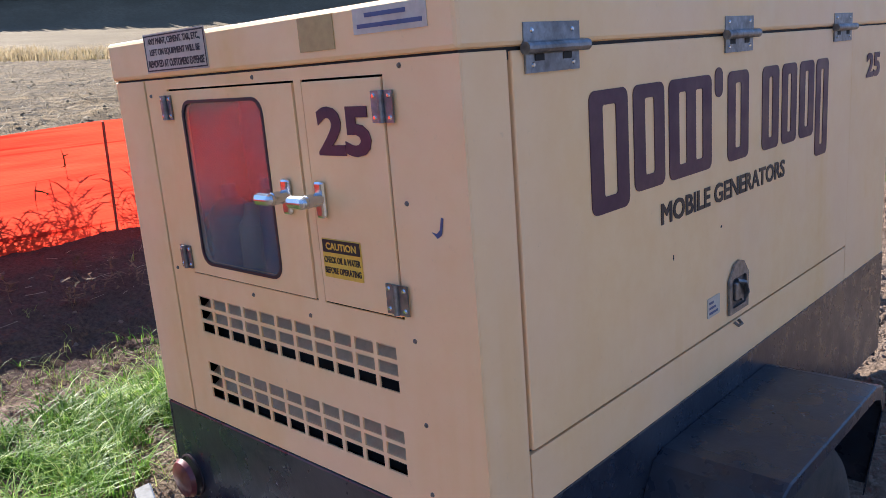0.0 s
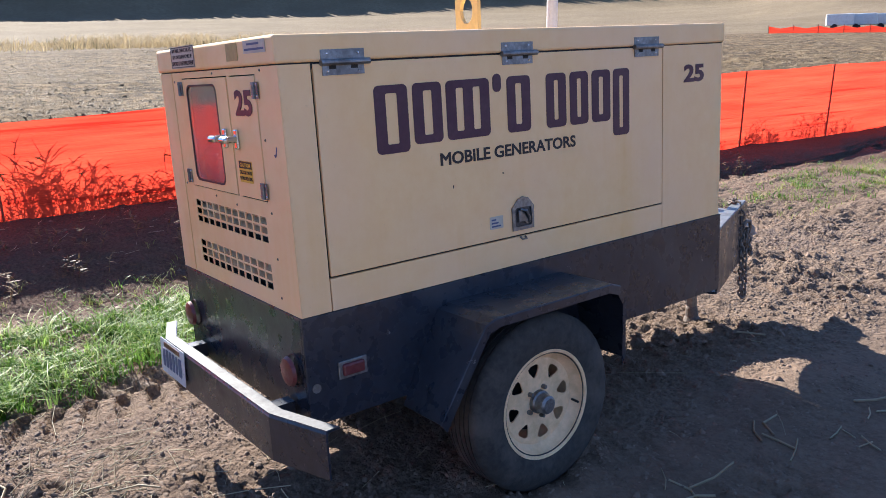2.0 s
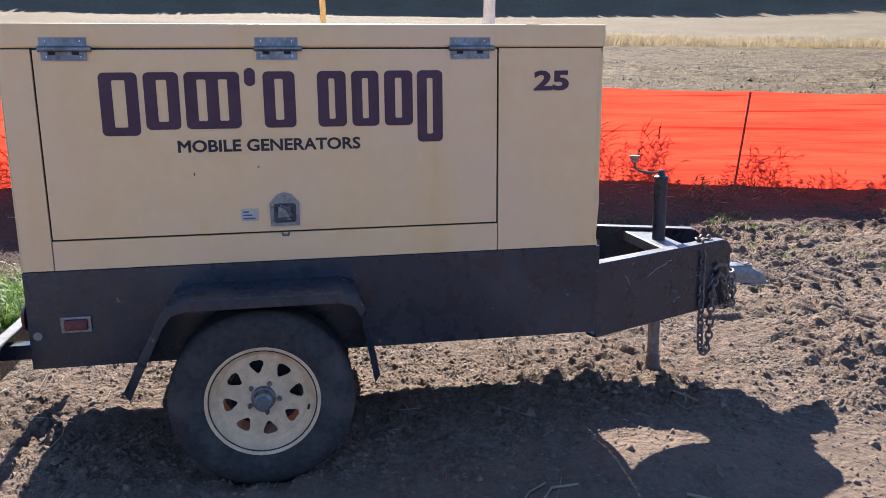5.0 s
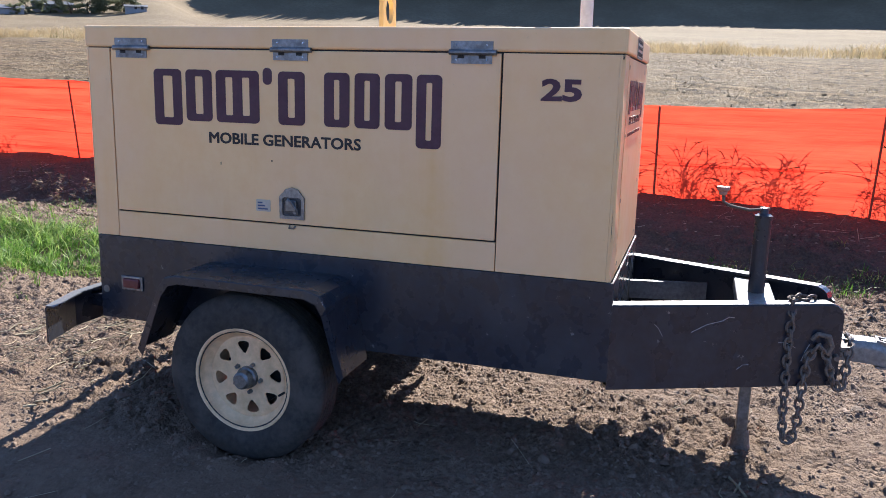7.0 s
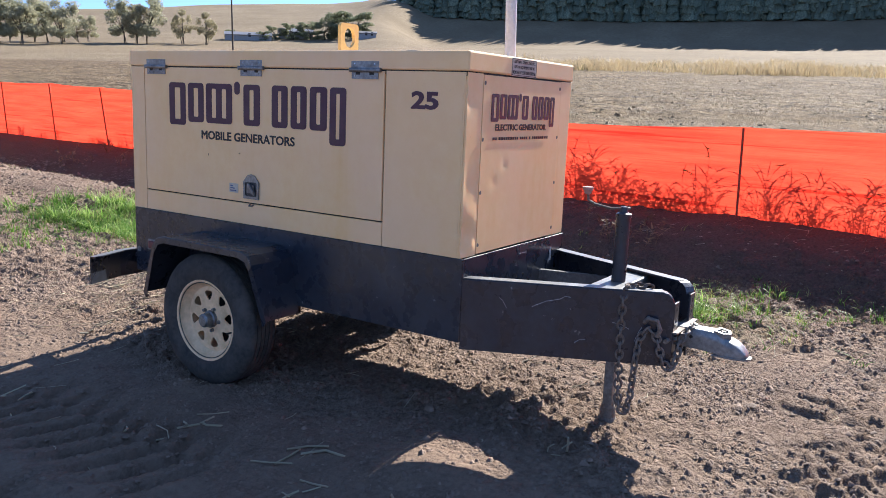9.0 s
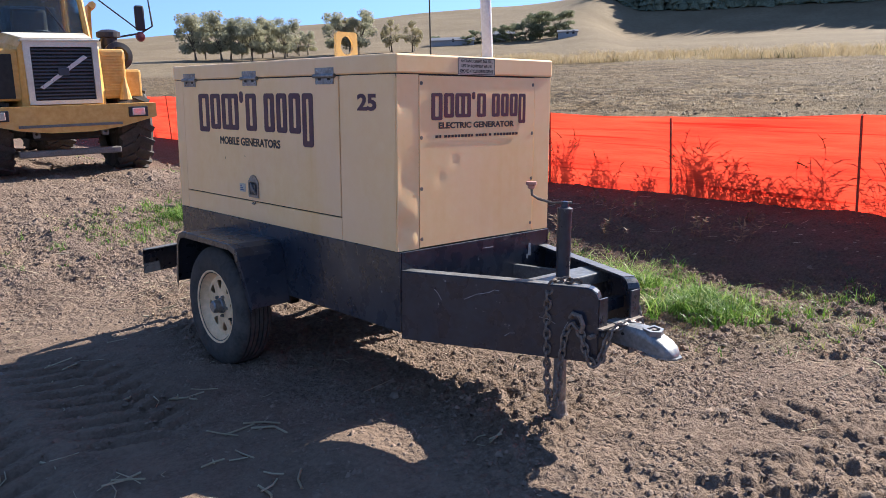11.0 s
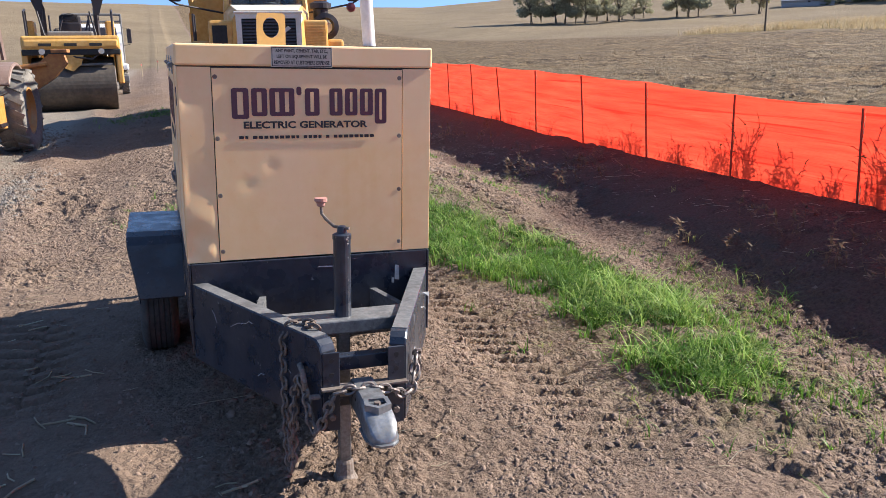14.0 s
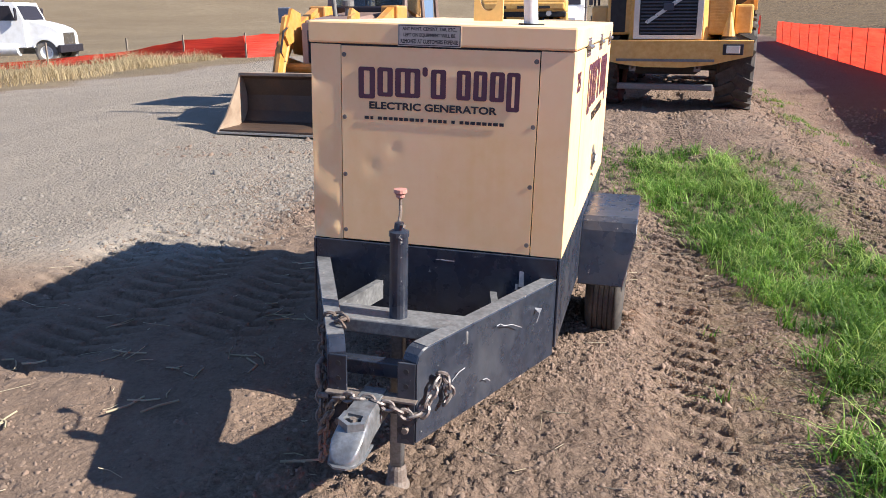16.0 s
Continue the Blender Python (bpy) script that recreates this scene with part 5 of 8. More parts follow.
    part("latch_nut", rod(bmesh.new(), (CX, 4.360, 0.580), (CX, 4.360, 0.592), 0.012, seg=6), RUST, coup)
    for y in (4.18, 4.23, 4.28):
        part("hole", rod(bmesh.new(), (CX + 0.040, y, 0.55), (CX + 0.0465, y, 0.55), 0.009, seg=10), DARK, coup)
        part("hole", rod(bmesh.new(), (CX - 0.040, y, 0.55), (CX - 0.0465, y, 0.55), 0.009, seg=10), DARK, coup)
    part("hitch_bolt", rod(bmesh.new(), (CX - 0.2, 4.16, 0.548), (CX + 0.2, 4.16, 0.548), 0.011, seg=8), RUST, G)
    # jack
    jx, jy = CX + 0.006, 3.85
    jack = part("jack", rod(bmesh.new(), (jx, jy, 0.742), (jx, jy, 1.058), 0.034, seg=20), BLACK, G, "black tube tongue jack")
    part("jack_cap", lathe(bmesh.new(), [(1.055, 0.037), (1.072, 0.037), (1.08, 0.02), (1.105, 0.016), (1.108, 0.0)], (jx, jy, 0), "z", 16), BLACK, jack)
    part("crank", tube(bmesh.new(), [(jx - 0.025, jy + 0.02, 1.098), (jx, jy, 1.098), (jx + 0.018, jy - 0.06, 1.093), (jx + 0.035, jy - 0.135, 1.108), (jx + 0.045, jy - 0.165, 1.125), (jx + 0.047, jy - 0.17, 1.18)], 0.0065, 8), RUST, jack, "rusty crank arm")
    part("crank_knob", lathe(bmesh.new(), [(1.152, 0.010), (1.158, 0.017), (1.168, 0.018), (1.175, 0.026), (1.188, 0.026), (1.19, 0.0)], (jx + 0.047, jy - 0.17, 0), "z", 14), ORANGE_BALL, jack, "faded pink plastic knob")
    part("jack_leg", boxed(jx - 0.024, jx + 0.024, jy - 0.024, jy + 0.024, 0.10, 0.70, bevel=0.006), STEEL, jack, "bare steel jack leg")
    part("jack_foot", lathe(bmesh.new(), [(0.125, 0.03), (0.11, 0.036), (0.06, 0.04), (0.03, 0.055), (0.02, 0.055)], (jx, jy, 0), "z", 16), RUST, jack)
    # chains
    near = [(-1.075, 4.06, 0.772), (-1.045, 4.03, 0.776), (-1.06, 4.0, 0.776), (-1.02, 3.975, 0.774), (-0.985, 3.97, 0.766), (-0.958, 3.97, 0.72), (-0.958, 3.97, 0.6), (-0.958, 3.975, 0.42), (-0.960, 3.98, 0.28), (-0.964, 3.99, 0.205), (-0.968, 4.02, 0.20), (-0.972, 4.035, 0.28), (-0.978, 4.04, 0.42), (-0.985, 4.05, 0.55), (-0.998, 4.085, 0.60), (-1.01, 4.12, 0.56), (-1.02, 4.15, 0.46), (-1.03, 4.18, 0.42), (-1.05, 4.20, 0.45), (-1.08, 4.21, 0.53), (-1.10, 4.215, 0.57)]
    part("safety_chain", chain_mesh(bmesh.new(), near, 0.046, 0.0062), RUST, G, "rusty safety chain hanging in loops")
    part("chain_hook", tube(bmesh.new(), [(-1.01, 4.06, 0.62), (-1.0, 4.08, 0.645), (-1.0, 4.12, 0.64), (-1.005, 4.135, 0.60), (-1.01, 4.12, 0.565)], 0.011, 8), RUST, G)
    far = [(-1.10, 4.215, 0.575), (-1.16, 4.225, 0.590), (-1.24, 4.22, 0.588), (-1.31, 4.215, 0.565), (-1.36, 4.20, 0.535), (-1.40, 4.17, 0.545), (-1.425, 4.13, 0.62), (-1.44, 4.10, 0.655), (-1.455, 4.06, 0.62), (-1.46, 4.05, 0.555), (-1.445, 4.07, 0.53)]
    part("safety_chain", chain_mesh(bmesh.new(), far, 0.046, 0.0062), surface("bare_chain", (0.15, 0.125, 0.115), worn=(0.26, 0.23, 0.21), stain=(0.09, 0.06, 0.05), rough=0.55, metal=0.5, grain=50, patch=18), G, "worn safety chain draped over the hitch")
    # the far side stands in a little towards the front
    for ob in G.children_recursive:
        if ob.type == "MESH":
            for v in ob.data.vertices:
                x, y = v.co.x + PIVOT[0], v.co.y + PIVOT[1]
                if x < -1.70:
                    v.co.x += 0.035 * min(1.0, max(0.0, (y - 0.955) / 2.34))
    return G


_cache = {}


def surf_cached(key):
    if key not in _cache:
        if key == "worn_rail":
            _cache[key] = surface("worn_rail_paint", (0.10, 0.10, 0.105), worn=(0.2, 0.2, 0.2), stain=(0.04, 0.04, 0.042), rough=0.42, patch=7, chips=0.06, chip_color=(0.32, 0.3, 0.28))
        elif key == "louvre":
            _cache[key] = surface("louvre_paint", (0.74, 0.52, 0.32), rough=0.5)
    return _cache[key]


GENERATOR = build_generator()
JUG_BLUE = surface("cloudy_blue_plastic", (0.16, 0.2, 0.36), rough=0.35)
for nm, lab, cat, mat, prof in (
    ("jug", "cloudy blue plastic jug inside the enclosure window", "jug", JUG_BLUE, [(0.0, 0.0), (0.0, 0.05), (0.01, 0.055), (0.12, 0.055), (0.145, 0.04), (0.16, 0.018), (0.19, 0.017), (0.19, 0.0)]),
    ("spray_can", "blue spray can inside the enclosure window", "can", BLUE_IN, [(0.0, 0.0), (0.0, 0.032), (0.17, 0.032), (0.19, 0.02), (0.215, 0.02), (0.215, 0.0)]),
    ("bottle", "squat white plastic bottle inside the enclosure window", "bottle", WHITE_IN, [(0.0, 0.0), (0.0, 0.036), (0.10, 0.036), (0.125, 0.02), (0.15, 0.016), (0.15, 0.0)]),
):
    px = {"jug": -1.52, "spray_can": -1.345, "bottle": -1.43}[nm]
    M = Matrix.Translation(PIVOT) @ Matrix.Rotation(radians(LEAN_OVER), 4, "Y") @ Matrix.Translation(Vector((px, YR + 0.11, 1.243)) - Vector(PIVOT))
    bm = lathe(bmesh.new(), prof, (0, 0, 0), "z", 24)
    ob = part(nm, bm, mat, smooth=False)
    ob.matrix_world = M
    tagged(ob, lab, cat)
sh = boxed(-0.34, 0.34, -0.11, 0.11, -0.012, 0.0)
shelf = part("instrument_shelf", sh, BLUE_IN)
shelf.matrix_world = Matrix.Translation(PIVOT) @ Matrix.Rotation(radians(LEAN_OVER), 4, "Y") @ Matrix.Translation(Vector((-1.29, YR + 0.15, 1.24)) - Vector(PIVOT))
tagged(shelf, "blue instrument shelf inside the generator enclosure", "shelf")
rp = part("control_panel", boxed(-0.34, 0.34, -0.01, 0.0, 0, 0.4, bevel=0.003), RED_IN)
rp.matrix_world = Matrix.Translation(PIVOT) @ Matrix.Rotation(radians(LEAN_OVER), 4, "Y") @ Matrix.Translation(Vector((-1.29, YR + 0.25, 1.25)) - Vector(PIVOT))
tagged(rp, "dark red control panel behind the enclosure window", "panel")

# ---- parked machines ----
YEL = surface("machine_yellow", (0.62, 0.315, 0.06), worn=(0.68, 0.40, 0.125), stain=(0.48, 0.30, 0.125), rough=0.45, grain=12, patch=1.3, chips=0.03, chip_color=(0.12, 0.08, 0.05))
ORANGE = surface("loader_yellow", (0.52, 0.205, 0.03), worn=(0.54, 0.27, 0.075), stain=(0.36, 0.21, 0.095), rough=0.45, grain=12, patch=2, chips=0.03, chip_color=(0.1, 0.07, 0.05))
HOOD_BROWN = surface("faded_brown_hood", (0.19, 0.12, 0.095), worn=(0.26, 0.18, 0.15), rough=0.5)
DRUM_STEEL = surface("earth_caked_drum_steel", (0.075, 0.062, 0.05), worn=(0.13, 0.105, 0.08), stain=(0.045, 0.036, 0.03), rough=0.6, metal=0.2, grain=8, patch=1.4)
GREY_DUSTY = surface("dusty_grey_steel", (0.12, 0.115, 0.11), worn=(0.2, 0.19, 0.175), stain=(0.07, 0.06, 0.055), rough=0.6, patch=2)
BUCKET = surface("worn_bucket_steel", (0.05, 0.030, 0.022), worn=(0.08, 0.05, 0.034), stain=(0.15, 0.07, 0.03), rough=0.6, metal=0.2, patch=1.5)
RUSTY = surface("rusty_orange_paint", (0.33, 0.13, 0.045), worn=(0.42, 0.2, 0.06), stain=(0.16, 0.07, 0.035), rough=0.65, grain=14, patch=5)
BRIGHT = surface("polished_cutting_edge", (0.5, 0.49, 0.47), rough=0.35, metal=0.8)
BIG_TYRE = surface("dusty_earthmover_tyre", (0.15, 0.137, 0.12), worn=(0.25, 0.225, 0.195), stain=(0.05, 0.046, 0.042), rough=0.9, patch=3)
DARK_TYRE = surface("dark_truck_tyre", (0.035, 0.032, 0.03), worn=(0.075, 0.068, 0.06), stain=(0.02, 0.019, 0.018), rough=0.9, patch=3)
MIRROR_GREY = surface("dusty_mirror_glass", (0.17, 0.2, 0.25), rough=0.25, stain=(0.22, 0.21, 0.2))
SKY_GLASS = surface("blue_cab_glass", (0.13, 0.21, 0.34), rough=0.12, coat=0.5)
GLASS_DK = glass("cab_glass", (0.42, 0.48, 0.5))
WHITE = surface("white_truck_paint", (0.72, 0.72, 0.71), rough=0.35, stain=(0.6, 0.59, 0.56))
GRILLE_BLUE = surface("dark_blue_grille", (0.035, 0.042, 0.06), rough=0.5)
LAMP = surface("headlamp_glass", (0.6, 0.6, 0.58), rough=0.15, metal=0.5)
HOOD_WHITE = surface("dusty_white_hood", (0.62, 0.58, 0.5), rough=0.45, stain=(0.5, 0.44, 0.34))


def big_tyre(parent, cx, cy, cz, R, half, out, rim_mat, name="wheel", rubber=None):
    """A lugged machine wheel: tyre with bars across the tread, dished rim and hub."""
    w = thing_part(name, parent)
    rimr = R * 0.56
    prof = [(-half * 0.8, rimr), (-half, R * 0.72), (-half * 0.97, R * 0.9), (-half * 0.8, R * 0.965), (half * 0.8, R * 0.965), (half * 0.97, R * 0.9), (half, R * 0.72), (half * 0.8, rimr)]
    part("tyre", lathe(bmesh.new(), prof, (cx, cy, cz), "x", 40), rubber or BIG_TYRE, w, "dusty lugged rubber tyre", smooth=True)
    bm = bmesh.new()
    n = 20
    for k in range(n):
        for s in (-1, 1):
            a = 2 * math.pi * (k + (0.5 if s > 0 else 0)) / n
            M = Matrix.Translation((cx + s * half * 0.5, cy, cz)) @ Matrix.Rotation(a, 4, "X") @ Matrix.Translation((0, 0, R * 0.975)) @ Matrix.Rotation(radians(28 * s), 4, "Z")
            box(bm, -half * 0.5, half * 0.5, -R * 0.055, R * 0.055, -R * 0.05, R * 0.025, m=M)
    part("tread", bm, rubber or BIG_TYRE, w)
    rim = [(half * 0.8, rimr * 1.02), (half * 0.82, rimr * 0.94), (half * 0.45, rimr * 0.86), (half * 0.25, rimr * 0.5), (half * 0.4, rimr * 0.34), (half * 0.42, 0.0)]
    part("rim", lathe(bmesh.new(), [(a * out, r) for a, r in rim], (cx, cy, cz), "x", 30), rim_mat, w, smooth=True)
    part("back_plate", lathe(bmesh.new(), [(-out * half * 0.6, rimr), (-out * half * 0.6, 0.0)], (cx, cy, cz), "x", 24), DARK, w)
    for k in range(8):
        a = 2 * math.pi * k / 8
        y, z = cy + rimr * 0.6 * math.cos(a), cz + rimr * 0.6 * math.sin(a)
        part("lug_nut", rod(bmesh.new(), (cx + out * half * 0.27, y, z), (cx + out * half * 0.38, y, z), R * 0.022, seg=6), GREY_DUSTY, w)
    return w


NOSE = ("bumper", "headlight", "lens", "bumper_step", "hood", "hood_top", "grille_frame", "grille", "slat", "badge_bar", "badge_block", "hood_lip", "intake_box", "intake_grille", "louvre", "side_step", "grab_rail", "traffic_cone", "tow_eye")
REAR = ("dump_body", "hoist_cylinder")


def hauler():
    gx, gy = -2.34, -6.2
    m = pose(gx, gy, floor_at(gx, gy - 1.2) - 0.03, 0, 0, -6) @ Matrix.Scale(0.95, 4)
    T = thing("dump_truck", "yellow articulated dump truck parked on bare dirt", "truck", (0, 0, 0), m)
    P = lambda name, bm, mat, par=T, lab="", sm=False: part(name, bm, mat, par, lab, sm)
    # bumper with sloping ends
    bm = plate(bmesh.new(), [[(-1.3, 0.86), (-0.72, 0.72), (-0.30, 0.67), (0.30, 0.67), (0.72, 0.72), (1.3, 0.86), (1.3, 1.08), (-1.3, 1.08)]], on_y(0.0), (0, -0.55, 0))
    bump = P("bumper", bm, YEL, lab="wide yellow front bumper")
    for s in (-1, 1):
        fr = P("headlight", boxed(*sorted((s * 0.86, s * 1.16)), -0.02, 0.025, 0.87, 1.03, bevel=0.01), INK, bump, "headlight in a black surround")
        P("lens", boxed(*sorted((s * 0.91, s * 1.11)), -0.01, 0.035, 0.892, 1.008, bevel=0.01), LAMP, fr)
        P("tow_eye", plate(bmesh.new(), [rrect(s * 0.5 - 0.05, s * 0.5 + 0.05, 0.6, 0.75, 0.02), rrect(s * 0.5 - 0.02, s * 0.5 + 0.02, 0.64, 0.68, 0.01)], on_y(-0.1), (0, -0.04, 0)), GREY_DUSTY, bump)
    P("bumper_step", boxed(-0.75, 0.75, -0.1, 0.012, 0.76, 0.80), GREY_DUSTY, bump)
    P("crossbar", boxed(-0.75, 0.75, -0.35, -0.2, 0.36, 0.46, bevel=0.02), GREY_DUSTY)
    # hood
    bm = bmesh.new()
    secs = []
    for y, w, zt in ((-0.22, 0.52, 1.98), (-0.30, 0.58, 2.08), (-0.8, 0.66, 2.16), (-1.35, 0.74, 2.22)):
        secs.append([bm.verts.new((a * w, y, z)) for a, z in ((-1.05, 1.05), (-1, zt - 0.12), (-0.86, zt), (0.86, zt), (1, zt - 0.12), (1.05, 1.05))])
    for a, b in zip(secs, secs[1:]):
        for k in range(6):
            bm.faces.new((a[k], a[(k + 1) % 6], b[(k + 1) % 6], b[k]))
    bm.faces.new(secs[0])
    bm.faces.new(secs[-1][::-1])
    hood = P("hood", bm, YEL, lab="yellow hood with pale dusty top")
    P("hood_top", plate(bmesh.new(), [[(-0.5, -0.32), (0.5, -0.32), (0.62, -1.3), (-0.62, -1.3)]], lambda u, v: (u, v, 2.088 + (-0.32 - v) * 0.14), (0, 0, 0.012)), HOOD_WHITE, hood, "pale dusty hood top")
    P("grille_frame", plate(bmesh.new(), [[(-0.52, 1.10), (0.52, 1.10), (0.53, 2.04), (-0.53, 2.04)], rrect(-0.44, 0.44, 1.16, 1.96, 0.02)], on_y(-0.215), (0, 0.06, 0)), HOOD_WHITE, hood, "pale dusty grille surround")
    gr = P("grille", boxed(-0.45, 0.45, -0.216, -0.205, 1.15, 1.97), DARK, hood, "dark blue slatted radiator grille")
    for k in range(15):
        z = 1.19 + k * 0.052
        P("slat", box(bmesh.new(), -0.438, 0.438, -0.205, -0.175, z - 0.010, z + 0.016, bevel=0.004), GRILLE_BLUE, gr)
    P("badge_bar", plate(bmesh.new(), [[(0.36, 1.36), (0.31, 1.33), (-0.36, 1.80), (-0.31, 1.84)]], on_y(-0.174), (0, 0.012, 0)), BRIGHT, gr, "diagonal bright metal bar")
    P("badge_block", boxed(-0.08, 0.08, -0.172, -0.158, 1.53, 1.65, bevel=0.01), GRILLE_BLUE, gr)
    P("hood_lip", boxed(-0.56, 0.56, -0.30, -0.14, 2.04, 2.075, bevel=0.01), HOOD_WHITE, hood)
    # side boxes and fenders
    for s in (-1, 1):
        side_box = P("intake_box", boxed(*sorted((s * 0.56, s * 0.98)), -1.05, -0.34, 1.16, 1.94, bevel=0.04), YEL)
        if s > 0:
            P("intake_grille", boxed(0.68, 0.92, -0.345, -0.325, 1.2, 1.86), DARK, side_box, "black intake screen")
        else:
            for k in range(14):
                P("louvre", boxed(-0.92, -0.62, -0.345, -0.325, 1.24 + k * 0.045, 1.262 + k * 0.045, bevel=0.004), YEL, side_box)
        P("side_step", boxed(*sorted((s * 0.98, s * 1.26)), -1.0, -0.5, 1.16, 1.62, bevel=0.04), YEL, T, "yellow step box over the wheel")
        P("fender", plate(bmesh.new(), [[(-2.2, 1.62), (-1.75, 1.66), (-1.0, 1.66), (-1.0, 1.60), (-2.2, 1.56)]], on_x(s * 0.72), (s * 0.55, 0, 0)), DARK_TYRE, T, "dark flat mud wing")
        P("mud_flap", boxed(*sorted((s * 0.8, s * 1.3)), -2.12, -2.09, 0.8, 1.6), DARK)
    P("grab_rail", tube(bmesh.new(), [(1.22, -0.55, 1.62), (1.22, -0.55, 2.05), (1.22, -0.95, 2.05), (1.22, -0.95, 1.62)], 0.018, 6), INK)
    # cab
    posts = [(-0.70, -1.35, -0.64, -1.55), (0.70, -1.35, 0.64, -1.55), (-0.70, -2.75, -0.64, -2.70), (0.70, -2.75, 0.64, -2.70)]
    cab = thing_part("cab", T, "yellow cab with dark tinted glass")
    P("cab_body", boxed(-0.72, 0.72, -2.78, -1.33, 1.2, 2.12, bevel=0.04), YEL, cab)
    for x, y, x2, y2 in posts:
        P("pillar", tube(bmesh.new(), [(x, y, 2.08), (x2, y2, 3.12)], 0.05, 6), YEL, cab)
    P("roof", boxed(-0.73, 0.73, -2.85, -1.40, 3.11, 3.21, bevel=0.03), YEL, cab)
    P("roof_guard", plate(bmesh.new(), [rrect(-0.74, 0.74, -2.8, -1.36, 0.04), rrect(-0.70, 0.70, -2.76, -1.40, 0.04)], lambda u, v: (u, v, 3.27), (0, 0, 0.04)), INK, cab, "thin dark rail round the roof")
    for x in (-0.7, 0.7):
        for y in (-2.74, -1.42):
            P("guard_post", rod(bmesh.new(), (x, y, 3.2), (x, y, 3.28), 0.015, seg=6), INK, cab)
    P("header_panel", plate(bmesh.new(), [rrect(-0.62, 0.62, 2.92, 3.10, 0.02)], lambda u, v: (u, -1.355 - (v - 2.12) * 0.24, v), (0, 0.012, 0)), DARK, cab, "dark panel above the windshield")
    P("visor", boxed(-0.68, 0.68, -1.50, -1.36, 3.05, 3.11, bevel=0.01), INK, cab)
    for name, loop, pl, dep in (
        ("windshield", [(-0.66, 2.12), (0.66, 2.12), (0.6, 3.06), (-0.6, 3.06)], lambda u, v: (u, -1.37 - (v - 2.12) * 0.24, v), (0, -0.01, 0)),
        ("side_window", [(-2.7, 2.12), (-1.42, 2.12), (-1.58, 3.06), (-2.66, 3.06)], on_x(-0.68), (0.01, 0, 0)),
        ("side_window", [(-2.7, 2.12), (-1.42, 2.12), (-1.58, 3.06), (-2.66, 3.06)], on_x(0.68), (-0.01, 0, 0)),
        ("rear_window", [(-0.62, 2.12), (0.62, 2.12), (0.6, 3.06), (-0.6, 3.06)], on_y(-2.74), (0, 0.01, 0)),
    ):
        ob = P(name, plate(bmesh.new(), [loop], pl, dep), GLASS_DK, cab)
        ob.visible_shadow = False
    P("dashboard", boxed(-0.6, 0.6, -1.75, -1.42, 2.1, 2.3, bevel=0.05), DARK, cab)
    P("seat", boxed(-0.28, 0.28, -2.5, -2.3, 2.0, 2.75, bevel=0.06), DARK, cab)
    P("steering_wheel", lathe(bmesh.new(), [(0, 0.2), (0.015, 0.21), (0.03, 0.2), (0.015, 0.19), (0, 0.2)], (0, -1.85, 2.33), "z", 20), INK, cab)
    P("wiper", tube(bmesh.new(), [(-0.4, -1.40, 2.24), (-0.12, -1.5, 2.72)], 0.012, 5), INK, cab)
    for s in (-1, 1):
        P("roof_light", boxed(*sorted((s * 0.5, s * 0.66)), -1.4, -1.33, 3.14, 3.24, bevel=0.02), INK, cab)
        arm = P("mirror_arm", tube(bmesh.new(), [(s * 0.72, -1.45, 3.08), (s * 1.66, -1.1, 2.97), (s * 1.70, -1.08, 2.42), (s * 1.5, -1.12, 2.30), (s * 0.72, -1.45, 2.16)], 0.018, 6), INK, T, "black tubular mirror arm")
        P("mirror_brace", tube(bmesh.new(), [(s * 0.76, -1.44, 3.0), (s * 1.48, -1.13, 2.35)], 0.014, 6), INK, arm)
        P("mirror", boxed(*sorted((s * 1.42, s * 1.58)), -1.14, -1.06, 2.34, 2.76, bevel=0.03), INK, arm, "black mirror head")
        P("mirror_glass", boxed(*sorted((s * 1.44, s * 1.56)), -1.146, -1.141, 2.37, 2.73), CHROME, arm)
    P("round_mirror", lathe(bmesh.new(), [(-0.03, 0.0), (-0.03, 0.07), (0.0, 0.085), (0.03, 0.07), (0.045, 0.0)], (-1.48, -1.08, 2.24), "y", 18), RED_LENS, T, "small round convex mirror")
    air = P("air_cleaner", lathe(bmesh.new(), [(1.93, 0.13), (2.2, 0.13), (2.22, 0.19), (2.3, 0.19), (2.34, 0.1), (2.34, 0.0)], (-0.93, -1.0, 0), "z", 18), INK, T, "black mushroom air cleaner")
    P("hose_coil", lathe(bmesh.new(), [(-0.07, 0.17), (-0.03, 0.23), (0.05, 0.23), (0.07, 0.15), (0.0, 0.12), (-0.07, 0.17)], (-0.98, -0.75, 1.90), "y", 20), INK, air)
    P("tank", rod(bmesh.new(), (-1.05, -1.6, 1.85), (-1.05, -0.95, 1.85), 0.12, seg=16), HOOD_WHITE, T)
    P("traffic_cone", rod(bmesh.new(), (-0.92, -0.3, 1.14), (-0.92, -0.3, 1.5), 0.1, 0.02, seg=14), YEL, T)
    P("chassis", boxed(-0.45, 0.45, -8.6, -0.5, 0.72, 1.05), GREY_DUSTY)
    P("front_axle", rod(bmesh.new(), (-1.2, -1.1, 0.76), (1.2, -1.1, 0.76), 0.14, seg=12), GREY_DUSTY)
    P("belly", boxed(-0.5, 0.5, -2.6, -0.35, 0.6, 1.2, bevel=0.05), DARK)
    for s in (-1, 1):
        big_tyre(T, s * 1.06, -1.1, 0.76, 0.77, 0.29, s, YEL, rubber=DARK_TYRE)
        big_tyre(T, 0.28 + s * 1.10, -5.7, 0.76, 0.77, 0.31, s, YEL, rubber=DARK_TYRE)
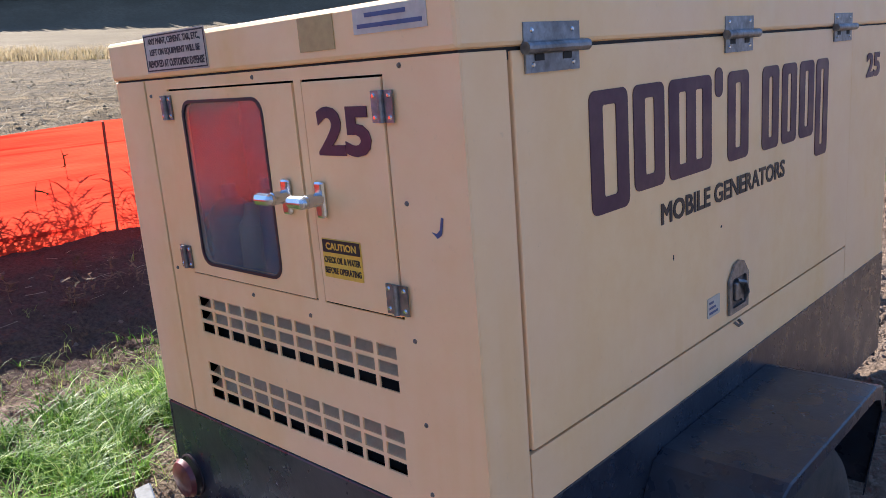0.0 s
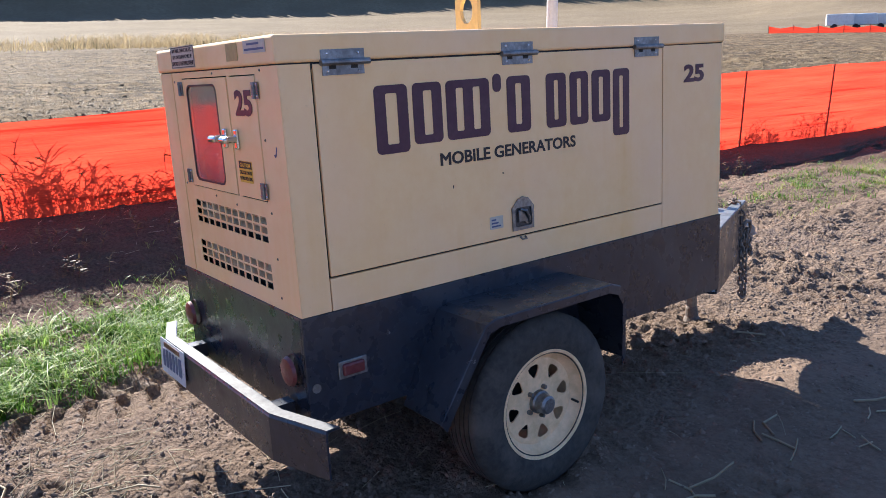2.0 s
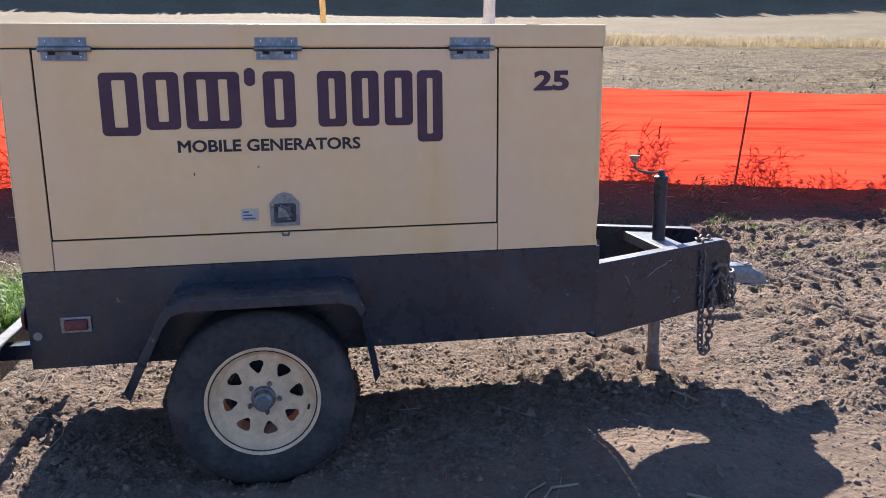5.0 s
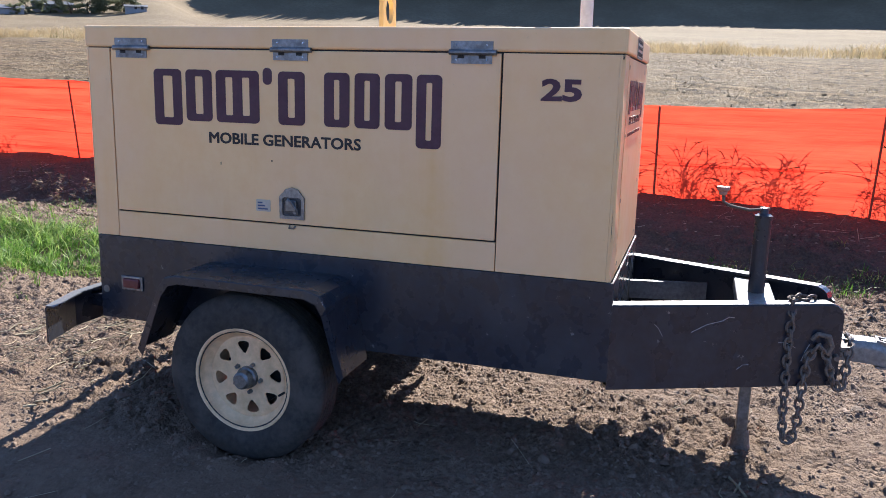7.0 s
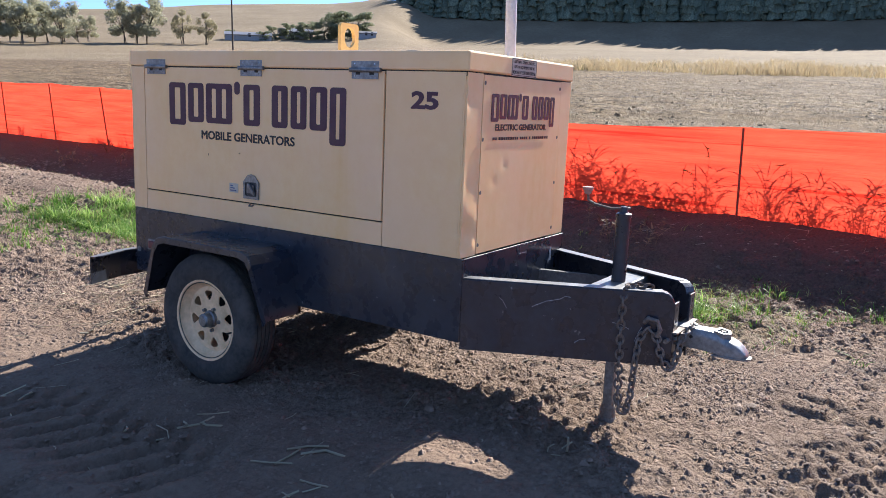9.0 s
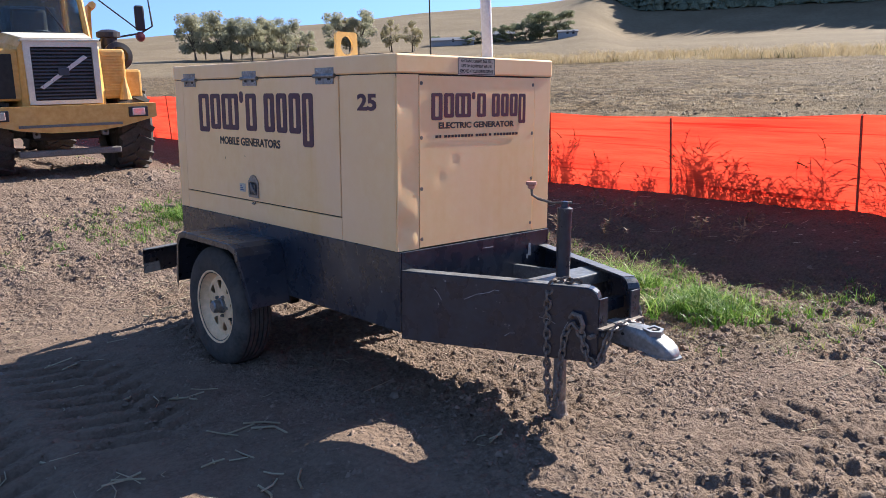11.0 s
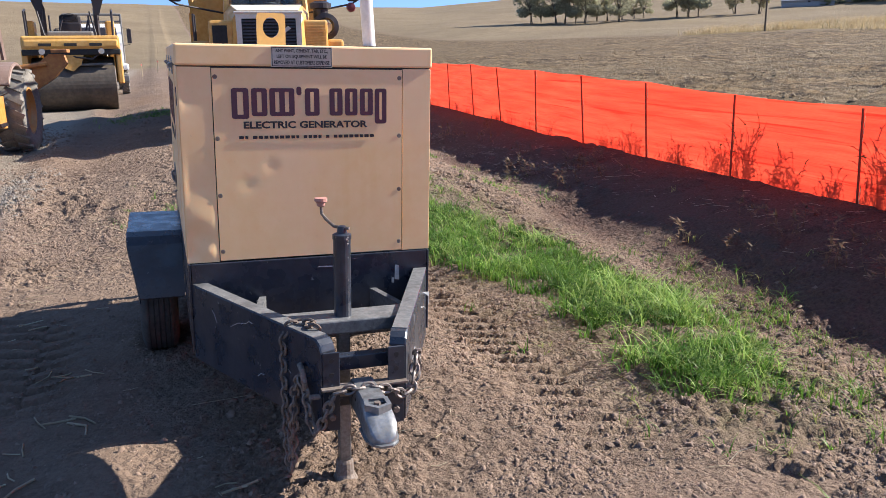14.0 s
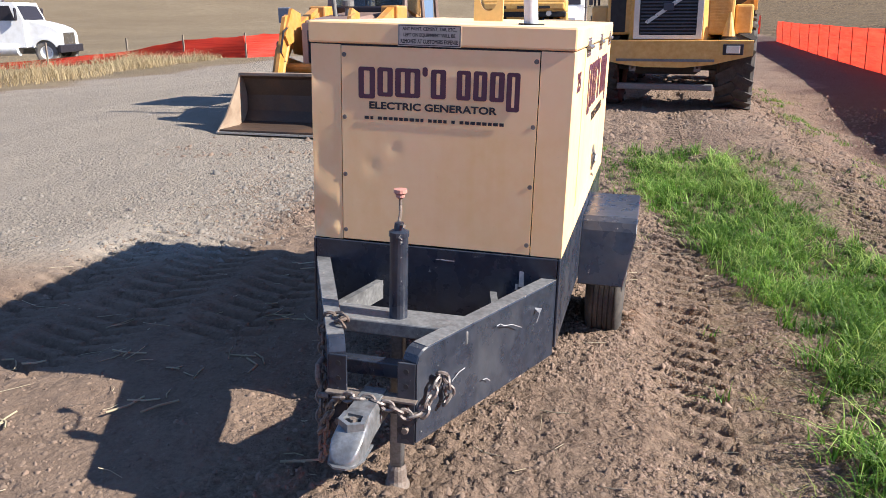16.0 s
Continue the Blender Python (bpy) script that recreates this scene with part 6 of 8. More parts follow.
        big_tyre(T, 0.28 + s * 1.10, -7.35, 0.76, 0.77, 0.31, s, YEL, rubber=DARK_TYRE)
    # dump body: thick sheet with ribs
    bm = bmesh.new()
    side = [(-3.55, 2.05), (-4.5, 1.45), (-7.6, 1.45), (-9.0, 2.0), (-9.0, 2.3), (-4.7, 2.5), (-4.0, 2.85), (-3.35, 2.95)]
    for s in (-1, 1):
        plate(bm, [side], on_x(s * 1.36), (-s * 0.06, 0, 0))
    plate(bm, [[(-1.3, 1.6), (1.3, 1.6), (1.3, 2.45), (0.95, 3.05), (-0.95, 3.05), (-1.3, 2.45)]], lambda u, v: (u, -3.55 + (v - 1.6) * 0.16, v), (0, -0.06, 0))
    box(bm, -1.3, 1.3, -7.7, -4.4, 1.45, 1.52)
    plate(bm, [[(-1.3, 1.48), (1.3, 1.48), (1.3, 2.02), (-1.3, 2.02)]], lambda u, v: (u, -7.6 - (v - 1.48) * 2.6, v), (0, 0, 0.06))
    plate(bm, [[(-1.3, 0), (1.3, 0), (1.3, 1), (-1.3, 1)]], lambda u, v: (u, -3.6 - v * 0.95, 2.1 - 0.62 * v), (0, 0, 0.06))
    body = P("dump_body", bm, YEL, lab="empty yellow tipping body")
    for s in (-1, 1):
        for y in (-4.4, -5.6, -6.8, -8.0):
            P("rib", boxed(*sorted((s * 1.36, s * 1.44)), y - 0.07, y + 0.07, 1.6, 2.3, bevel=0.01), YEL, body)
        P("top_rail", tube(bmesh.new(), [(s * 1.38, -3.3, 2.95), (s * 1.38, -4.0, 2.85), (s * 1.38, -4.7, 2.5), (s * 1.38, -9.0, 2.3)], 0.07, 6), YEL, body)
    P("hitch_block", boxed(-0.4, 0.4, -3.5, -2.75, 0.68, 1.12, bevel=0.04), GREY_DUSTY, T, "grey articulation hitch")
    P("valve_tank", boxed(-0.28, 0.28, -3.45, -2.82, 1.62, 2.02, bevel=0.05), GREY_DUSTY)
    P("exhaust_box", boxed(-0.55, 0.3, -3.4, -2.86, 2.3, 2.85, bevel=0.06), INK)
    for s in (-1, 1):
        P("hoist_cylinder", rod(bmesh.new(), (s * 0.6, -3.2, 1.0), (s * 0.6, -4.3, 1.6), 0.09, seg=12), GREY_DUSTY)
    for ob in list(T.children_recursive):
        if ob.name.split(".")[0] in NOSE and ob.data is not None:
            ob.data.transform(Matrix.Translation((0, 0, 0.06)))
        if ob.name.split(".")[0] in REAR or (ob.parent and ob.parent.name.split(".")[0] == "dump_body"):
            if ob.data is not None:
                ob.data.transform(Matrix.Translation((0.08, 0, 0)))
    return T


def backhoe():
    gx, gy = 2.86, -3.95
    m = pose(gx, gy, floor_at(gx, gy - 2.5) - 0.005, 0, 0, -4.6)
    B = thing("backhoe_loader", "yellow backhoe loader with brown hood and lowered front bucket on gravel", "loader", (0, 0, 0), m)
    P = lambda name, bm, mat, par=B, lab="", sm=False: part(name, bm, mat, par, lab, sm)
    # bucket
    bm = bmesh.new()
    prof = [(0.0, 0.02), (-0.55, 0.02), (-0.72, 0.07), (-0.82, 0.22), (-0.84, 0.48), (-0.76, 0.72), (-0.68, 0.79)]
    inner = [(y + 0.035 if y < -0.3 else y, z + 0.03 if z < 0.3 else z) for y, z in prof]
    a0 = [bm.verts.new((-1.03, y, z)) for y, z in prof]
    a1 = [bm.verts.new((1.03, y, z)) for y, z in prof]
    b0 = [bm.verts.new((-1.03, y, z)) for y, z in inner]
    b1 = [bm.verts.new((1.03, y, z)) for y, z in inner]
    for p, q in ((a0, a1), (b1, b0)):
        for k in range(len(prof) - 1):
            bm.faces.new((p[k], p[k + 1], q[k + 1], q[k]))
    bm.faces.new((a0[-1], b0[-1], b1[-1], a1[-1]))
    bm.faces.new((a0[0], a1[0], b1[0], b0[0]))
    bucket = P("bucket", bm, BUCKET, lab="rusty steel loader bucket with bright cutting edge")
    cheek = [(0.06, 0.0), (-0.55, 0.0), (-0.74, 0.06), (-0.86, 0.22), (-0.88, 0.48), (-0.78, 0.76), (-0.66, 0.81), (-0.58, 0.66), (-0.2, 0.2)]
    for s in (-1, 1):
        P("cheek", plate(bmesh.new(), [cheek], on_x(s * 1.04), (s * 0.025, 0, 0)), surf_dusty(), bucket, "dusty pale bucket side")
    P("cutting_edge", boxed(-1.05, 1.05, -0.12, 0.07, 0.0, 0.022), BRIGHT, bucket)
    P("top_lip", boxed(-1.05, 1.05, -0.74, -0.64, 0.77, 0.82, bevel=0.01), surf_dusty(), bucket)
    # loader arms and rams
    for s in (-1, 1):
        arm = [(-0.9, 0.28), (-1.03, 0.22), (-1.4, 0.98), (-1.55, 1.13), (-2.55, 1.52), (-2.75, 1.70), (-2.55, 1.77), (-1.42, 1.36), (-1.22, 1.12), (-0.98, 0.52)]
        ar = P("loader_arm", plate(bmesh.new(), [arm], on_x(s * 0.62), (s * 0.12, 0, 0)), ORANGE, B, "yellow loader arm")
        P("arm_link", plate(bmesh.new(), [[(-0.85, 0.45), (-0.8, 0.62), (-1.2, 1.62), (-1.35, 1.66), (-1.3, 1.4)]], on_x(s * 0.52), (s * 0.06, 0, 0)), ORANGE, ar)
        P("ram", rod(bmesh.new(), (s * 0.58, -1.0, 0.62), (s * 0.58, -1.35, 1.3), 0.06, seg=12), ORANGE, ar)
        P("lift_ram", rod(bmesh.new(), (s * 0.7, -1.5, 0.95), (s * 0.7, -2.5, 0.72), 0.06, seg=12), ORANGE, ar)
        P("bell_crank", plate(bmesh.new(), [[(-1.2, 1.2), (-1.1, 1.34), (-1.35, 1.74), (-1.62, 1.66), (-1.6, 1.3)]], on_x(s * 0.48), (s * 0.05, 0, 0)), ORANGE, ar)
        P("arm_gusset", plate(bmesh.new(), [[(-1.5, 1.3), (-2.5, 1.68), (-2.55, 1.2), (-2.1, 0.98), (-1.6, 1.05)]], on_x(s * 0.60), (s * 0.03, 0, 0)), ORANGE, ar)
        for y, z in ((-0.98, 0.36), (-1.38, 1.2), (-2.6, 1.66)):
            P("pivot_pin", rod(bmesh.new(), (s * 0.73, y, z), (s * 0.775, y, z), 0.055, seg=12), GREY_DUSTY, ar)
        P("ram_rod", rod(bmesh.new(), (s * 0.58, -0.82, 0.4), (s * 0.58, -1.05, 0.75), 0.03, seg=12), CHROME, ar)
        P("hose", tube(bmesh.new(), [(s * 0.5, -1.3, 1.5), (s * 0.48, -1.05, 1.4), (s * 0.52, -1.0, 1.1), (s * 0.55, -1.2, 0.9)], 0.016, 6), INK, ar)
        P("arm_post", boxed(*sorted((s * 0.5, s * 0.8)), -2.95, -2.5, 0.8, 1.78, bevel=0.03), ORANGE, B)
    P("cross_tube", rod(bmesh.new(), (-0.62, -1.35, 0.85), (0.62, -1.35, 0.85), 0.07, seg=12), ORANGE)
    # hood
    bm = bmesh.new()
    secs = []
    for y, w, zt in ((-1.42, 0.33, 1.50), (-1.47, 0.38, 1.56), (-2.2, 0.42, 1.62), (-2.95, 0.45, 1.68)):
        secs.append([bm.verts.new((a * w, y, z)) for a, z in ((-1, 0.72), (-1, zt - 0.08), (-0.84, zt), (0.84, zt), (1, zt - 0.08), (1, 0.72))])
    for a, b in zip(secs, secs[1:]):
        for k in range(6):
            bm.faces.new((a[k], a[(k + 1) % 6], b[(k + 1) % 6], b[k]))
    bm.faces.new(secs[0])
    bm.faces.new(secs[-1][::-1])
    hood = P("hood", bm, HOOD_BROWN, lab="faded brown engine hood")
    P("grille_surround", plate(bmesh.new(), [rrect(-0.35, 0.35, 0.74, 1.52, 0.03), rrect(-0.26, 0.26, 0.78, 1.42, 0.02)], on_y(-1.43), (0, 0.05, 0)), surface("faded_hood_front", (0.30, 0.225, 0.205), worn=(0.38, 0.30, 0.28), rough=0.55), hood, "faded pinkish grey hood front")
    P("grille", boxed(-0.27, 0.27, -1.44, -1.41, 0.77, 1.43), DARK, hood, "dark radiator grille")
    P("exhaust", tube(bmesh.new(), [(0.16, -2.2, 1.6), (0.2, -2.2, 2.05), (0.34, -2.15, 2.9)], 0.04, 12), GREY_DUSTY, hood)
    P("air_intake", lathe(bmesh.new(), [(1.62, 0.05), (1.76, 0.05), (1.77, 0.1), (1.86, 0.1), (1.88, 0.0)], (-0.02, -2.3, 0), "z", 16), GREY_DUSTY, hood)
    P("mirror", boxed(0.86, 1.08, -2.03, -1.97, 1.52, 1.76, bevel=0.015), MIRROR_GREY, B, "grey-blue square mirror")
    P("mirror_stalk", tube(bmesh.new(), [(0.55, -1.9, 1.25), (0.9, -1.97, 1.38), (0.97, -1.99, 1.56)], 0.015, 6), INK)
    # cab
    cab = thing_part("cab", B, "open-sided cab with dark pillars and blue glass")
    P("cab_base", plate(bmesh.new(), [[(-3.05, 0.75), (-4.5, 0.75), (-4.5, 1.5), (-3.9, 1.72), (-3.05, 1.72)]], on_x(-0.42), (0.84, 0, 0)), HOOD_BROWN, cab)
    for x in (-0.72, 0.72):
        P("pillar", tube(bmesh.new(), [(x, -3.0, 1.1), (x * 0.97, -3.1, 1.75), (x * 0.9, -3.25, 2.72)], 0.045, 6), HOOD_BROWN, cab)
        P("pillar", tube(bmesh.new(), [(x, -3.95, 1.5), (x * 0.92, -3.9, 2.74)], 0.04, 6), HOOD_BROWN, cab)
        P("pillar", tube(bmesh.new(), [(x, -4.7, 1.5), (x * 0.92, -4.6, 2.74)], 0.045, 6), HOOD_BROWN, cab)
        ob = P("side_window", plate(bmesh.new(), [[(-3.2, 1.75), (-3.9, 1.6), (-3.88, 2.66), (-3.3, 2.66)]], on_x(x * 0.95), (0.008, 0, 0)), GLASS_DK, cab)
        ob.visible_shadow = False
        ob = P("door_glass", plate(bmesh.new(), [[(-4.0, 1.55), (-4.6, 1.55), (-4.55, 2.66), (-3.98, 2.66)]], on_x(x * 0.95), (0.008, 0, 0)), SKY_GLASS, cab)
        P("lower_door", boxed(*sorted((x * 0.93, x * 0.99)), -3.85, -3.1, 0.95, 1.6), DARK, cab)
        P("step", boxed(*sorted((x * 0.95, x * 1.3)), -3.5, -3.1, 0.5, 0.55), INK, cab)
        P("flood_lamp", boxed(*sorted((x * 1.0, x * 1.16)), -3.2, -3.1, 2.5, 2.62, bevel=0.02), INK, cab)
    ob = P("windshield", plate(bmesh.new(), [[(-0.66, 1.78), (0.66, 1.78), (0.6, 2.66), (-0.6, 2.66)]], lambda u, v: (u, -3.12 - (v - 1.78) * 0.14, v), (0, 0.008, 0)), GLASS_DK, cab, "dark tinted windshield")
    ob.visible_shadow = False
    P("dash", boxed(-0.6, 0.6, -3.2, -3.0, 1.6, 1.78, bevel=0.03), INK, cab)
    P("cab_roof", boxed(-0.78, 0.78, -4.8, -3.1, 2.72, 2.86, bevel=0.04), HOOD_BROWN, cab)
    sw = lathe(bmesh.new(), [(0, 0.18), (0.012, 0.19), (0.024, 0.18), (0.012, 0.17), (0, 0.18)], (0, 0, 0), "z", 22)
    bmesh.ops.transform(sw, matrix=pose(0.05, -3.42, 1.95, 35, 0, 0), verts=sw.verts)
    P("steering_wheel", sw, INK, cab)
    P("steering_column", rod(bmesh.new(), (0.05, -3.25, 1.6), (0.05, -3.42, 1.95), 0.03, seg=8), INK, cab)
    P("seat", boxed(-0.25, 0.25, -4.2, -4.0, 1.5, 2.25, bevel=0.06), DARK, cab)
    P("mirror", boxed(0.85, 1.0, -3.15, -3.1, 2.35, 2.62, bevel=0.02), INK, cab)
    # chassis, fenders, wheels
    P("chassis", boxed(-0.42, 0.42, -5.0, -1.6, 0.52, 0.86, bevel=0.03), ORANGE)
    P("front_axle", boxed(-0.8, 0.8, -2.1, -1.9, 0.36, 0.5, bevel=0.03), ORANGE)
    P("frame_side", plate(bmesh.new(), [[(-2.5, 0.55), (-3.6, 0.45), (-3.6, 0.95), (-2.5, 0.95)]], on_x(-0.9), (0.4, 0, 0)), ORANGE)
    P("frame_side", plate(bmesh.new(), [[(-2.5, 0.55), (-3.6, 0.45), (-3.6, 0.95), (-2.5, 0.95)]], on_x(0.5), (0.4, 0, 0)), ORANGE)
    for s in (-1, 1):
        big_tyre(B, s * 0.86, -2.0, 0.41, 0.42, 0.15, s, ORANGE)
        big_tyre(B, s * 0.92, -4.35, 0.67, 0.68, 0.23, s, ORANGE)
        # arched wing over the inner half of the rear tyre, with a wall towards the cab
        arc = [(-4.35 + 0.75 * math.cos(radians(a)), 0.67 + 0.75 * math.sin(radians(a))) for a in range(35, 151, 11)]
        arc2 = [(-4.35 + 0.79 * math.cos(radians(a)), 0.67 + 0.79 * math.sin(radians(a))) for a in range(145, 34, -11)]
        wing = P("rear_fender", plate(bmesh.new(), [arc + arc2], on_x(s * 0.62), (s * 0.34, 0, 0)), HOOD_BROWN, B, "faded brown arched rear wing")
        P("fender_wall", plate(bmesh.new(), [arc + [(-5.0, 1.0), (-3.5, 0.75)]], on_x(s * 0.60), (s * 0.02, 0, 0)), HOOD_BROWN, wing)
        P("fender_lip", tube(bmesh.new(), [(s * 0.96, y, z) for y, z in arc], 0.022, 6), HOOD_BROWN, wing)
    # folded digging boom behind
    P("boom", plate(bmesh.new(), [[(-5.1, 0.7), (-5.4, 0.7), (-5.5, 2.3), (-5.2, 3.0), (-5.05, 2.9), (-5.2, 2.2)]], on_x(-0.14), (0.28, 0, 0)), ORANGE, B, "folded rear digging boom")
    P("dipper", plate(bmesh.new(), [[(-5.3, 2.9), (-5.5, 3.0), (-6.1, 1.4), (-5.9, 1.3)]], on_x(-0.12), (0.24, 0, 0)), ORANGE)
    # stabiliser legs folded up and out beside the boom
    for s in (-1, 1):
        leg = P("stabiliser", plate(bmesh.new(), [[(s * u, z) for u, z in ((0.9, 1.02), (1.08, 0.98), (1.38, 1.16), (1.62, 1.42), (1.58, 1.58), (1.34, 1.58), (1.06, 1.36))]], on_y(-5.06), (0, -0.16, 0)), RUSTY, B, "rusty folded stabiliser leg")
        P("stabiliser_foot", boxed(*sorted((s * 1.40, s * 1.66)), -5.26, -4.96, 1.60, 1.66, bevel=0.01), RUSTY, leg)
        P("stabiliser_ram", rod(bmesh.new(), (s * 0.7, -5.0, 1.34), (s * 1.3, -5.0, 1.42), 0.04, seg=10), RUSTY, leg)
    P("rear_frame", boxed(-0.95, 0.95, -5.2, -4.9, 0.55, 0.85, bevel=0.03), ORANGE)
    return B


_dusty = []


def surf_dusty():
    if not _dusty:
        _dusty.append(surface("pale_dusty_steel", (0.24, 0.17, 0.12), worn=(0.33, 0.25, 0.18), stain=(0.13, 0.075, 0.045), rough=0.7))
    return _dusty[0]


def roller():
    gx, gy = 1.52, -17.9
    m = pose(gx, gy, floor_at(gx, gy - 1) - 0.01, 0, 0, 4)
    R = thing("road_roller", "yellow vibratory road roller with a smooth steel drum and canopy", "roller", (0, 0, 0), m)
    P = lambda name, bm, mat, par=R, lab="", sm=False: part(name, bm, mat, par, lab, sm)
    P("drum", lathe(bmesh.new(), [(-1.05, 0.0), (-1.05, 0.61), (-1.07, 0.63), (-1.07, 0.73), (-1.05, 0.75), (1.05, 0.75), (1.07, 0.73), (1.07, 0.63), (1.05, 0.61), (1.05, 0.0)], (0, -0.86, 0.75), "x", 48), DRUM_STEEL, R, "dusty steel roller drum")
    P("front_frame", boxed(-1.25, 1.25, -0.4, -0.1, 1.56, 1.72, bevel=0.03), DARK, R, "dark drum frame")
    P("scraper_bar", boxed(-1.0, 1.0, -0.24, -0.2, 1.27, 1.33, bevel=0.01), GREY_DUSTY)
    for s in (-1, 1):
        P("frame_arm", boxed(*sorted((s * 1.12, s * 1.28)), -2.1, -0.3, 0.75, 1.70, bevel=0.04), YEL)
        P("headlight", rod(bmesh.new(), (s * 0.75, -0.12, 1.66), (s * 0.75, -0.04, 1.66), 0.08, seg=16), LAMP)
    P("deck", boxed(-1.25, 1.25, -2.7, -0.1, 1.70, 2.08, bevel=0.06), YEL, R, "yellow front deck")
    P("deck_front", boxed(-1.2, 1.2, -0.35, -0.05, 1.76, 1.98, bevel=0.05), YEL)
    for x in (-0.62, 0.02, 0.66):
        P("deck_notch", boxed(x - 0.16, x + 0.16, -0.054, -0.044, 1.80, 1.88), DARK)
    P("hose", tube(bmesh.new(), [(-0.7, -0.2, 1.6), (-0.5, -0.1, 1.45), (-0.1, -0.12, 1.5), (0.2, -0.2, 1.62)], 0.025, 6), INK)
    P("yoke_plate", plate(bmesh.new(), [[(-0.3, 1.6), (0.35, 1.6), (0.22, 1.2), (0.02, 1.12), (-0.2, 1.3)]], on_y(-0.12), (0, -0.05, 0)), YEL)
    P("engine_house", boxed(-0.95, 0.95, -5.2, -3.3, 1.0, 2.0, bevel=0.1), YEL)
    P("platform", boxed(-0.9, 0.9, -3.4, -2.1, 1.1, 1.3), INK)
    P("seat", boxed(-0.3, 0.3, -3.1, -2.7, 1.3, 2.75, bevel=0.08), INK)
    P("console", boxed(-0.3, 0.3, -2.35, -2.15, 1.3, 2.5, bevel=0.04), INK)
    sw = lathe(bmesh.new(), [(0, 0.19), (0.012, 0.2), (0.024, 0.19), (0.012, 0.18), (0, 0.19)], (0, 0, 0), "z", 20)
    bmesh.ops.transform(sw, matrix=pose(0, -2.45, 2.65, 30, 0, 0), verts=sw.verts)
    P("steering_wheel", sw, INK)
    for s in (-1, 1):
        for y in (-2.0, -3.4):
            P("canopy_post", tube(bmesh.new(), [(s * 0.74, y, 1.3), (s * 0.74, y, 2.95), (s * 0.92, y, 3.5)], 0.07, 6), INK)
        P("canopy_bracket", plate(bmesh.new(), [[(s * 0.70, 2.7), (s * 0.82, 2.7), (s * 1.08, 3.46), (s * 0.60, 3.46)]], on_y(-1.92), (0, 0.03, 0)), INK)
        P("handrail", tube(bmesh.new(), [(s * 1.12, -1.0, 2.05), (s * 1.14, -1.05, 2.75), (s * 1.16, -2.0, 2.85), (s * 1.16, -2.1, 2.05)], 0.03, 8), INK)
        for k, lean in enumerate((-0.16, 0.0, 0.13)):
            P("lever", tube(bmesh.new(), [(s * (0.35 + 0.17 * k), -1.5, 2.05), (s * (0.35 + 0.17 * k) + lean, -1.55, 2.55 + 0.12 * k)], 0.028, 6), INK)
        P("side_locker", boxed(*sorted((s * 0.98, s * 1.22)), -3.6, -2.2, 1.1, 2.55, bevel=0.04), YEL)
    P("water_tank", boxed(-0.6, 0.6, -1.5, -0.7, 2.05, 2.22, bevel=0.05), GREY_DUSTY)
    P("canopy", plate(bmesh.new(), [[(-1.2, 3.46), (-1.0, 3.72), (1.0, 3.72), (1.2, 3.46), (1.1, 3.42), (-1.1, 3.42)]], on_y(-1.7), (0, -2.0, 0)), INK, R, "dark roll-over canopy")
    for s in (-1, 1):
        big_tyre(R, s * 0.85, -4.3, 0.75, 0.76, 0.26, s, YEL)
    return R


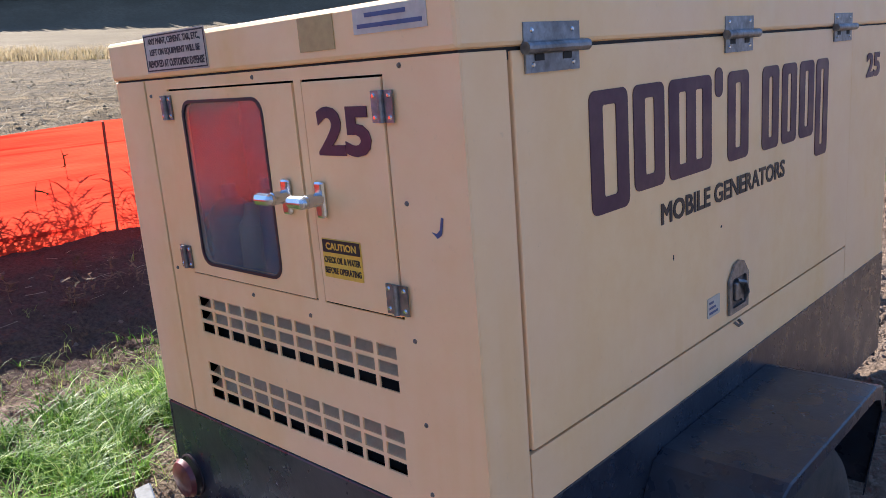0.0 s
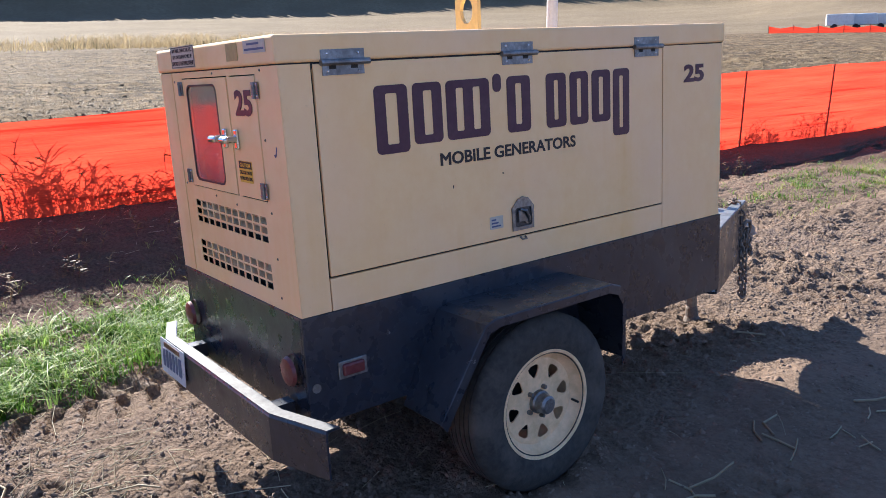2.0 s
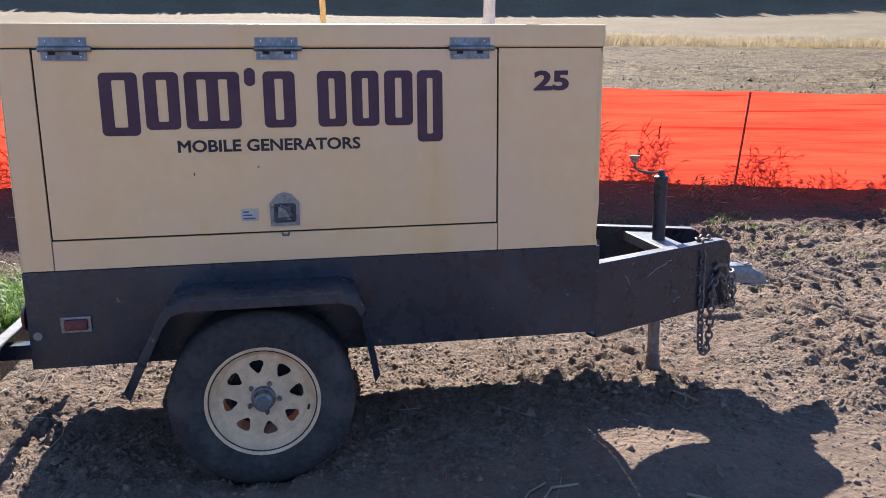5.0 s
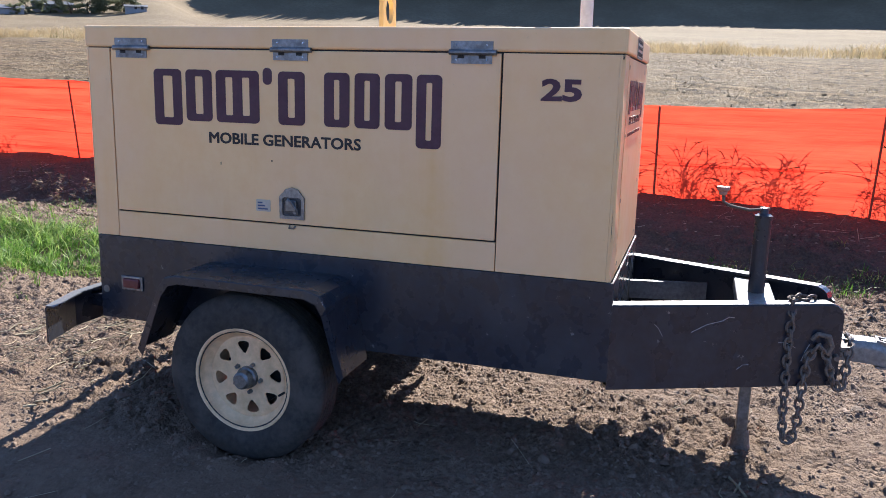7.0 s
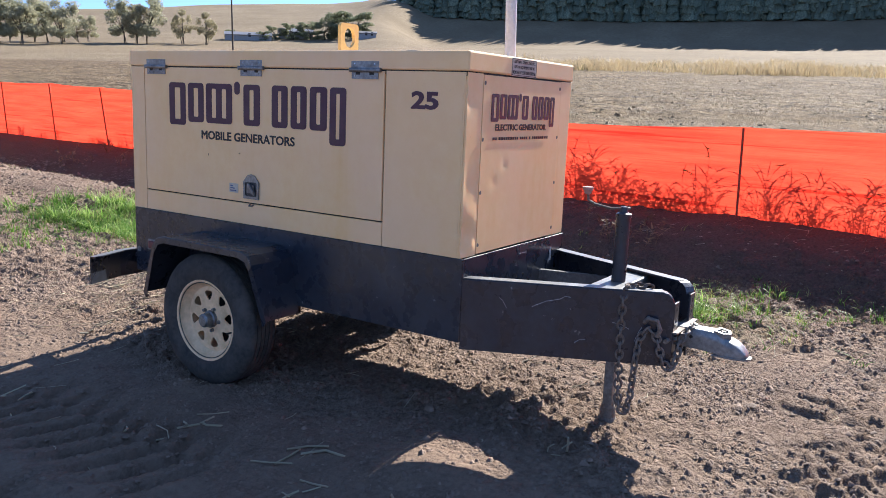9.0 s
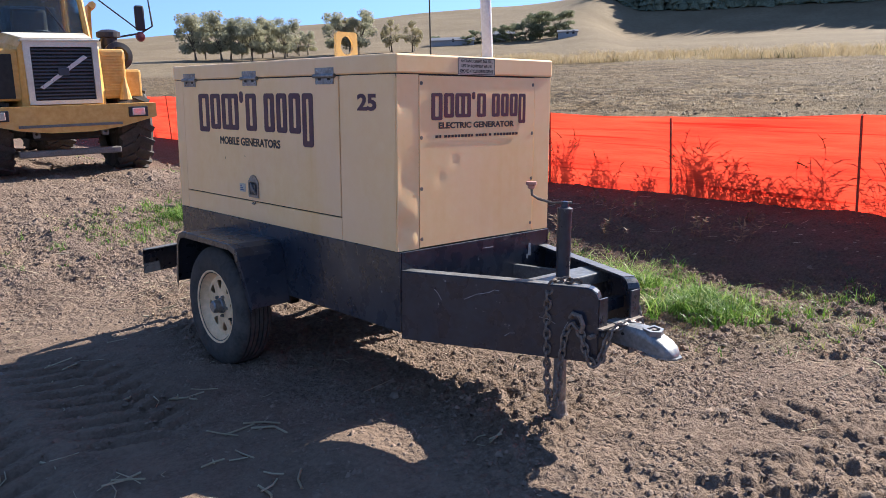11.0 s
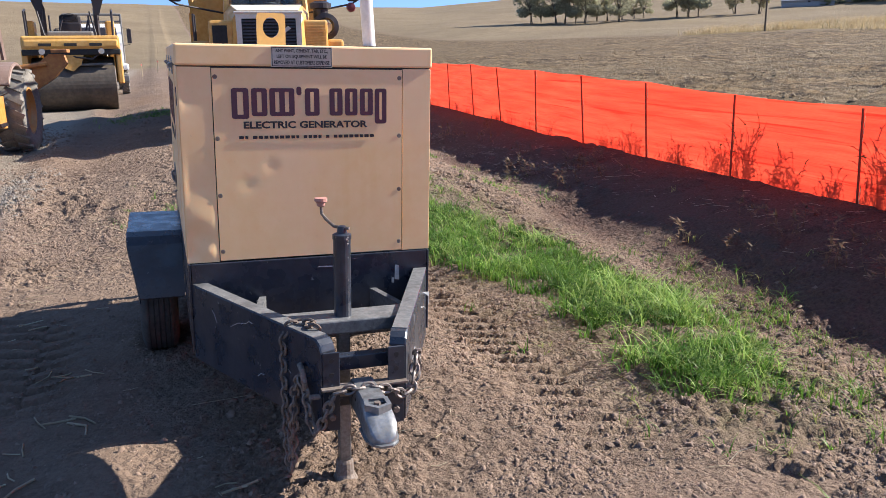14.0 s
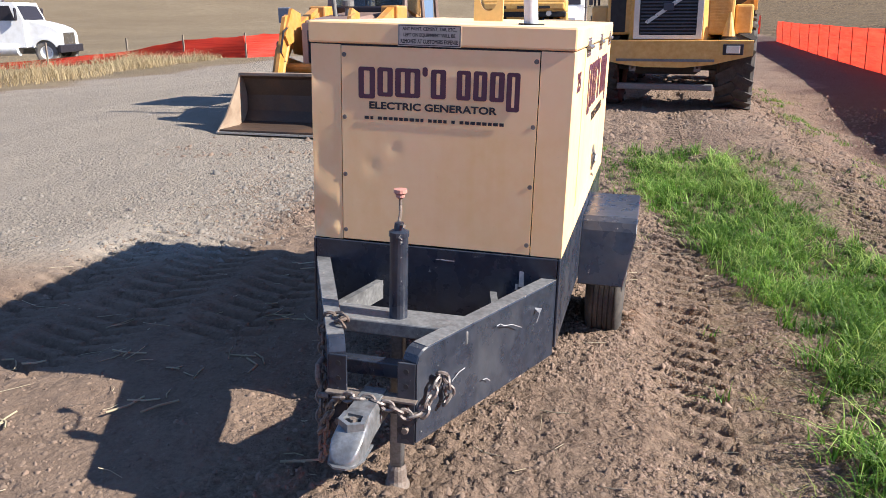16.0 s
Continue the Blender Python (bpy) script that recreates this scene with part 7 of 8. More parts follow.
def tanker():
    gx, gy = 26.6, -29.9
    m = pose(gx, gy, floor_at(gx, gy) - 0.01, 0, 0, 104) @ Matrix.Scale(1.08, 4)
    W = thing("tank_truck", "white water tank truck parked beyond the road fence", "truck", (0, 0, 0), m)
    P = lambda name, bm, mat, par=W, lab="", sm=False: part(name, bm, mat, par, lab, sm)
    # local +y is the truck's front
    P("hood", plate(bmesh.new(), [[(0.0, 0.75), (0.02, 1.20), (-0.05, 1.42), (-0.22, 1.58), (-0.55, 1.72), (-1.0, 1.84), (-1.5, 1.95), (-1.5, 0.75)]], on_x(-0.95), (1.9, 0, 0)), WHITE, W, "white sloping hood")
    P("bumper", boxed(-1.2, 1.2, -0.05, 0.12, 0.5, 0.85, bevel=0.03), INK)
    P("grille", boxed(-0.6, 0.6, 0.0, 0.03, 0.85, 1.4), CHROME)
    cab = P("cab", plate(bmesh.new(), [[(-1.5, 0.75), (-1.5, 1.95), (-1.85, 2.75), (-3.2, 2.8), (-3.25, 0.75)]], on_x(-1.1), (2.2, 0, 0)), WHITE, W, "white day cab")
    for s in (-1, 1):
        P("side_window", plate(bmesh.new(), [[(-1.85, 1.95), (-2.05, 2.6), (-2.7, 2.6), (-2.7, 1.95)]], on_x(s * 1.1), (s * 0.012, 0, 0)), INK, cab)
        P("mirror", boxed(*sorted((s * 1.2, s * 1.35)), -1.75, -1.68, 1.95, 2.5, bevel=0.02), INK, cab)
        P("fender", plate(bmesh.new(), [[(-0.6 + 0.62 * math.cos(radians(a)), 0.55 + 0.62 * math.sin(radians(a))) for a in range(20, 170, 15)] + [(-0.6 + 0.54 * math.cos(radians(a)), 0.55 + 0.54 * math.sin(radians(a))) for a in range(160, 19, -15)]], on_x(s * 0.85), (s * 0.35, 0, 0)), WHITE)
        P("stack", rod(bmesh.new(), (s * 1.0, -3.4, 0.9), (s * 1.0, -3.4, 3.4), 0.08, seg=14), CHROME)
        P("fuel_tank", rod(bmesh.new(), (s * 0.95, -1.9, 0.68), (s * 0.95, -3.3, 0.68), 0.3, seg=20), WHITE)
        for y in (-0.6, -6.6, -7.9):
            big_tyre(W, s * 0.98, y, 0.52, 0.53, 0.16, s, WHITE)
    P("windshield", plate(bmesh.new(), [[(-0.95, 1.98), (0.95, 1.98), (0.9, 2.6), (-0.9, 2.6)]], lambda u, v: (u, -1.49 - (v - 1.95) * 0.44, v), (0, 0.012, 0)), INK, cab)
    P("chassis", boxed(-0.45, 0.45, -9.5, -0.3, 0.7, 0.95), INK)
    P("tank", lathe(bmesh.new(), [(-3.7, 0.0), (-3.72, 0.6), (-3.85, 0.95), (-4.0, 1.05), (-9.2, 1.05), (-9.35, 0.95), (-9.45, 0.6), (-9.47, 0.0)], (0, 0, 1.95), "y", 36), WHITE, W, "rounded white water tank", sm=True)
    for y in (-4.6, -6.5, -8.4):
        P("tank_cradle", boxed(-0.7, 0.7, y - 0.08, y + 0.08, 0.93, 1.3), INK)
    P("tool_box", boxed(-1.2, 1.2, -4.6, -3.75, 0.45, 0.9, bevel=0.03), WHITE)
    return W


def service_truck():
    gx, gy = 1.55, -27.5
    m = pose(gx, gy, floor_at(gx, gy - 1) - 0.01, 0, 0, 3)
    S = thing("service_truck", "old white flatbed service truck parked behind the road roller", "truck", (0, 0, 0), m)
    P = lambda name, bm, mat, par=S, lab="": part(name, bm, mat, par, lab)
    P("bumper", boxed(-1.15, 1.15, -0.15, 0.0, 0.5, 0.75, bevel=0.03), GREY_DUSTY)
    hood = P("hood", plate(bmesh.new(), [[(0.0, 0.8), (0.0, 1.5), (-0.3, 1.75), (-1.3, 1.95), (-1.3, 0.8)]], on_x(-0.75), (1.5, 0, 0)), WHITE, S, "rounded white hood")
    P("grille", boxed(-0.5, 0.5, -0.01, 0.03, 0.9, 1.42), GREY_DUSTY, hood)
    cab = P("cab", plate(bmesh.new(), [[(-1.3, 0.8), (-1.3, 2.0), (-1.65, 2.75), (-2.9, 2.8), (-2.95, 0.8)]], on_x(-1.05), (2.1, 0, 0)), WHITE, S, "white cab")
    P("windshield", plate(bmesh.new(), [[(-0.92, 2.03), (0.92, 2.03), (0.85, 2.62), (-0.85, 2.62)]], lambda u, v: (u, -1.29 - (v - 2.0) * 0.465, v), (0, 0.012, 0)), INK, cab)
    for s in (-1, 1):
        P("fender", boxed(*sorted((s * 0.78, s * 1.18)), -1.25, -0.25, 0.95, 1.2, bevel=0.06), WHITE)
        P("headlight", rod(bmesh.new(), (s * 0.9, -0.26, 1.05), (s * 0.9, -0.2, 1.05), 0.1, seg=16), LAMP)
        P("mirror", boxed(*sorted((s * 1.25, s * 1.42)), -1.5, -1.44, 2.0, 2.55, bevel=0.02), INK)
        P("mirror_arm", tube(bmesh.new(), [(s * 1.05, -1.45, 2.6), (s * 1.34, -1.47, 2.58), (s * 1.34, -1.47, 1.95), (s * 1.05, -1.45, 1.9)], 0.014, 6), INK)
        P("rack_post", rod(bmesh.new(), (s * 1.1, -3.15, 0.9), (s * 1.1, -3.15, 3.2), 0.05, seg=10), GREY_DUSTY)
        big_tyre(S, s * 1.0, -0.75, 0.5, 0.51, 0.14, s, WHITE)
        big_tyre(S, s * 1.0, -5.6, 0.5, 0.51, 0.2, s, WHITE)
    P("rack_bar", rod(bmesh.new(), (-1.1, -3.15, 3.18), (1.1, -3.15, 3.18), 0.05, seg=10), GREY_DUSTY)
    P("rack_bar", rod(bmesh.new(), (-1.1, -3.15, 2.9), (1.1, -3.15, 2.9), 0.04, seg=10), GREY_DUSTY)
    P("bed", boxed(-1.2, 1.2, -6.8, -3.1, 0.95, 1.15, bevel=0.02), BUCKET)
    P("tool_box", boxed(-1.15, 1.15, -3.9, -3.3, 1.15, 1.75, bevel=0.03), ORANGE)
    P("chassis", boxed(-0.4, 0.4, -6.8, -0.2, 0.6, 0.9), INK)
    return S


def survey_stakes():
    wood = surface("weathered_lath", (0.42, 0.33, 0.22), rough=0.8)
    tape = surface("pink_flagging", (0.7, 0.2, 0.16), rough=0.6)
    rs = random.Random(31)
    for k, x in enumerate((-6.8, -5.2, -3.9, -2.8, -1.6, -0.7, 0.3)):
        y = -52 - 3.0 * (k % 3)
        z = floor_at(x, y)
        S = thing("survey_stake", "thin wooden survey stake with pink tape in the dirt", "stake", (0, 0, 0), pose(x, y, z, rs.uniform(-4, 4), rs.uniform(-4, 4), rs.uniform(0, 90)), group="row of survey stakes")
        part("lath", boxed(-0.03, 0.03, -0.012, 0.012, -0.1, 0.9, bevel=0.003), wood, S)
        part("tape", boxed(-0.04, 0.04, -0.02, 0.02, 0.74, 0.84, bevel=0.004), tape, S, "pink plastic flagging")


hauler()
backhoe()
roller()
tanker()
service_truck()
survey_stakes()


# second orange mesh along the far side of the road, sagging
def far_fence():
    line = [(13.0, -25.9, 0.96), (13.9, -24.4, 0.92), (16.5, -24.0, 0.8), (19.1, -23.9, 0.5), (22.5, -23.2, 0.34), (27, -22.5, 0.3)]
    F = thing("road_fence", "sagging orange plastic mesh fence on wooden stakes beyond the road", "fence", (13.9, -24.4, floor_at(13.9, -24.4)))
    pts = []
    for (x0, y0, h0), (x1, y1, h1) in zip(line, line[1:]):
        n = max(2, int(math.hypot(x1 - x0, y1 - y0) / 1.4))
        pts += [(x0 + (x1 - x0) * k / n, y0 + (y1 - y0) * k / n, h0 + (h1 - h0) * k / n) for k in range(n)]
    pts.append(line[-1])
    wood = surface("grey_stake_wood", (0.2, 0.16, 0.12), rough=0.8)
    for n, (a, b) in enumerate(zip(pts, pts[1:])):
        bm = bmesh.new()
        rows = []
        for i in range(7):
            u = i / 6
            x, y, h = (a[k] + (b[k] - a[k]) * u for k in range(3))
            z = float(ground_z(x, y, False))
            rows.append([bm.verts.new((x + 0.04 * math.sin(3 * v + 2.1 * (n + u)), y + 0.09 * math.sin(5 * v + 1.7 * (n + u)), z - 0.02 + v * h * (1 - 0.04 * math.sin(math.pi * u) + 0.03 * math.sin(1.9 * (n + u))))) for v in (0, 0.25, 0.5, 0.75, 1)])
        for r, s in zip(rows, rows[1:]):
            for j in range(4):
                bm.faces.new((r[j], s[j], s[j + 1], r[j + 1]))
        part("mesh_panel", bm, FENCE_MAT, F, smooth=True)
        if n % 2 == 0:
            z = floor_at(a[0], a[1])
            part("stake", boxed(a[0] - 0.03, a[0] + 0.03, a[1] - 0.03, a[1] + 0.03, z - 0.1, z + 1.0), wood, F)


far_fence()


def end_fence():
    """The stretch that turns across behind the dump truck and sinks to the ground at its end."""
    pts = [(-11.2, -67.0, 1.5), (-9.9, -67.4, 1.5), (-8.7, -67.8, 1.5), (-7.7, -68.2, 1.4), (-6.9, -68.6, 0.8), (-6.2, -69.0, 0.3)]
    F = thing("cross_fence", "slack orange plastic mesh fence end sinking to the dirt", "fence", (pts[0][0], pts[0][1], floor_at(*pts[0][:2])))
    for n, (a, b) in enumerate(zip(pts, pts[1:])):
        bm = bmesh.new()
        rows = []
        for i in range(7):
            u = i / 6
            x, y, h = (a[k] + (b[k] - a[k]) * u for k in range(3))
            z = float(ground_z(x, y, False))
            rows.append([bm.verts.new((x, y + 0.09 * math.sin(5 * v + 1.7 * (n + u)), z - 0.02 + v * h * (1 - 0.08 * math.sin(math.pi * u)))) for v in (0, 0.25, 0.5, 0.75, 1)])
        for r, q in zip(rows, rows[1:]):
            for j in range(4):
                bm.faces.new((r[j], q[j], q[j + 1], r[j + 1]))
        part("mesh_panel", bm, FENCE_MAT, F, smooth=True)
        z = floor_at(a[0], a[1])
        part("stake", rod(bmesh.new(), (a[0], a[1], z - 0.1), (a[0] + 0.05, a[1], z + a[2] + 0.06), 0.015, seg=6), POST, F)


end_fence()

# ---- plants, clods, straw ----
GRASS = leaf("green_grass", (0.052, 0.125, 0.020), (0.235, 0.415, 0.068), 0.45, 0.4)
GRASS_LIGHT = leaf("light_grass", (0.29, 0.455, 0.10), (0.48, 0.59, 0.20), 0.45, 0.4)
GRASS_PALE = leaf("pale_grass", (0.22, 0.27, 0.07), (0.42, 0.42, 0.17), 0.45)
STRAW = leaf("dry_straw", (0.40, 0.33, 0.22), (0.58, 0.51, 0.37), 0.2)
DRY = leaf("dry_grass", (0.40, 0.30, 0.165), (0.60, 0.475, 0.29), 0.4)
WEED = leaf("dark_weed", (0.06, 0.07, 0.025), (0.13, 0.12, 0.05), 0.2)
BROWN_WEED = leaf("dead_weed", (0.13, 0.085, 0.05), (0.26, 0.17, 0.1), 0.2)
CLOD = surface("dirt_clod", (0.145, 0.101, 0.075), worn=(0.2, 0.142, 0.104), stain=(0.09, 0.061, 0.045), rough=0.95, grain=40, patch=8, bump=0.006, bump_scale=60)
CRUMB = surface("soil_crumb", (0.15, 0.102, 0.075), worn=(0.27, 0.188, 0.14), stain=(0.085, 0.056, 0.041), rough=0.95, grain=25, patch=6)
FIELD_CLOD = surface("field_clod", (0.15, 0.105, 0.058), worn=(0.27, 0.195, 0.11), stain=(0.09, 0.062, 0.034), rough=0.95, grain=12, patch=3)
STONE = surface("road_stone", (0.155, 0.134, 0.112), worn=(0.23, 0.202, 0.172), stain=(0.10, 0.085, 0.07), rough=0.9, grain=10, patch=20)
OLIVE = leaf("olive_scrub", (0.13, 0.12, 0.06), (0.30, 0.25, 0.13), 0.35)
BARK = surface("bark", (0.10, 0.08, 0.06), rough=0.9, spread=0.3)


def spread_points(n, seed, x0, x1, y0, y1, keep):
    rs = np.random.RandomState(seed)
    x, y = rs.uniform(x0, x1, n), rs.uniform(y0, y1, n)
    k = rs.uniform(0, 1, n) < keep(x, y)
    return x[k], y[k]


def strip_mask(x, y):
    inner = np.interp(y, (-2.6, -1.3, -0.5, 0.3, 1.2, 2.4, 3.5), (-1.95, -2.05, -2.35, -2.6, -2.82, -2.95, -3.0)) + 0.14 * fractal(y, 0 * y, 1.1, 51, 3)
    outer = np.interp(y, (-2.6, -0.75, 0.4, 1.3, 2.0, 2.9, 3.5), (-3.05, -3.5, -3.95, -4.12, -4.15, -4.02, -3.6)) + 0.2 * fractal(y, 0 * y, 1.0, 52, 3)
    m = step(x, outer - 0.12, outer + 0.15) * (1 - step(x, inner - 0.15, inner + 0.08))
    m = m * step(y, -3.4, -2.4) * (1 - step(y, 3.6, 4.0))
    return m * (0.12 + 0.88 * step(fractal(x, y, 0.42, 53, 3), -0.5, 0.05))


def tufts(n, seed, area, keep, per, height, material, name, label, width=0.008, lean=1.0):
    """Grass growing in tufts: blades fan out from each root and arch over."""
    rs = np.random.RandomState(seed)
    x, y = spread_points(n, seed + 1, *area, keep)
    k = rs.randint(per // 2, per + 1, len(x))
    tall = np.repeat(rs.uniform(0.55, 1.15, len(x)) * (0.75 + 0.5 * step(fractal(x, y, 0.5, seed, 2), -0.4, 0.5)), k)
    bx, by = np.repeat(x, k) + rs.normal(0, 0.022, k.sum()), np.repeat(y, k) + rs.normal(0, 0.022, k.sum())
    return blades(bx, by, height * tall, lean, width, material, name, label, "grass", seed + 2, droop=1.1)


STRIP = (-5.0, -1.6, -3.6, 4.8)
tufts(11500, 1, STRIP, strip_mask, 13, 0.175, GRASS, "grass", "bright green grass strip on the dirt", 0.0105, 1.0)
tufts(3600, 21, STRIP, lambda a, b: strip_mask(a, b) * 0.9, 8, 0.22, GRASS_LIGHT, "light_grass", "light yellow-green blades among the grass", 0.01, 1.3)
tufts(1500, 31, STRIP, lambda a, b: np.clip(strip_mask(a + 0.12, b) + strip_mask(a - 0.12, b), 0, 1) * 0.7, 7, 0.17, GRASS_PALE, "pale_grass", "yellowing grass blades at the strip's edges", 0.006, 1.5)


def patch_mask(x, y):
    a = np.exp(-(((x + 2.3) / 1.0) ** 2 + ((y + 1.9) / 0.75) ** 2) * 1.0)
    b = np.exp(-(((x + 2.9) / 0.55) ** 2 + ((y - 9.0) / 1.6) ** 2) * 1.2)
    c = 0.5 * np.exp(-(((x + 4.65) / 0.32) ** 2)) * step(y, -15, -11) * (1 - step(y, 5, 7)) * (fractal(x, y, 0.7, 61, 2) > 0.0)
    d = 0.5 * np.exp(-(((x + 0.4) / 0.8) ** 2 + ((y + 13.5) / 1.2) ** 2))
    e = 0.10 * step(-x, 2.0, 2.5) * (fractal(x, y, 0.5, 62, 2) > 0.42) * (np.abs(y - 1) < 6) * (x < -2)
    f = 0.3 * np.exp(-(((x + 3.7) / 0.6) ** 2 + ((y - 3.9) / 0.5) ** 2))
    return np.clip(a + b + c + d + e + f, 0, 1) * (0.2 + 0.8 * step(fractal(x, y, 0.4, 63, 3), -0.3, 0.2))


tufts(26000, 5, (-6.0, 1.2, -15, 11), patch_mask, 8, 0.13, GRASS_PALE, "grass_tufts", "sparse pale green grass tufts on the dirt", 0.007, 1.2)
tufts(34000, 41, (-6.0, 1.2, -15, 11), patch_mask, 9, 0.13, GRASS, "green_tufts", "green grass tufts on the dirt", 0.008, 1.1)
# bright seedlings and tufts by the fence on the field side
x, y = spread_points(26000, 7, -14, -4, -22, 14, lambda a, b: np.clip(1 - (fence_x(b) - a) / 3.5, 0, 1) * (a < fence_x(b) - 0.4) * (fractal(a, b, 1.1, 64, 2) > 0.05))
blades(x, y, 0.12, 0.8, 0.012, GRASS, "field_weeds", "low green weeds at the edge of the ploughed field", "weeds", 8)


def weeds_along(n, seed, y0, y1, off0, off1, name, mat, label, hmax, clumpy):
    """Branching weed stalks in clumps: bent stems with small leaves up their length."""
    rs = np.random.RandomState(seed)
    V, F = [], []

    def card(p, d, w, l):
        side = np.cross(d, [0.3, 0.2, 1.0])
        side = side / (np.linalg.norm(side) + 1e-9) * w / 2
        k = len(V)
        V.extend([p - side, p + side, p + d * l + side * 0.3, p + d * l - side * 0.3])
        F.append((k, k + 1, k + 2, k + 3))

    for _ in range(n):
        yc = rs.uniform(y0, y1)
        if fractal(np.array([yc]), np.array([0.0]), 1.6, seed, 2)[0] < clumpy:
            continue
        xc = float(fence_x(yc)) + rs.uniform(off0, off1)
        zc = float(ground_z(xc, yc, False))
        for _ in range(rs.randint(3, 8)):
            p = np.array([xc + rs.normal(0, 0.09), yc + rs.normal(0, 0.13), zc - 0.02])
            h = hmax * rs.uniform(0.35, 1.0)
            d = np.array([rs.normal(0, 0.22), rs.normal(0, 0.3), 1.0])
            steps = 7
            for k in range(steps):
                d = d / np.linalg.norm(d)
                l = h / steps
                card(p, d, 0.009 * (1 - 0.6 * k / steps), l * 1.05)
                p = p + d * l
                d = d + np.array([rs.normal(0, 0.12), rs.normal(0, 0.16), 0.02 - 0.07 * k * rs.uniform(0.3, 1.2)])
                if k > 1:
                    for _ in range(rs.randint(1, 4)):
                        ld = np.array([rs.normal(0, 0.6), rs.normal(0, 1), rs.uniform(-0.4, 0.8)])
                        card(p, ld / np.linalg.norm(ld), rs.uniform(0.012, 0.026), rs.uniform(0.03, 0.075))
    return stuff_mesh(name, V, F, mat, label, "weeds")


def arching_weeds(clumps, seed, name, mat, label):
    """Clumps (y, reach along the fence, height, stems): arching stems that end in drooping seed heads, thin leaves on the way."""
    rs = np.random.RandomState(seed)
    V, F = [], []

    def card(p, q, w0, w1, s):
        k = len(V)
        V.extend([p - s * w0, p + s * w0, q + s * w1, q - s * w1])
        F.append((k, k + 1, k + 2, k + 3))

    for yc, reach, hmax, stems in clumps:
        for _ in range(stems):
            y = yc + rs.normal(0, reach * 0.5)
            x = float(fence_x(y)) - rs.uniform(0.07, 0.3)
            p = np.array([x, y, float(ground_z(x, y, False)) - 0.03])
            h = hmax * rs.uniform(0.45, 1.0) * math.exp(-(((y - yc) / (reach * 1.1)) ** 2) * 0.5)
            way = rs.choice((-1, 1)) * rs.uniform(0.2, 1.0)
            d = np.array([rs.normal(0, 0.08), rs.normal(0, 0.12), 1.0])
            n = 9
            for k in range(n):
                d = d / np.linalg.norm(d)
                q = p + d * h * 1.15 / n
                s = np.array([0.25 * rs.normal(), 1.0, -d[1]])
                s = s / np.linalg.norm(s)
                w = 0.0024 if k < n - 2 else 0.0055
                card(p, q, w, w * (0.9 if k < n - 1 else 0.2), s)
                p = q
                d = d + np.array([rs.normal(0, 0.04), way * 0.05 * k * 0.6 + rs.normal(0, 0.05), -0.045 * k])
                for _ in range(rs.randint(0, 3) if 0 < k < n - 1 else 0):
                    ld = np.array([rs.normal(0, 0.4), rs.choice((-1, 1)) * rs.uniform(0.4, 1), rs.uniform(-0.5, 0.8)])
                    ld = ld / np.linalg.norm(ld) * rs.uniform(0.025, 0.06)
                    card(p, p + ld, 0.006, 0.002, np.array([0.0, -ld[2], ld[1]]) / (np.linalg.norm(ld) + 1e-9))
    return stuff_mesh(name, V, F, mat, label, "weeds")


rs = np.random.RandomState(70)
clumps = [(1.25, 0.3, 0.86, 90), (1.7, 0.5, 0.66, 90), (2.3, 0.45, 0.5, 70), (0.6, 0.3, 0.4, 30), (2.75, 0.25, 0.8, 40), (3.45, 0.22, 0.85, 45), (3.95, 0.22, 0.7, 40), (4.45, 0.25, 0.85, 45), (5.6, 0.4, 0.95, 60), (6.3, 0.4, 0.8, 50), (7.6, 0.3, 0.7, 40), (-0.85, 0.25, 0.82, 50), (-0.2, 0.4, 0.5, 50), (-1.3, 0.4, 0.5, 50), (-2.3, 0.5, 0.45, 50), (-3.5, 0.45, 0.5, 60), (9.4, 0.45, 0.5, 50), (11.3, 0.5, 0.5, 60), (12.9, 0.7, 0.55, 70)]
clumps += [(rs.uniform(-20, 16), rs.uniform(0.15, 0.5), rs.uniform(0.2, 0.5), rs.randint(8, 26)) for _ in range(46)]
arching_weeds(clumps, 71, "fence_weeds", WEED, "dark arching weeds with seed heads against the far face of the fence")
weeds_along(60, 76, -9, 9, 0.5, 2.0, "berm_weeds", BROWN_WEED, "dead brown weeds lying on the shaded berm", 0.3, 0.0)


def sticks(name, pts, lengths, material, label, seed, thick=0.0035, tilt=0.25, wide=1.0):
    """Straw and stalks lying about: thin three-sided bars."""
    rs = np.random.RandomState(seed)
    V, F = [], []
    for (px, py), l in zip(pts, lengths):
        a, t = rs.uniform(0, math.pi), rs.normal(0, tilt)
        z = float(ground_z(px, py)) + 0.006
        d = np.array([math.cos(a) * math.cos(t), math.sin(a) * math.cos(t), abs(math.sin(t))])
        s = np.array([-math.sin(a), math.cos(a), 0])
        bend = rs.normal(0, 0.1) * l
        r = thick * rs.uniform(0.5, 1.3)
        k = len(V)
        for f in (0.0, 0.5, 1.0):
            c = np.array([px, py, z]) + d * (l * f) + s * (bend * 4 * f * (1 - f))
            V += [c + s * r * wide, c - s * r * wide, c + np.array([0, 0, 1.6 * r])]
        for q in (0, 3):
            for w in range(3):
                F.append((k + q + w, k + q + (w + 1) % 3, k + q + 3 + (w + 1) % 3, k + q + 3 + w))
    return stuff_mesh(name, V, F, material, label, "straw")


rs = np.random.RandomState(81)
n = 330
px = np.concatenate([rs.uniform(-3.2, 2.4, n), rs.normal(-1.4, 0.45, 300), rs.uniform(-6.6, -5.4, 260)])
py = np.concatenate([rs.uniform(-2.5, 6.6, n), rs.normal(0.1, 0.4, 300), rs.uniform(-6, 8, 260)])
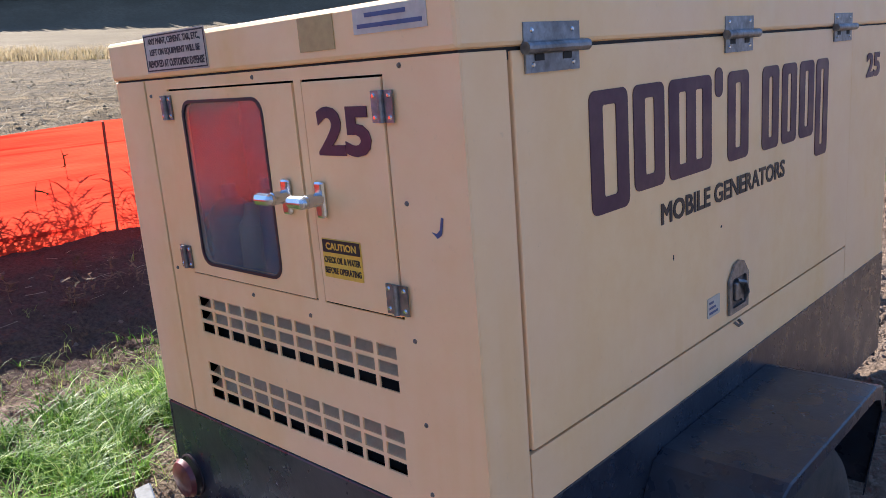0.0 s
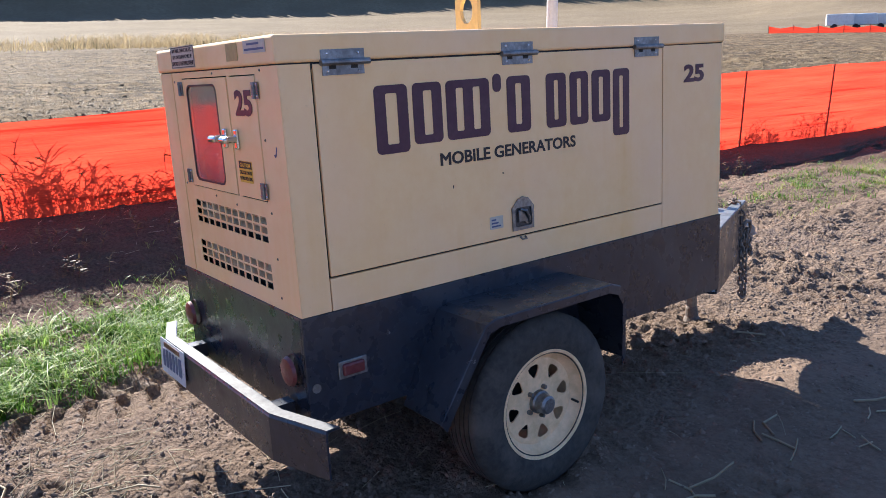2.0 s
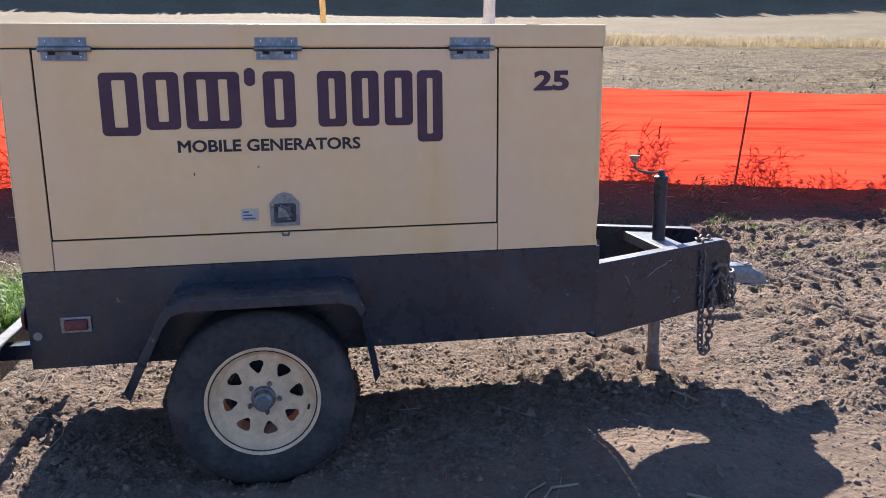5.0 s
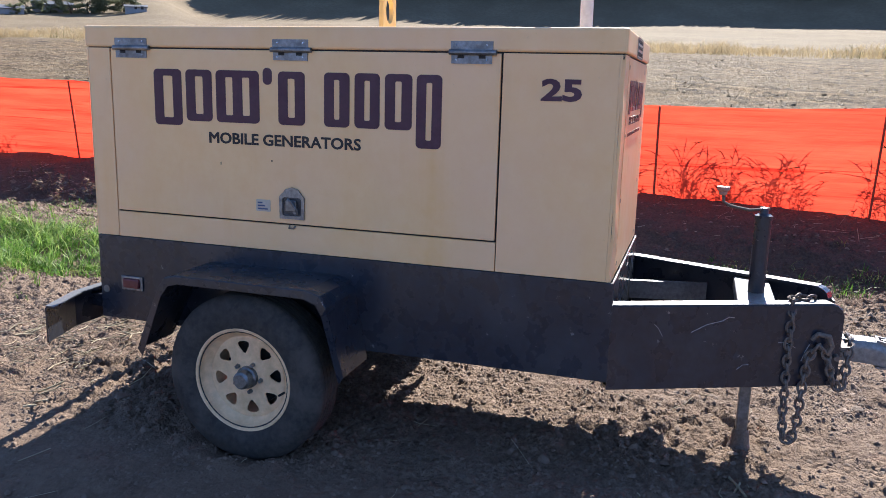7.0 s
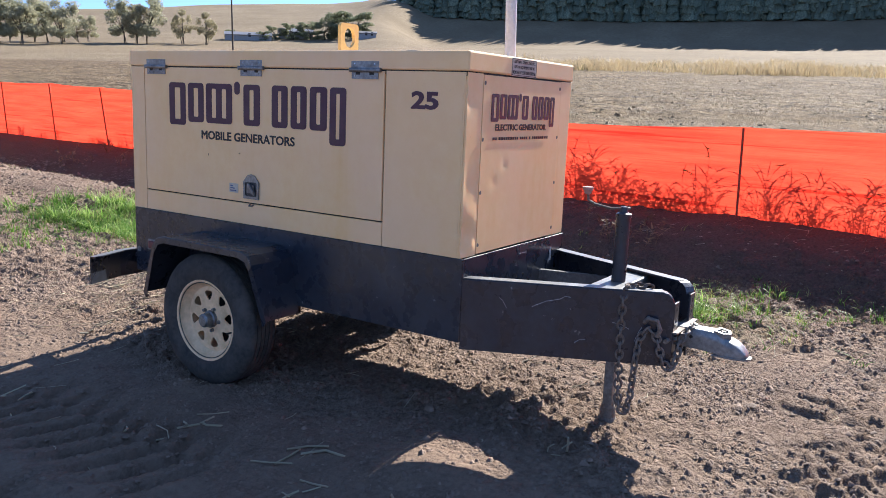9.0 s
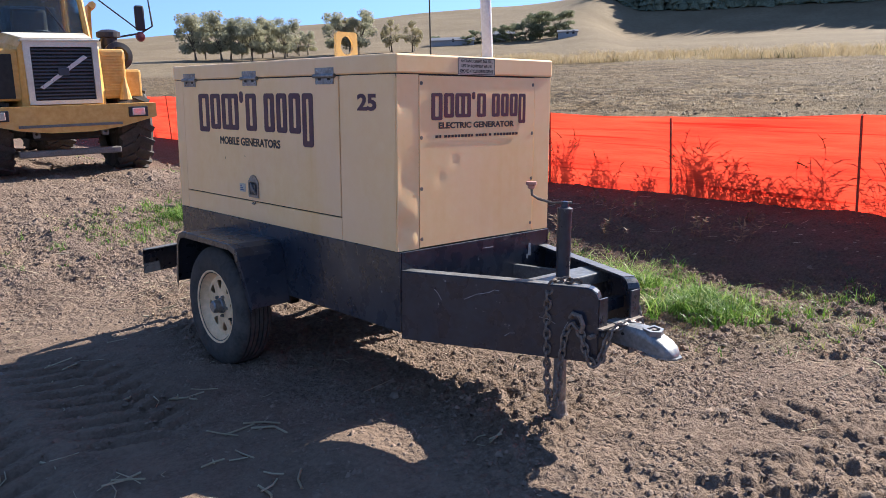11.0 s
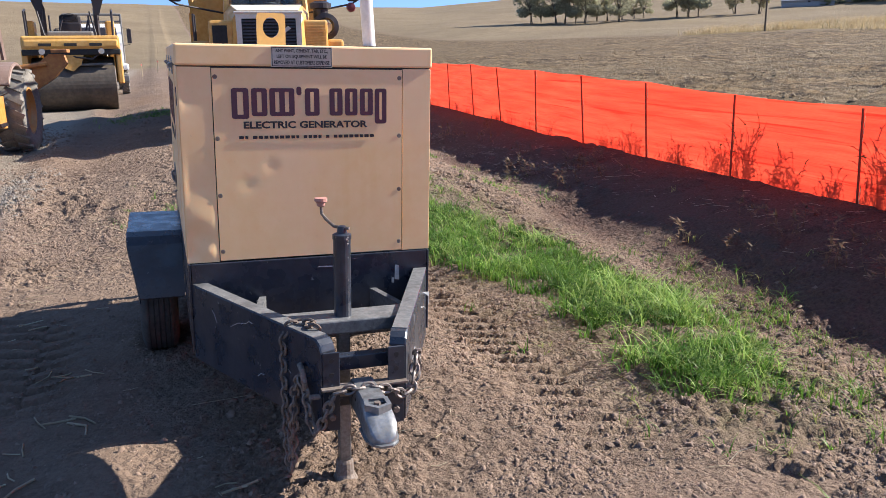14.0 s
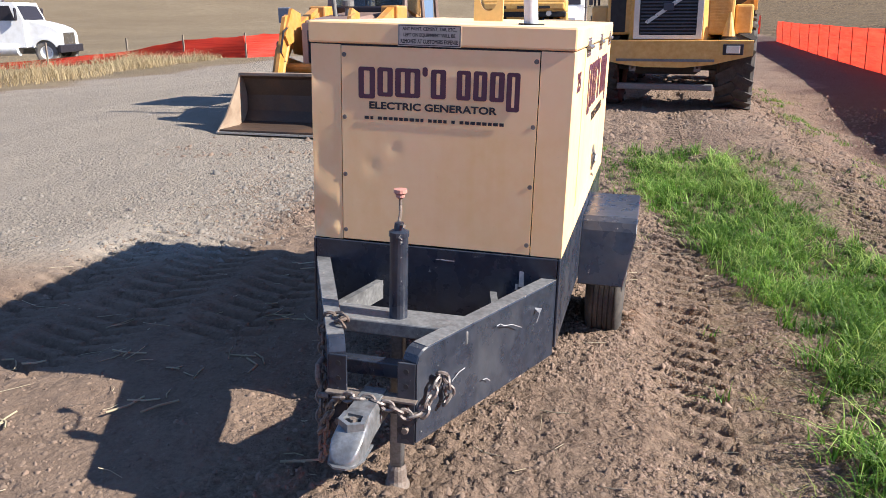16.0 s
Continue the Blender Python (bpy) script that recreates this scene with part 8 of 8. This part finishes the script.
sticks("straw", list(zip(px, py)), rs.gamma(2.0, 0.045, len(px)) + 0.02, STRAW, "loose pale straw and dry stalks scattered on the dirt", 82, 0.0019)
big = [(0.25, 2.05), (0.12, 3.4), (0.0, 2.8), (0.2, 3.05), (-0.72, 3.75), (-0.05, 2.2), (0.75, 3.7), (0.9, 2.4), (0.6, 2.9), (1.1, 3.1), (0.3, 1.2), (-1.8, 0.0), (-1.5, 0.3), (-1.2, -0.1), (-1.0, 0.4), (-0.6, 0.6)]
sticks("dry_stalks", [(a + rs.normal(0, 0.07), b + rs.normal(0, 0.05)) for a, b in big for _ in range(4)], rs.uniform(0.06, 0.24, 4 * len(big)), STRAW, "longer dry stalks in loose bunches on the shaded dirt", 83, 0.0048, 0.14)


def lumps(name, px, py, size, material, label, category, seed, flat=0.65, sink=0.35):
    """Irregular eight-sided lumps half sunk in the ground."""
    rs = np.random.RandomState(seed)
    n = len(px)
    base = np.array([[1, 0, 0], [0.5, 0.87, 0.05], [-0.5, 0.87, -0.05], [-1, 0, 0], [-0.5, -0.87, 0.05], [0.5, -0.87, 0], [0.4, 0.1, 0.9], [-0.35, 0.25, 0.85], [-0.05, -0.45, 0.92]])
    tri = np.array([[0, 1, 6], [1, 7, 6], [1, 2, 7], [2, 3, 7], [3, 8, 7], [3, 4, 8], [4, 5, 8], [5, 0, 6], [5, 6, 8], [6, 7, 8]])
    a = rs.uniform(0, 2 * math.pi, n)
    sx, sy, sz = (size * rs.uniform(0.6, 1.4, n) for _ in range(3))
    v = base[None] * (1 + rs.normal(0, 0.3, (n, 9, 1)))
    v = v * np.stack([sx, sy, sz * flat], -1)[:, None]
    c, s = np.cos(a)[:, None], np.sin(a)[:, None]
    out = np.stack([v[..., 0] * c - v[..., 1] * s, v[..., 0] * s + v[..., 1] * c, v[..., 2]], -1)
    out += np.stack([px, py, ground_z(px, py) - sink * size * 0.4], -1)[:, None]
    faces = (tri[None] + (np.arange(n) * 9)[:, None, None]).reshape(-1, 3)
    return stuff_mesh(name, out.reshape(-1, 3), faces, material, label, category)


rs = np.random.RandomState(91)
x, y = spread_points(64000, 92, -4.8, 2.3, -3.2, 7.2, lambda a, b: 0.25 + 0.75 * step(fractal(a, b, 0.8, 93, 3), -0.05, 0.4))
lumps("dirt_clods", x, y, np.minimum(0.003 + rs.gamma(1.2, 0.0055, len(x)), 0.015), CLOD, "crumbly brown dirt clods on the yard", "dirt", 94)
x, y = spread_points(190000, 191, -4.6, 1.9, -2.6, 6.9, lambda a, b: (0.06 + 0.94 * step(fractal(a, b, 0.55, 193, 3), -0.12, 0.18)) * (1 - 0.9 * trodden_shade(a, b)) * (1 - 0.8 * step(a, 0.9, 1.4) * (1 - step(b, 0.6, 1.4))) * (1 - 0.55 * np.exp(-(((a + 2.55) / 0.3) ** 4))))
lumps("soil_crumbs", x, y, 0.003 + rs.gamma(1.7, 0.0022, len(x)), CRUMB, "fine dark soil crumbs in loose patches", "dirt", 194, 0.8, 0.5)
x, y = spread_points(7000, 95, -7.4, 3.0, -12, 11, lambda a, b: 0.4 + 0.6 * (fractal(a, b, 1.5, 96, 2) > 0.1))
lumps("large_clods", x, y, np.minimum(0.005 + rs.gamma(1.2, 0.006, len(x)), 0.021), CLOD, "larger dirt clods along the ruts and berm", "dirt", 97)
x, y = spread_points(15000, 195, -6.0, 4.0, -13, -2.4, lambda a, b: 0.2 + 0.8 * step(fractal(a, b, 1.2, 196, 3), -0.1, 0.3))
lumps("yard_clods", x, y, 0.008 + rs.gamma(1.3, 0.009, len(x)), CLOD, "rough dirt clods round the parked machines", "dirt", 197)
x, y = spread_points(34000, 98, 0.4, 5.0, -6.0, 1.2, lambda a, b: np.clip(1.1 - a / 3.2, 0.05, 1) * step(b, -6, -3) * step(a + 0.3 * fractal(a, b, 1, 99, 2), 0.6, 1.2))
lumps("gravel", x, y, 0.004 + rs.gamma(1.4, 0.0052, len(x)), STONE, "loose grey road gravel", "gravel", 100, 0.7)
x, y = spread_points(100000, 101, -58, -6, -45, 40, lambda a, b: (a < fence_x(b) - 0.5) * np.clip(1.2 - (-a - 6) / 45, 0.12, 1) * (fractal(a, b, 2.2, 103, 2) > -0.2))
lumps("field_clods", x, y, np.minimum(0.012 + rs.gamma(1.5, 0.013, len(x)), 0.07), FIELD_CLOD, "ploughed clods and stubble across the field", "soil", 102, 0.7)
x, y = spread_points(36000, 104, -40, -6, -32, 26, lambda a, b: (a < fence_x(b) - 0.4) * np.clip(1.15 - (-a - 6) / 30, 0.1, 1) * 0.8)
blades(x, y, 0.10, 1.2, 0.02, STRAW, "field_stubble", "broken pale stubble on the ploughed field", "stubble", 105, segs=1)


# band of tall dry grass past the field, and along the road
def band_mask(x, y):
    d = fence_x(y) - x
    return step(d + 4 * fractal(x, y, 12, 111, 2), 48, 51) * (1 - step(d, 62, 68)) * (0.25 + 0.75 * (fractal(x, y, 4, 112, 3) > -0.1))


x, y = spread_points(150000, 113, -75, -50, -75, 75, band_mask)
blades(x, y, 0.35 + 0.85 * step(fractal(x, y, 3.5, 121, 3), -0.45, 0.5), 0.9, 0.045, DRY, "tall_dry_grass", "band of tall tawny dry grass beyond the field", "grass", 114)
x, y = spread_points(9000, 115, -72, -50, -75, 60, lambda a, b: band_mask(a, b) * (fractal(a, b, 5, 116, 2) > 0.25))
blades(x, y, 0.95, 0.8, 0.07, OLIVE, "olive_shrubs", "olive green scrub among the dry grass", "shrubs", 117)
x, y = spread_points(120000, 118, 8, 30, -40, 6, lambda a, b: step(a - 0.12 * np.clip(-9 - b, 0, 40) + 0.5 * fractal(a, b, 3, 119, 2), 12.5, 13.0) * (1 - step(a - 0.12 * np.clip(-9 - b, 0, 40), 15, 18.5)))
blades(x, y, 0.25 + 0.5 * step(fractal(x, y, 1.6, 122, 3), -0.2, 0.5), 0.9, 0.018, DRY, "roadside_grass", "tawny dry grass along the gravel road", "grass", 120)


# ---- far trees ----
def make_tree(name, label, height, spread_r, leaves, seed, mat, base, low=0.24):
    rs = random.Random(seed)
    T = thing(name, label, "tree", (0, 0, 0), Matrix.Translation(base))
    bm = bmesh.new()
    rod(bm, (0, 0, -0.3), (rs.uniform(-0.2, 0.2), rs.uniform(-0.2, 0.2), height * 0.45), 0.17, 0.10, 8)
    clumps = []
    for k in range(20):
        a, t = rs.uniform(0, 2 * math.pi), rs.uniform(0.15, 0.45)
        up = rs.uniform(low, 0.93)
        reach = spread_r * rs.uniform(0.3, 0.85) * (1.15 - 0.55 * abs(up - 0.5))
        end = Vector((math.cos(a) * reach, math.sin(a) * reach, height * up))
        rod(bm, (0, 0, height * t), end, 0.10, 0.025, 6)
        clumps.append((end, spread_r * rs.uniform(0.26, 0.46), height * rs.uniform(0.08, 0.16)))
    for q in range(rs.randint(1, 3)):
        rod(bm, (rs.uniform(-0.5, 0.5), rs.uniform(-0.5, 0.5), -0.3), (rs.uniform(-1.6, 1.6), rs.uniform(-1.6, 1.6), height * rs.uniform(0.45, 0.7)), 0.14, 0.05, 6)
    part("trunk", bm, BARK, T, "dark trunk with spreading limbs")
    V, F = [], []
    for k in range(leaves):
        c, rx, rz = rs.choice(clumps)
        d = Vector((rs.gauss(0, 1), rs.gauss(0, 1), rs.gauss(0, 1))).normalized() * rs.uniform(0.35, 1.0)
        p = c + Vector((d.x * rx, d.y * rx, d.z * rz))
        n = (d + Vector((rs.gauss(0, 0.5), rs.gauss(0, 0.5), rs.gauss(0.2, 0.5)))).normalized()
        u = n.orthogonal().normalized() * rs.uniform(0.12, 0.30)
        w = n.cross(u).normalized() * rs.uniform(0.15, 0.32)
        i = len(V)
        V += [p - u, p - w * 0.6, p + u, p + w]
        F.append((i, i + 1, i + 2, i + 3))
    crown = stuff_mesh("crown", V, F, mat, "", "")
    del crown["kind"]
    del_tags(crown)
    crown.parent = T
    return T


def del_tags(ob):
    for key in ("label", "category"):
        if key in ob:
            del ob[key]


LEAVES = leaf("olive_leaves", (0.34, 0.335, 0.23), (0.54, 0.51, 0.35), 0.5)
LEAVES_Y = leaf("yellow_green_leaves", (0.36, 0.32, 0.20), (0.56, 0.49, 0.31), 0.5)
LEAVES_DK = leaf("dark_green_leaves", (0.17, 0.19, 0.115), (0.31, 0.32, 0.19), 0.45)


def polar(az, r):
    return -1 + r * math.cos(radians(az)), 2 + r * math.sin(radians(az))


def stand(az, r, dz=0.0):
    x, y = polar(az, r)
    return Vector((x, y, float(ground_z(x, y, False)) + dz))


rs = random.Random(200)
protos = [make_tree("tree", "olive-green broad-leaved tree on the tan hillside", 11.5, 4.9, 5200, 201, LEAVES, stand(243.5, 235)),
          make_tree("tree", "yellowing broad-leaved tree on the tan hillside", 10.5, 3.3, 2600, 202, LEAVES_Y, stand(233.6, 235)),
          make_tree("tree", "dark bushy tree by the farm buildings", 8.5, 6.0, 5600, 203, LEAVES_DK, stand(220.2, 268), 0.06)]
for p, az, r, s in [(0, a, 232 + rs.uniform(-8, 12), rs.uniform(0.85, 1.15)) for a in (238.2, 239.0, 239.7, 240.4, 241.1, 241.8, 242.5, 244.2)] + [(0, 234.4, 238, 1.0), (0, 233.0, 236, 1.05), (1, 230.7, 240, 0.9), (1, 229.2, 238, 0.85), (1, 237.2, 242, 0.5), (2, 219.0, 266, 0.95), (2, 221.2, 266, 0.75), (2, 222.2, 265, 0.65), (2, 223.4, 266, 0.6), (2, 224.6, 265, 0.5), (2, 225.4, 260, 0.35), (2, 227.6, 268, 0.35), (0, 236.6, 245, 0.6), (1, 238.0, 240, 0.55)]:
    c = copy_thing(protos[p], Matrix.Translation(stand(az, r)) @ Matrix.Rotation(rs.uniform(0, 6.28), 4, "Z"))
    c.scale = (s, s, s)
    if p == 0:
        tagged(c, group="row of trees by the farm lane")


def forest():
    """Dense dark conifers along the crest: ragged drooping tiers round each trunk."""
    rs = random.Random(210)
    V, F = [], []
    for k in range(3000):
        az = rs.uniform(122, 216)
        x, y = polar(az, 386 + (rs.uniform(0, 9) if k % 2 else abs(rs.gauss(0, 26))) + 10 * step(az, 211, 216))
        z = float(ground_z(x, y, False)) - 0.5
        h, w = rs.uniform(20, 27) * (1 - 0.45 * step(az, 210, 216)), rs.uniform(2.8, 4.4)
        tiers = 6
        for t in range(tiers):
            z0, z1 = z + h * (0.06 + 0.80 * t / tiers), z + h * (0.34 + 0.66 * (t + 1) / tiers) * 0.97
            r = w * (1 - 0.8 * (t / tiers) ** 1.7)
            a0 = rs.uniform(0, 6.28)
            top = len(V)
            V.append((x, y, min(z1, z + h)))
            m = 9
            for q in range(m):
                a = a0 + 2 * math.pi * q / m
                rr = r * rs.uniform(0.55, 1.2)
                V.append((x + rr * math.cos(a), y + rr * math.sin(a), z0 - rs.uniform(0, 0.08) * h))
            for q in range(m):
                F.append((top, top + 1 + q, top + 1 + (q + 1) % m))
    return stuff_mesh("forest", V, F, leaf("conifer_needles", (0.15, 0.18, 0.13), (0.32, 0.355, 0.25), 0.4), "dark conifer wood along the crest of the hill", "forest")


forest()


# ---- farm and poles in the distance ----
def farm():
    wall = surface("pale_shed_metal", (0.3, 0.31, 0.33), rough=0.5)
    roof = surface("grey_shed_roof", (0.16, 0.16, 0.17), rough=0.5)
    for az, r, L, W, H, label in ((226.4, 262, 14, 5, 1.3, "long low pale metal farm shed"), (223.2, 272, 11, 6, 1.8, "grey-roofed farm house among trees"), (218.3, 258, 6, 3, 1.5, "small pale farm building on the slope")):
        p = stand(az, r)
        S = thing("farm_shed", label, "building", (0, 0, 0), Matrix.Translation(p) @ Matrix.Rotation(radians(az + 90), 4, "Z"))
        part("wall", boxed(-L / 2, L / 2, -W / 2, W / 2, -1.5, H), wall, S)
        part("roof", plate(bmesh.new(), [[(-W / 2 - 0.4, H), (0, H + W * 0.2), (W / 2 + 0.4, H), (W / 2 + 0.4, H + 0.15), (0, H + W * 0.2 + 0.15), (-W / 2 - 0.4, H + 0.15)]], lambda u, v: (-L / 2 - 0.3, u, v), (L + 0.6, 0, 0)), roof, S)
        for k in range(2):
            part("window", boxed(-L * 0.35 + k * L * 0.3, -L * 0.35 + k * L * 0.3 + 0.7, -W / 2 - 0.03, W / 2 + 0.03, 0.9, 1.9), INK, S)
    for az, r, h in ((227.6, 88, 11.0),):
        p = stand(az, r)
        U = thing("utility_pole", "tall thin dark utility pole in the field", "pole", (0, 0, 0), Matrix.Translation(p))
        part("pole", rod(bmesh.new(), (0, 0, -0.5), (0, 0, h), 0.10, 0.07, 8), BARK, U)
        part("cap", rod(bmesh.new(), (0, 0, h), (0, 0, h + 0.1), 0.09, seg=8), GREY_DUSTY, U)


farm()


def far_yard():
    """Low things along the far road: pale trailers and sagging mesh, seen past the field."""
    rs = random.Random(220)
    for az, r in ((116.9, 112), (115.6, 114), (114.2, 116), (112.6, 118)):
        p = stand(az, r)
        T = thing("box_trailer", "small pale trailer parked by the far road", "trailer", (0, 0, 0), Matrix.Translation(p) @ Matrix.Rotation(radians(az + 90 + rs.uniform(-10, 10)), 4, "Z"))
        L = rs.uniform(2.5, 5)
        part("body", boxed(-L / 2, L / 2, -1, 1, 0.5, 1.9, bevel=0.1), WHITE, T)
        for s in (-1, 1):
            part("wheel", rod(bmesh.new(), (L * 0.2, s * 1.02, 0.35), (L * 0.2, s * 0.8, 0.35), 0.36, seg=14), INK, T)
    pts = [stand(az, 96) for az in (121, 119.5, 118, 116.5, 115, 113.5, 112, 110.5)]
    F = thing("distant_fence", "low stretch of faded orange mesh past the field", "fence", pts[0])
    for a, b in zip(pts, pts[1:]):
        bm = bmesh.new()
        v = [bm.verts.new(q) for q in (a, b, b + Vector((0, 0, 0.7)), (a + b) / 2 + Vector((0, 0, 0.5)), a + Vector((0, 0, 0.75)))]
        bm.faces.new(v)
        part("mesh_panel", bm, FENCE_MAT, F)
        part("stake", rod(bmesh.new(), a, a + Vector((0, 0, 0.9)), 0.03, seg=5), POST, F)


far_yard()
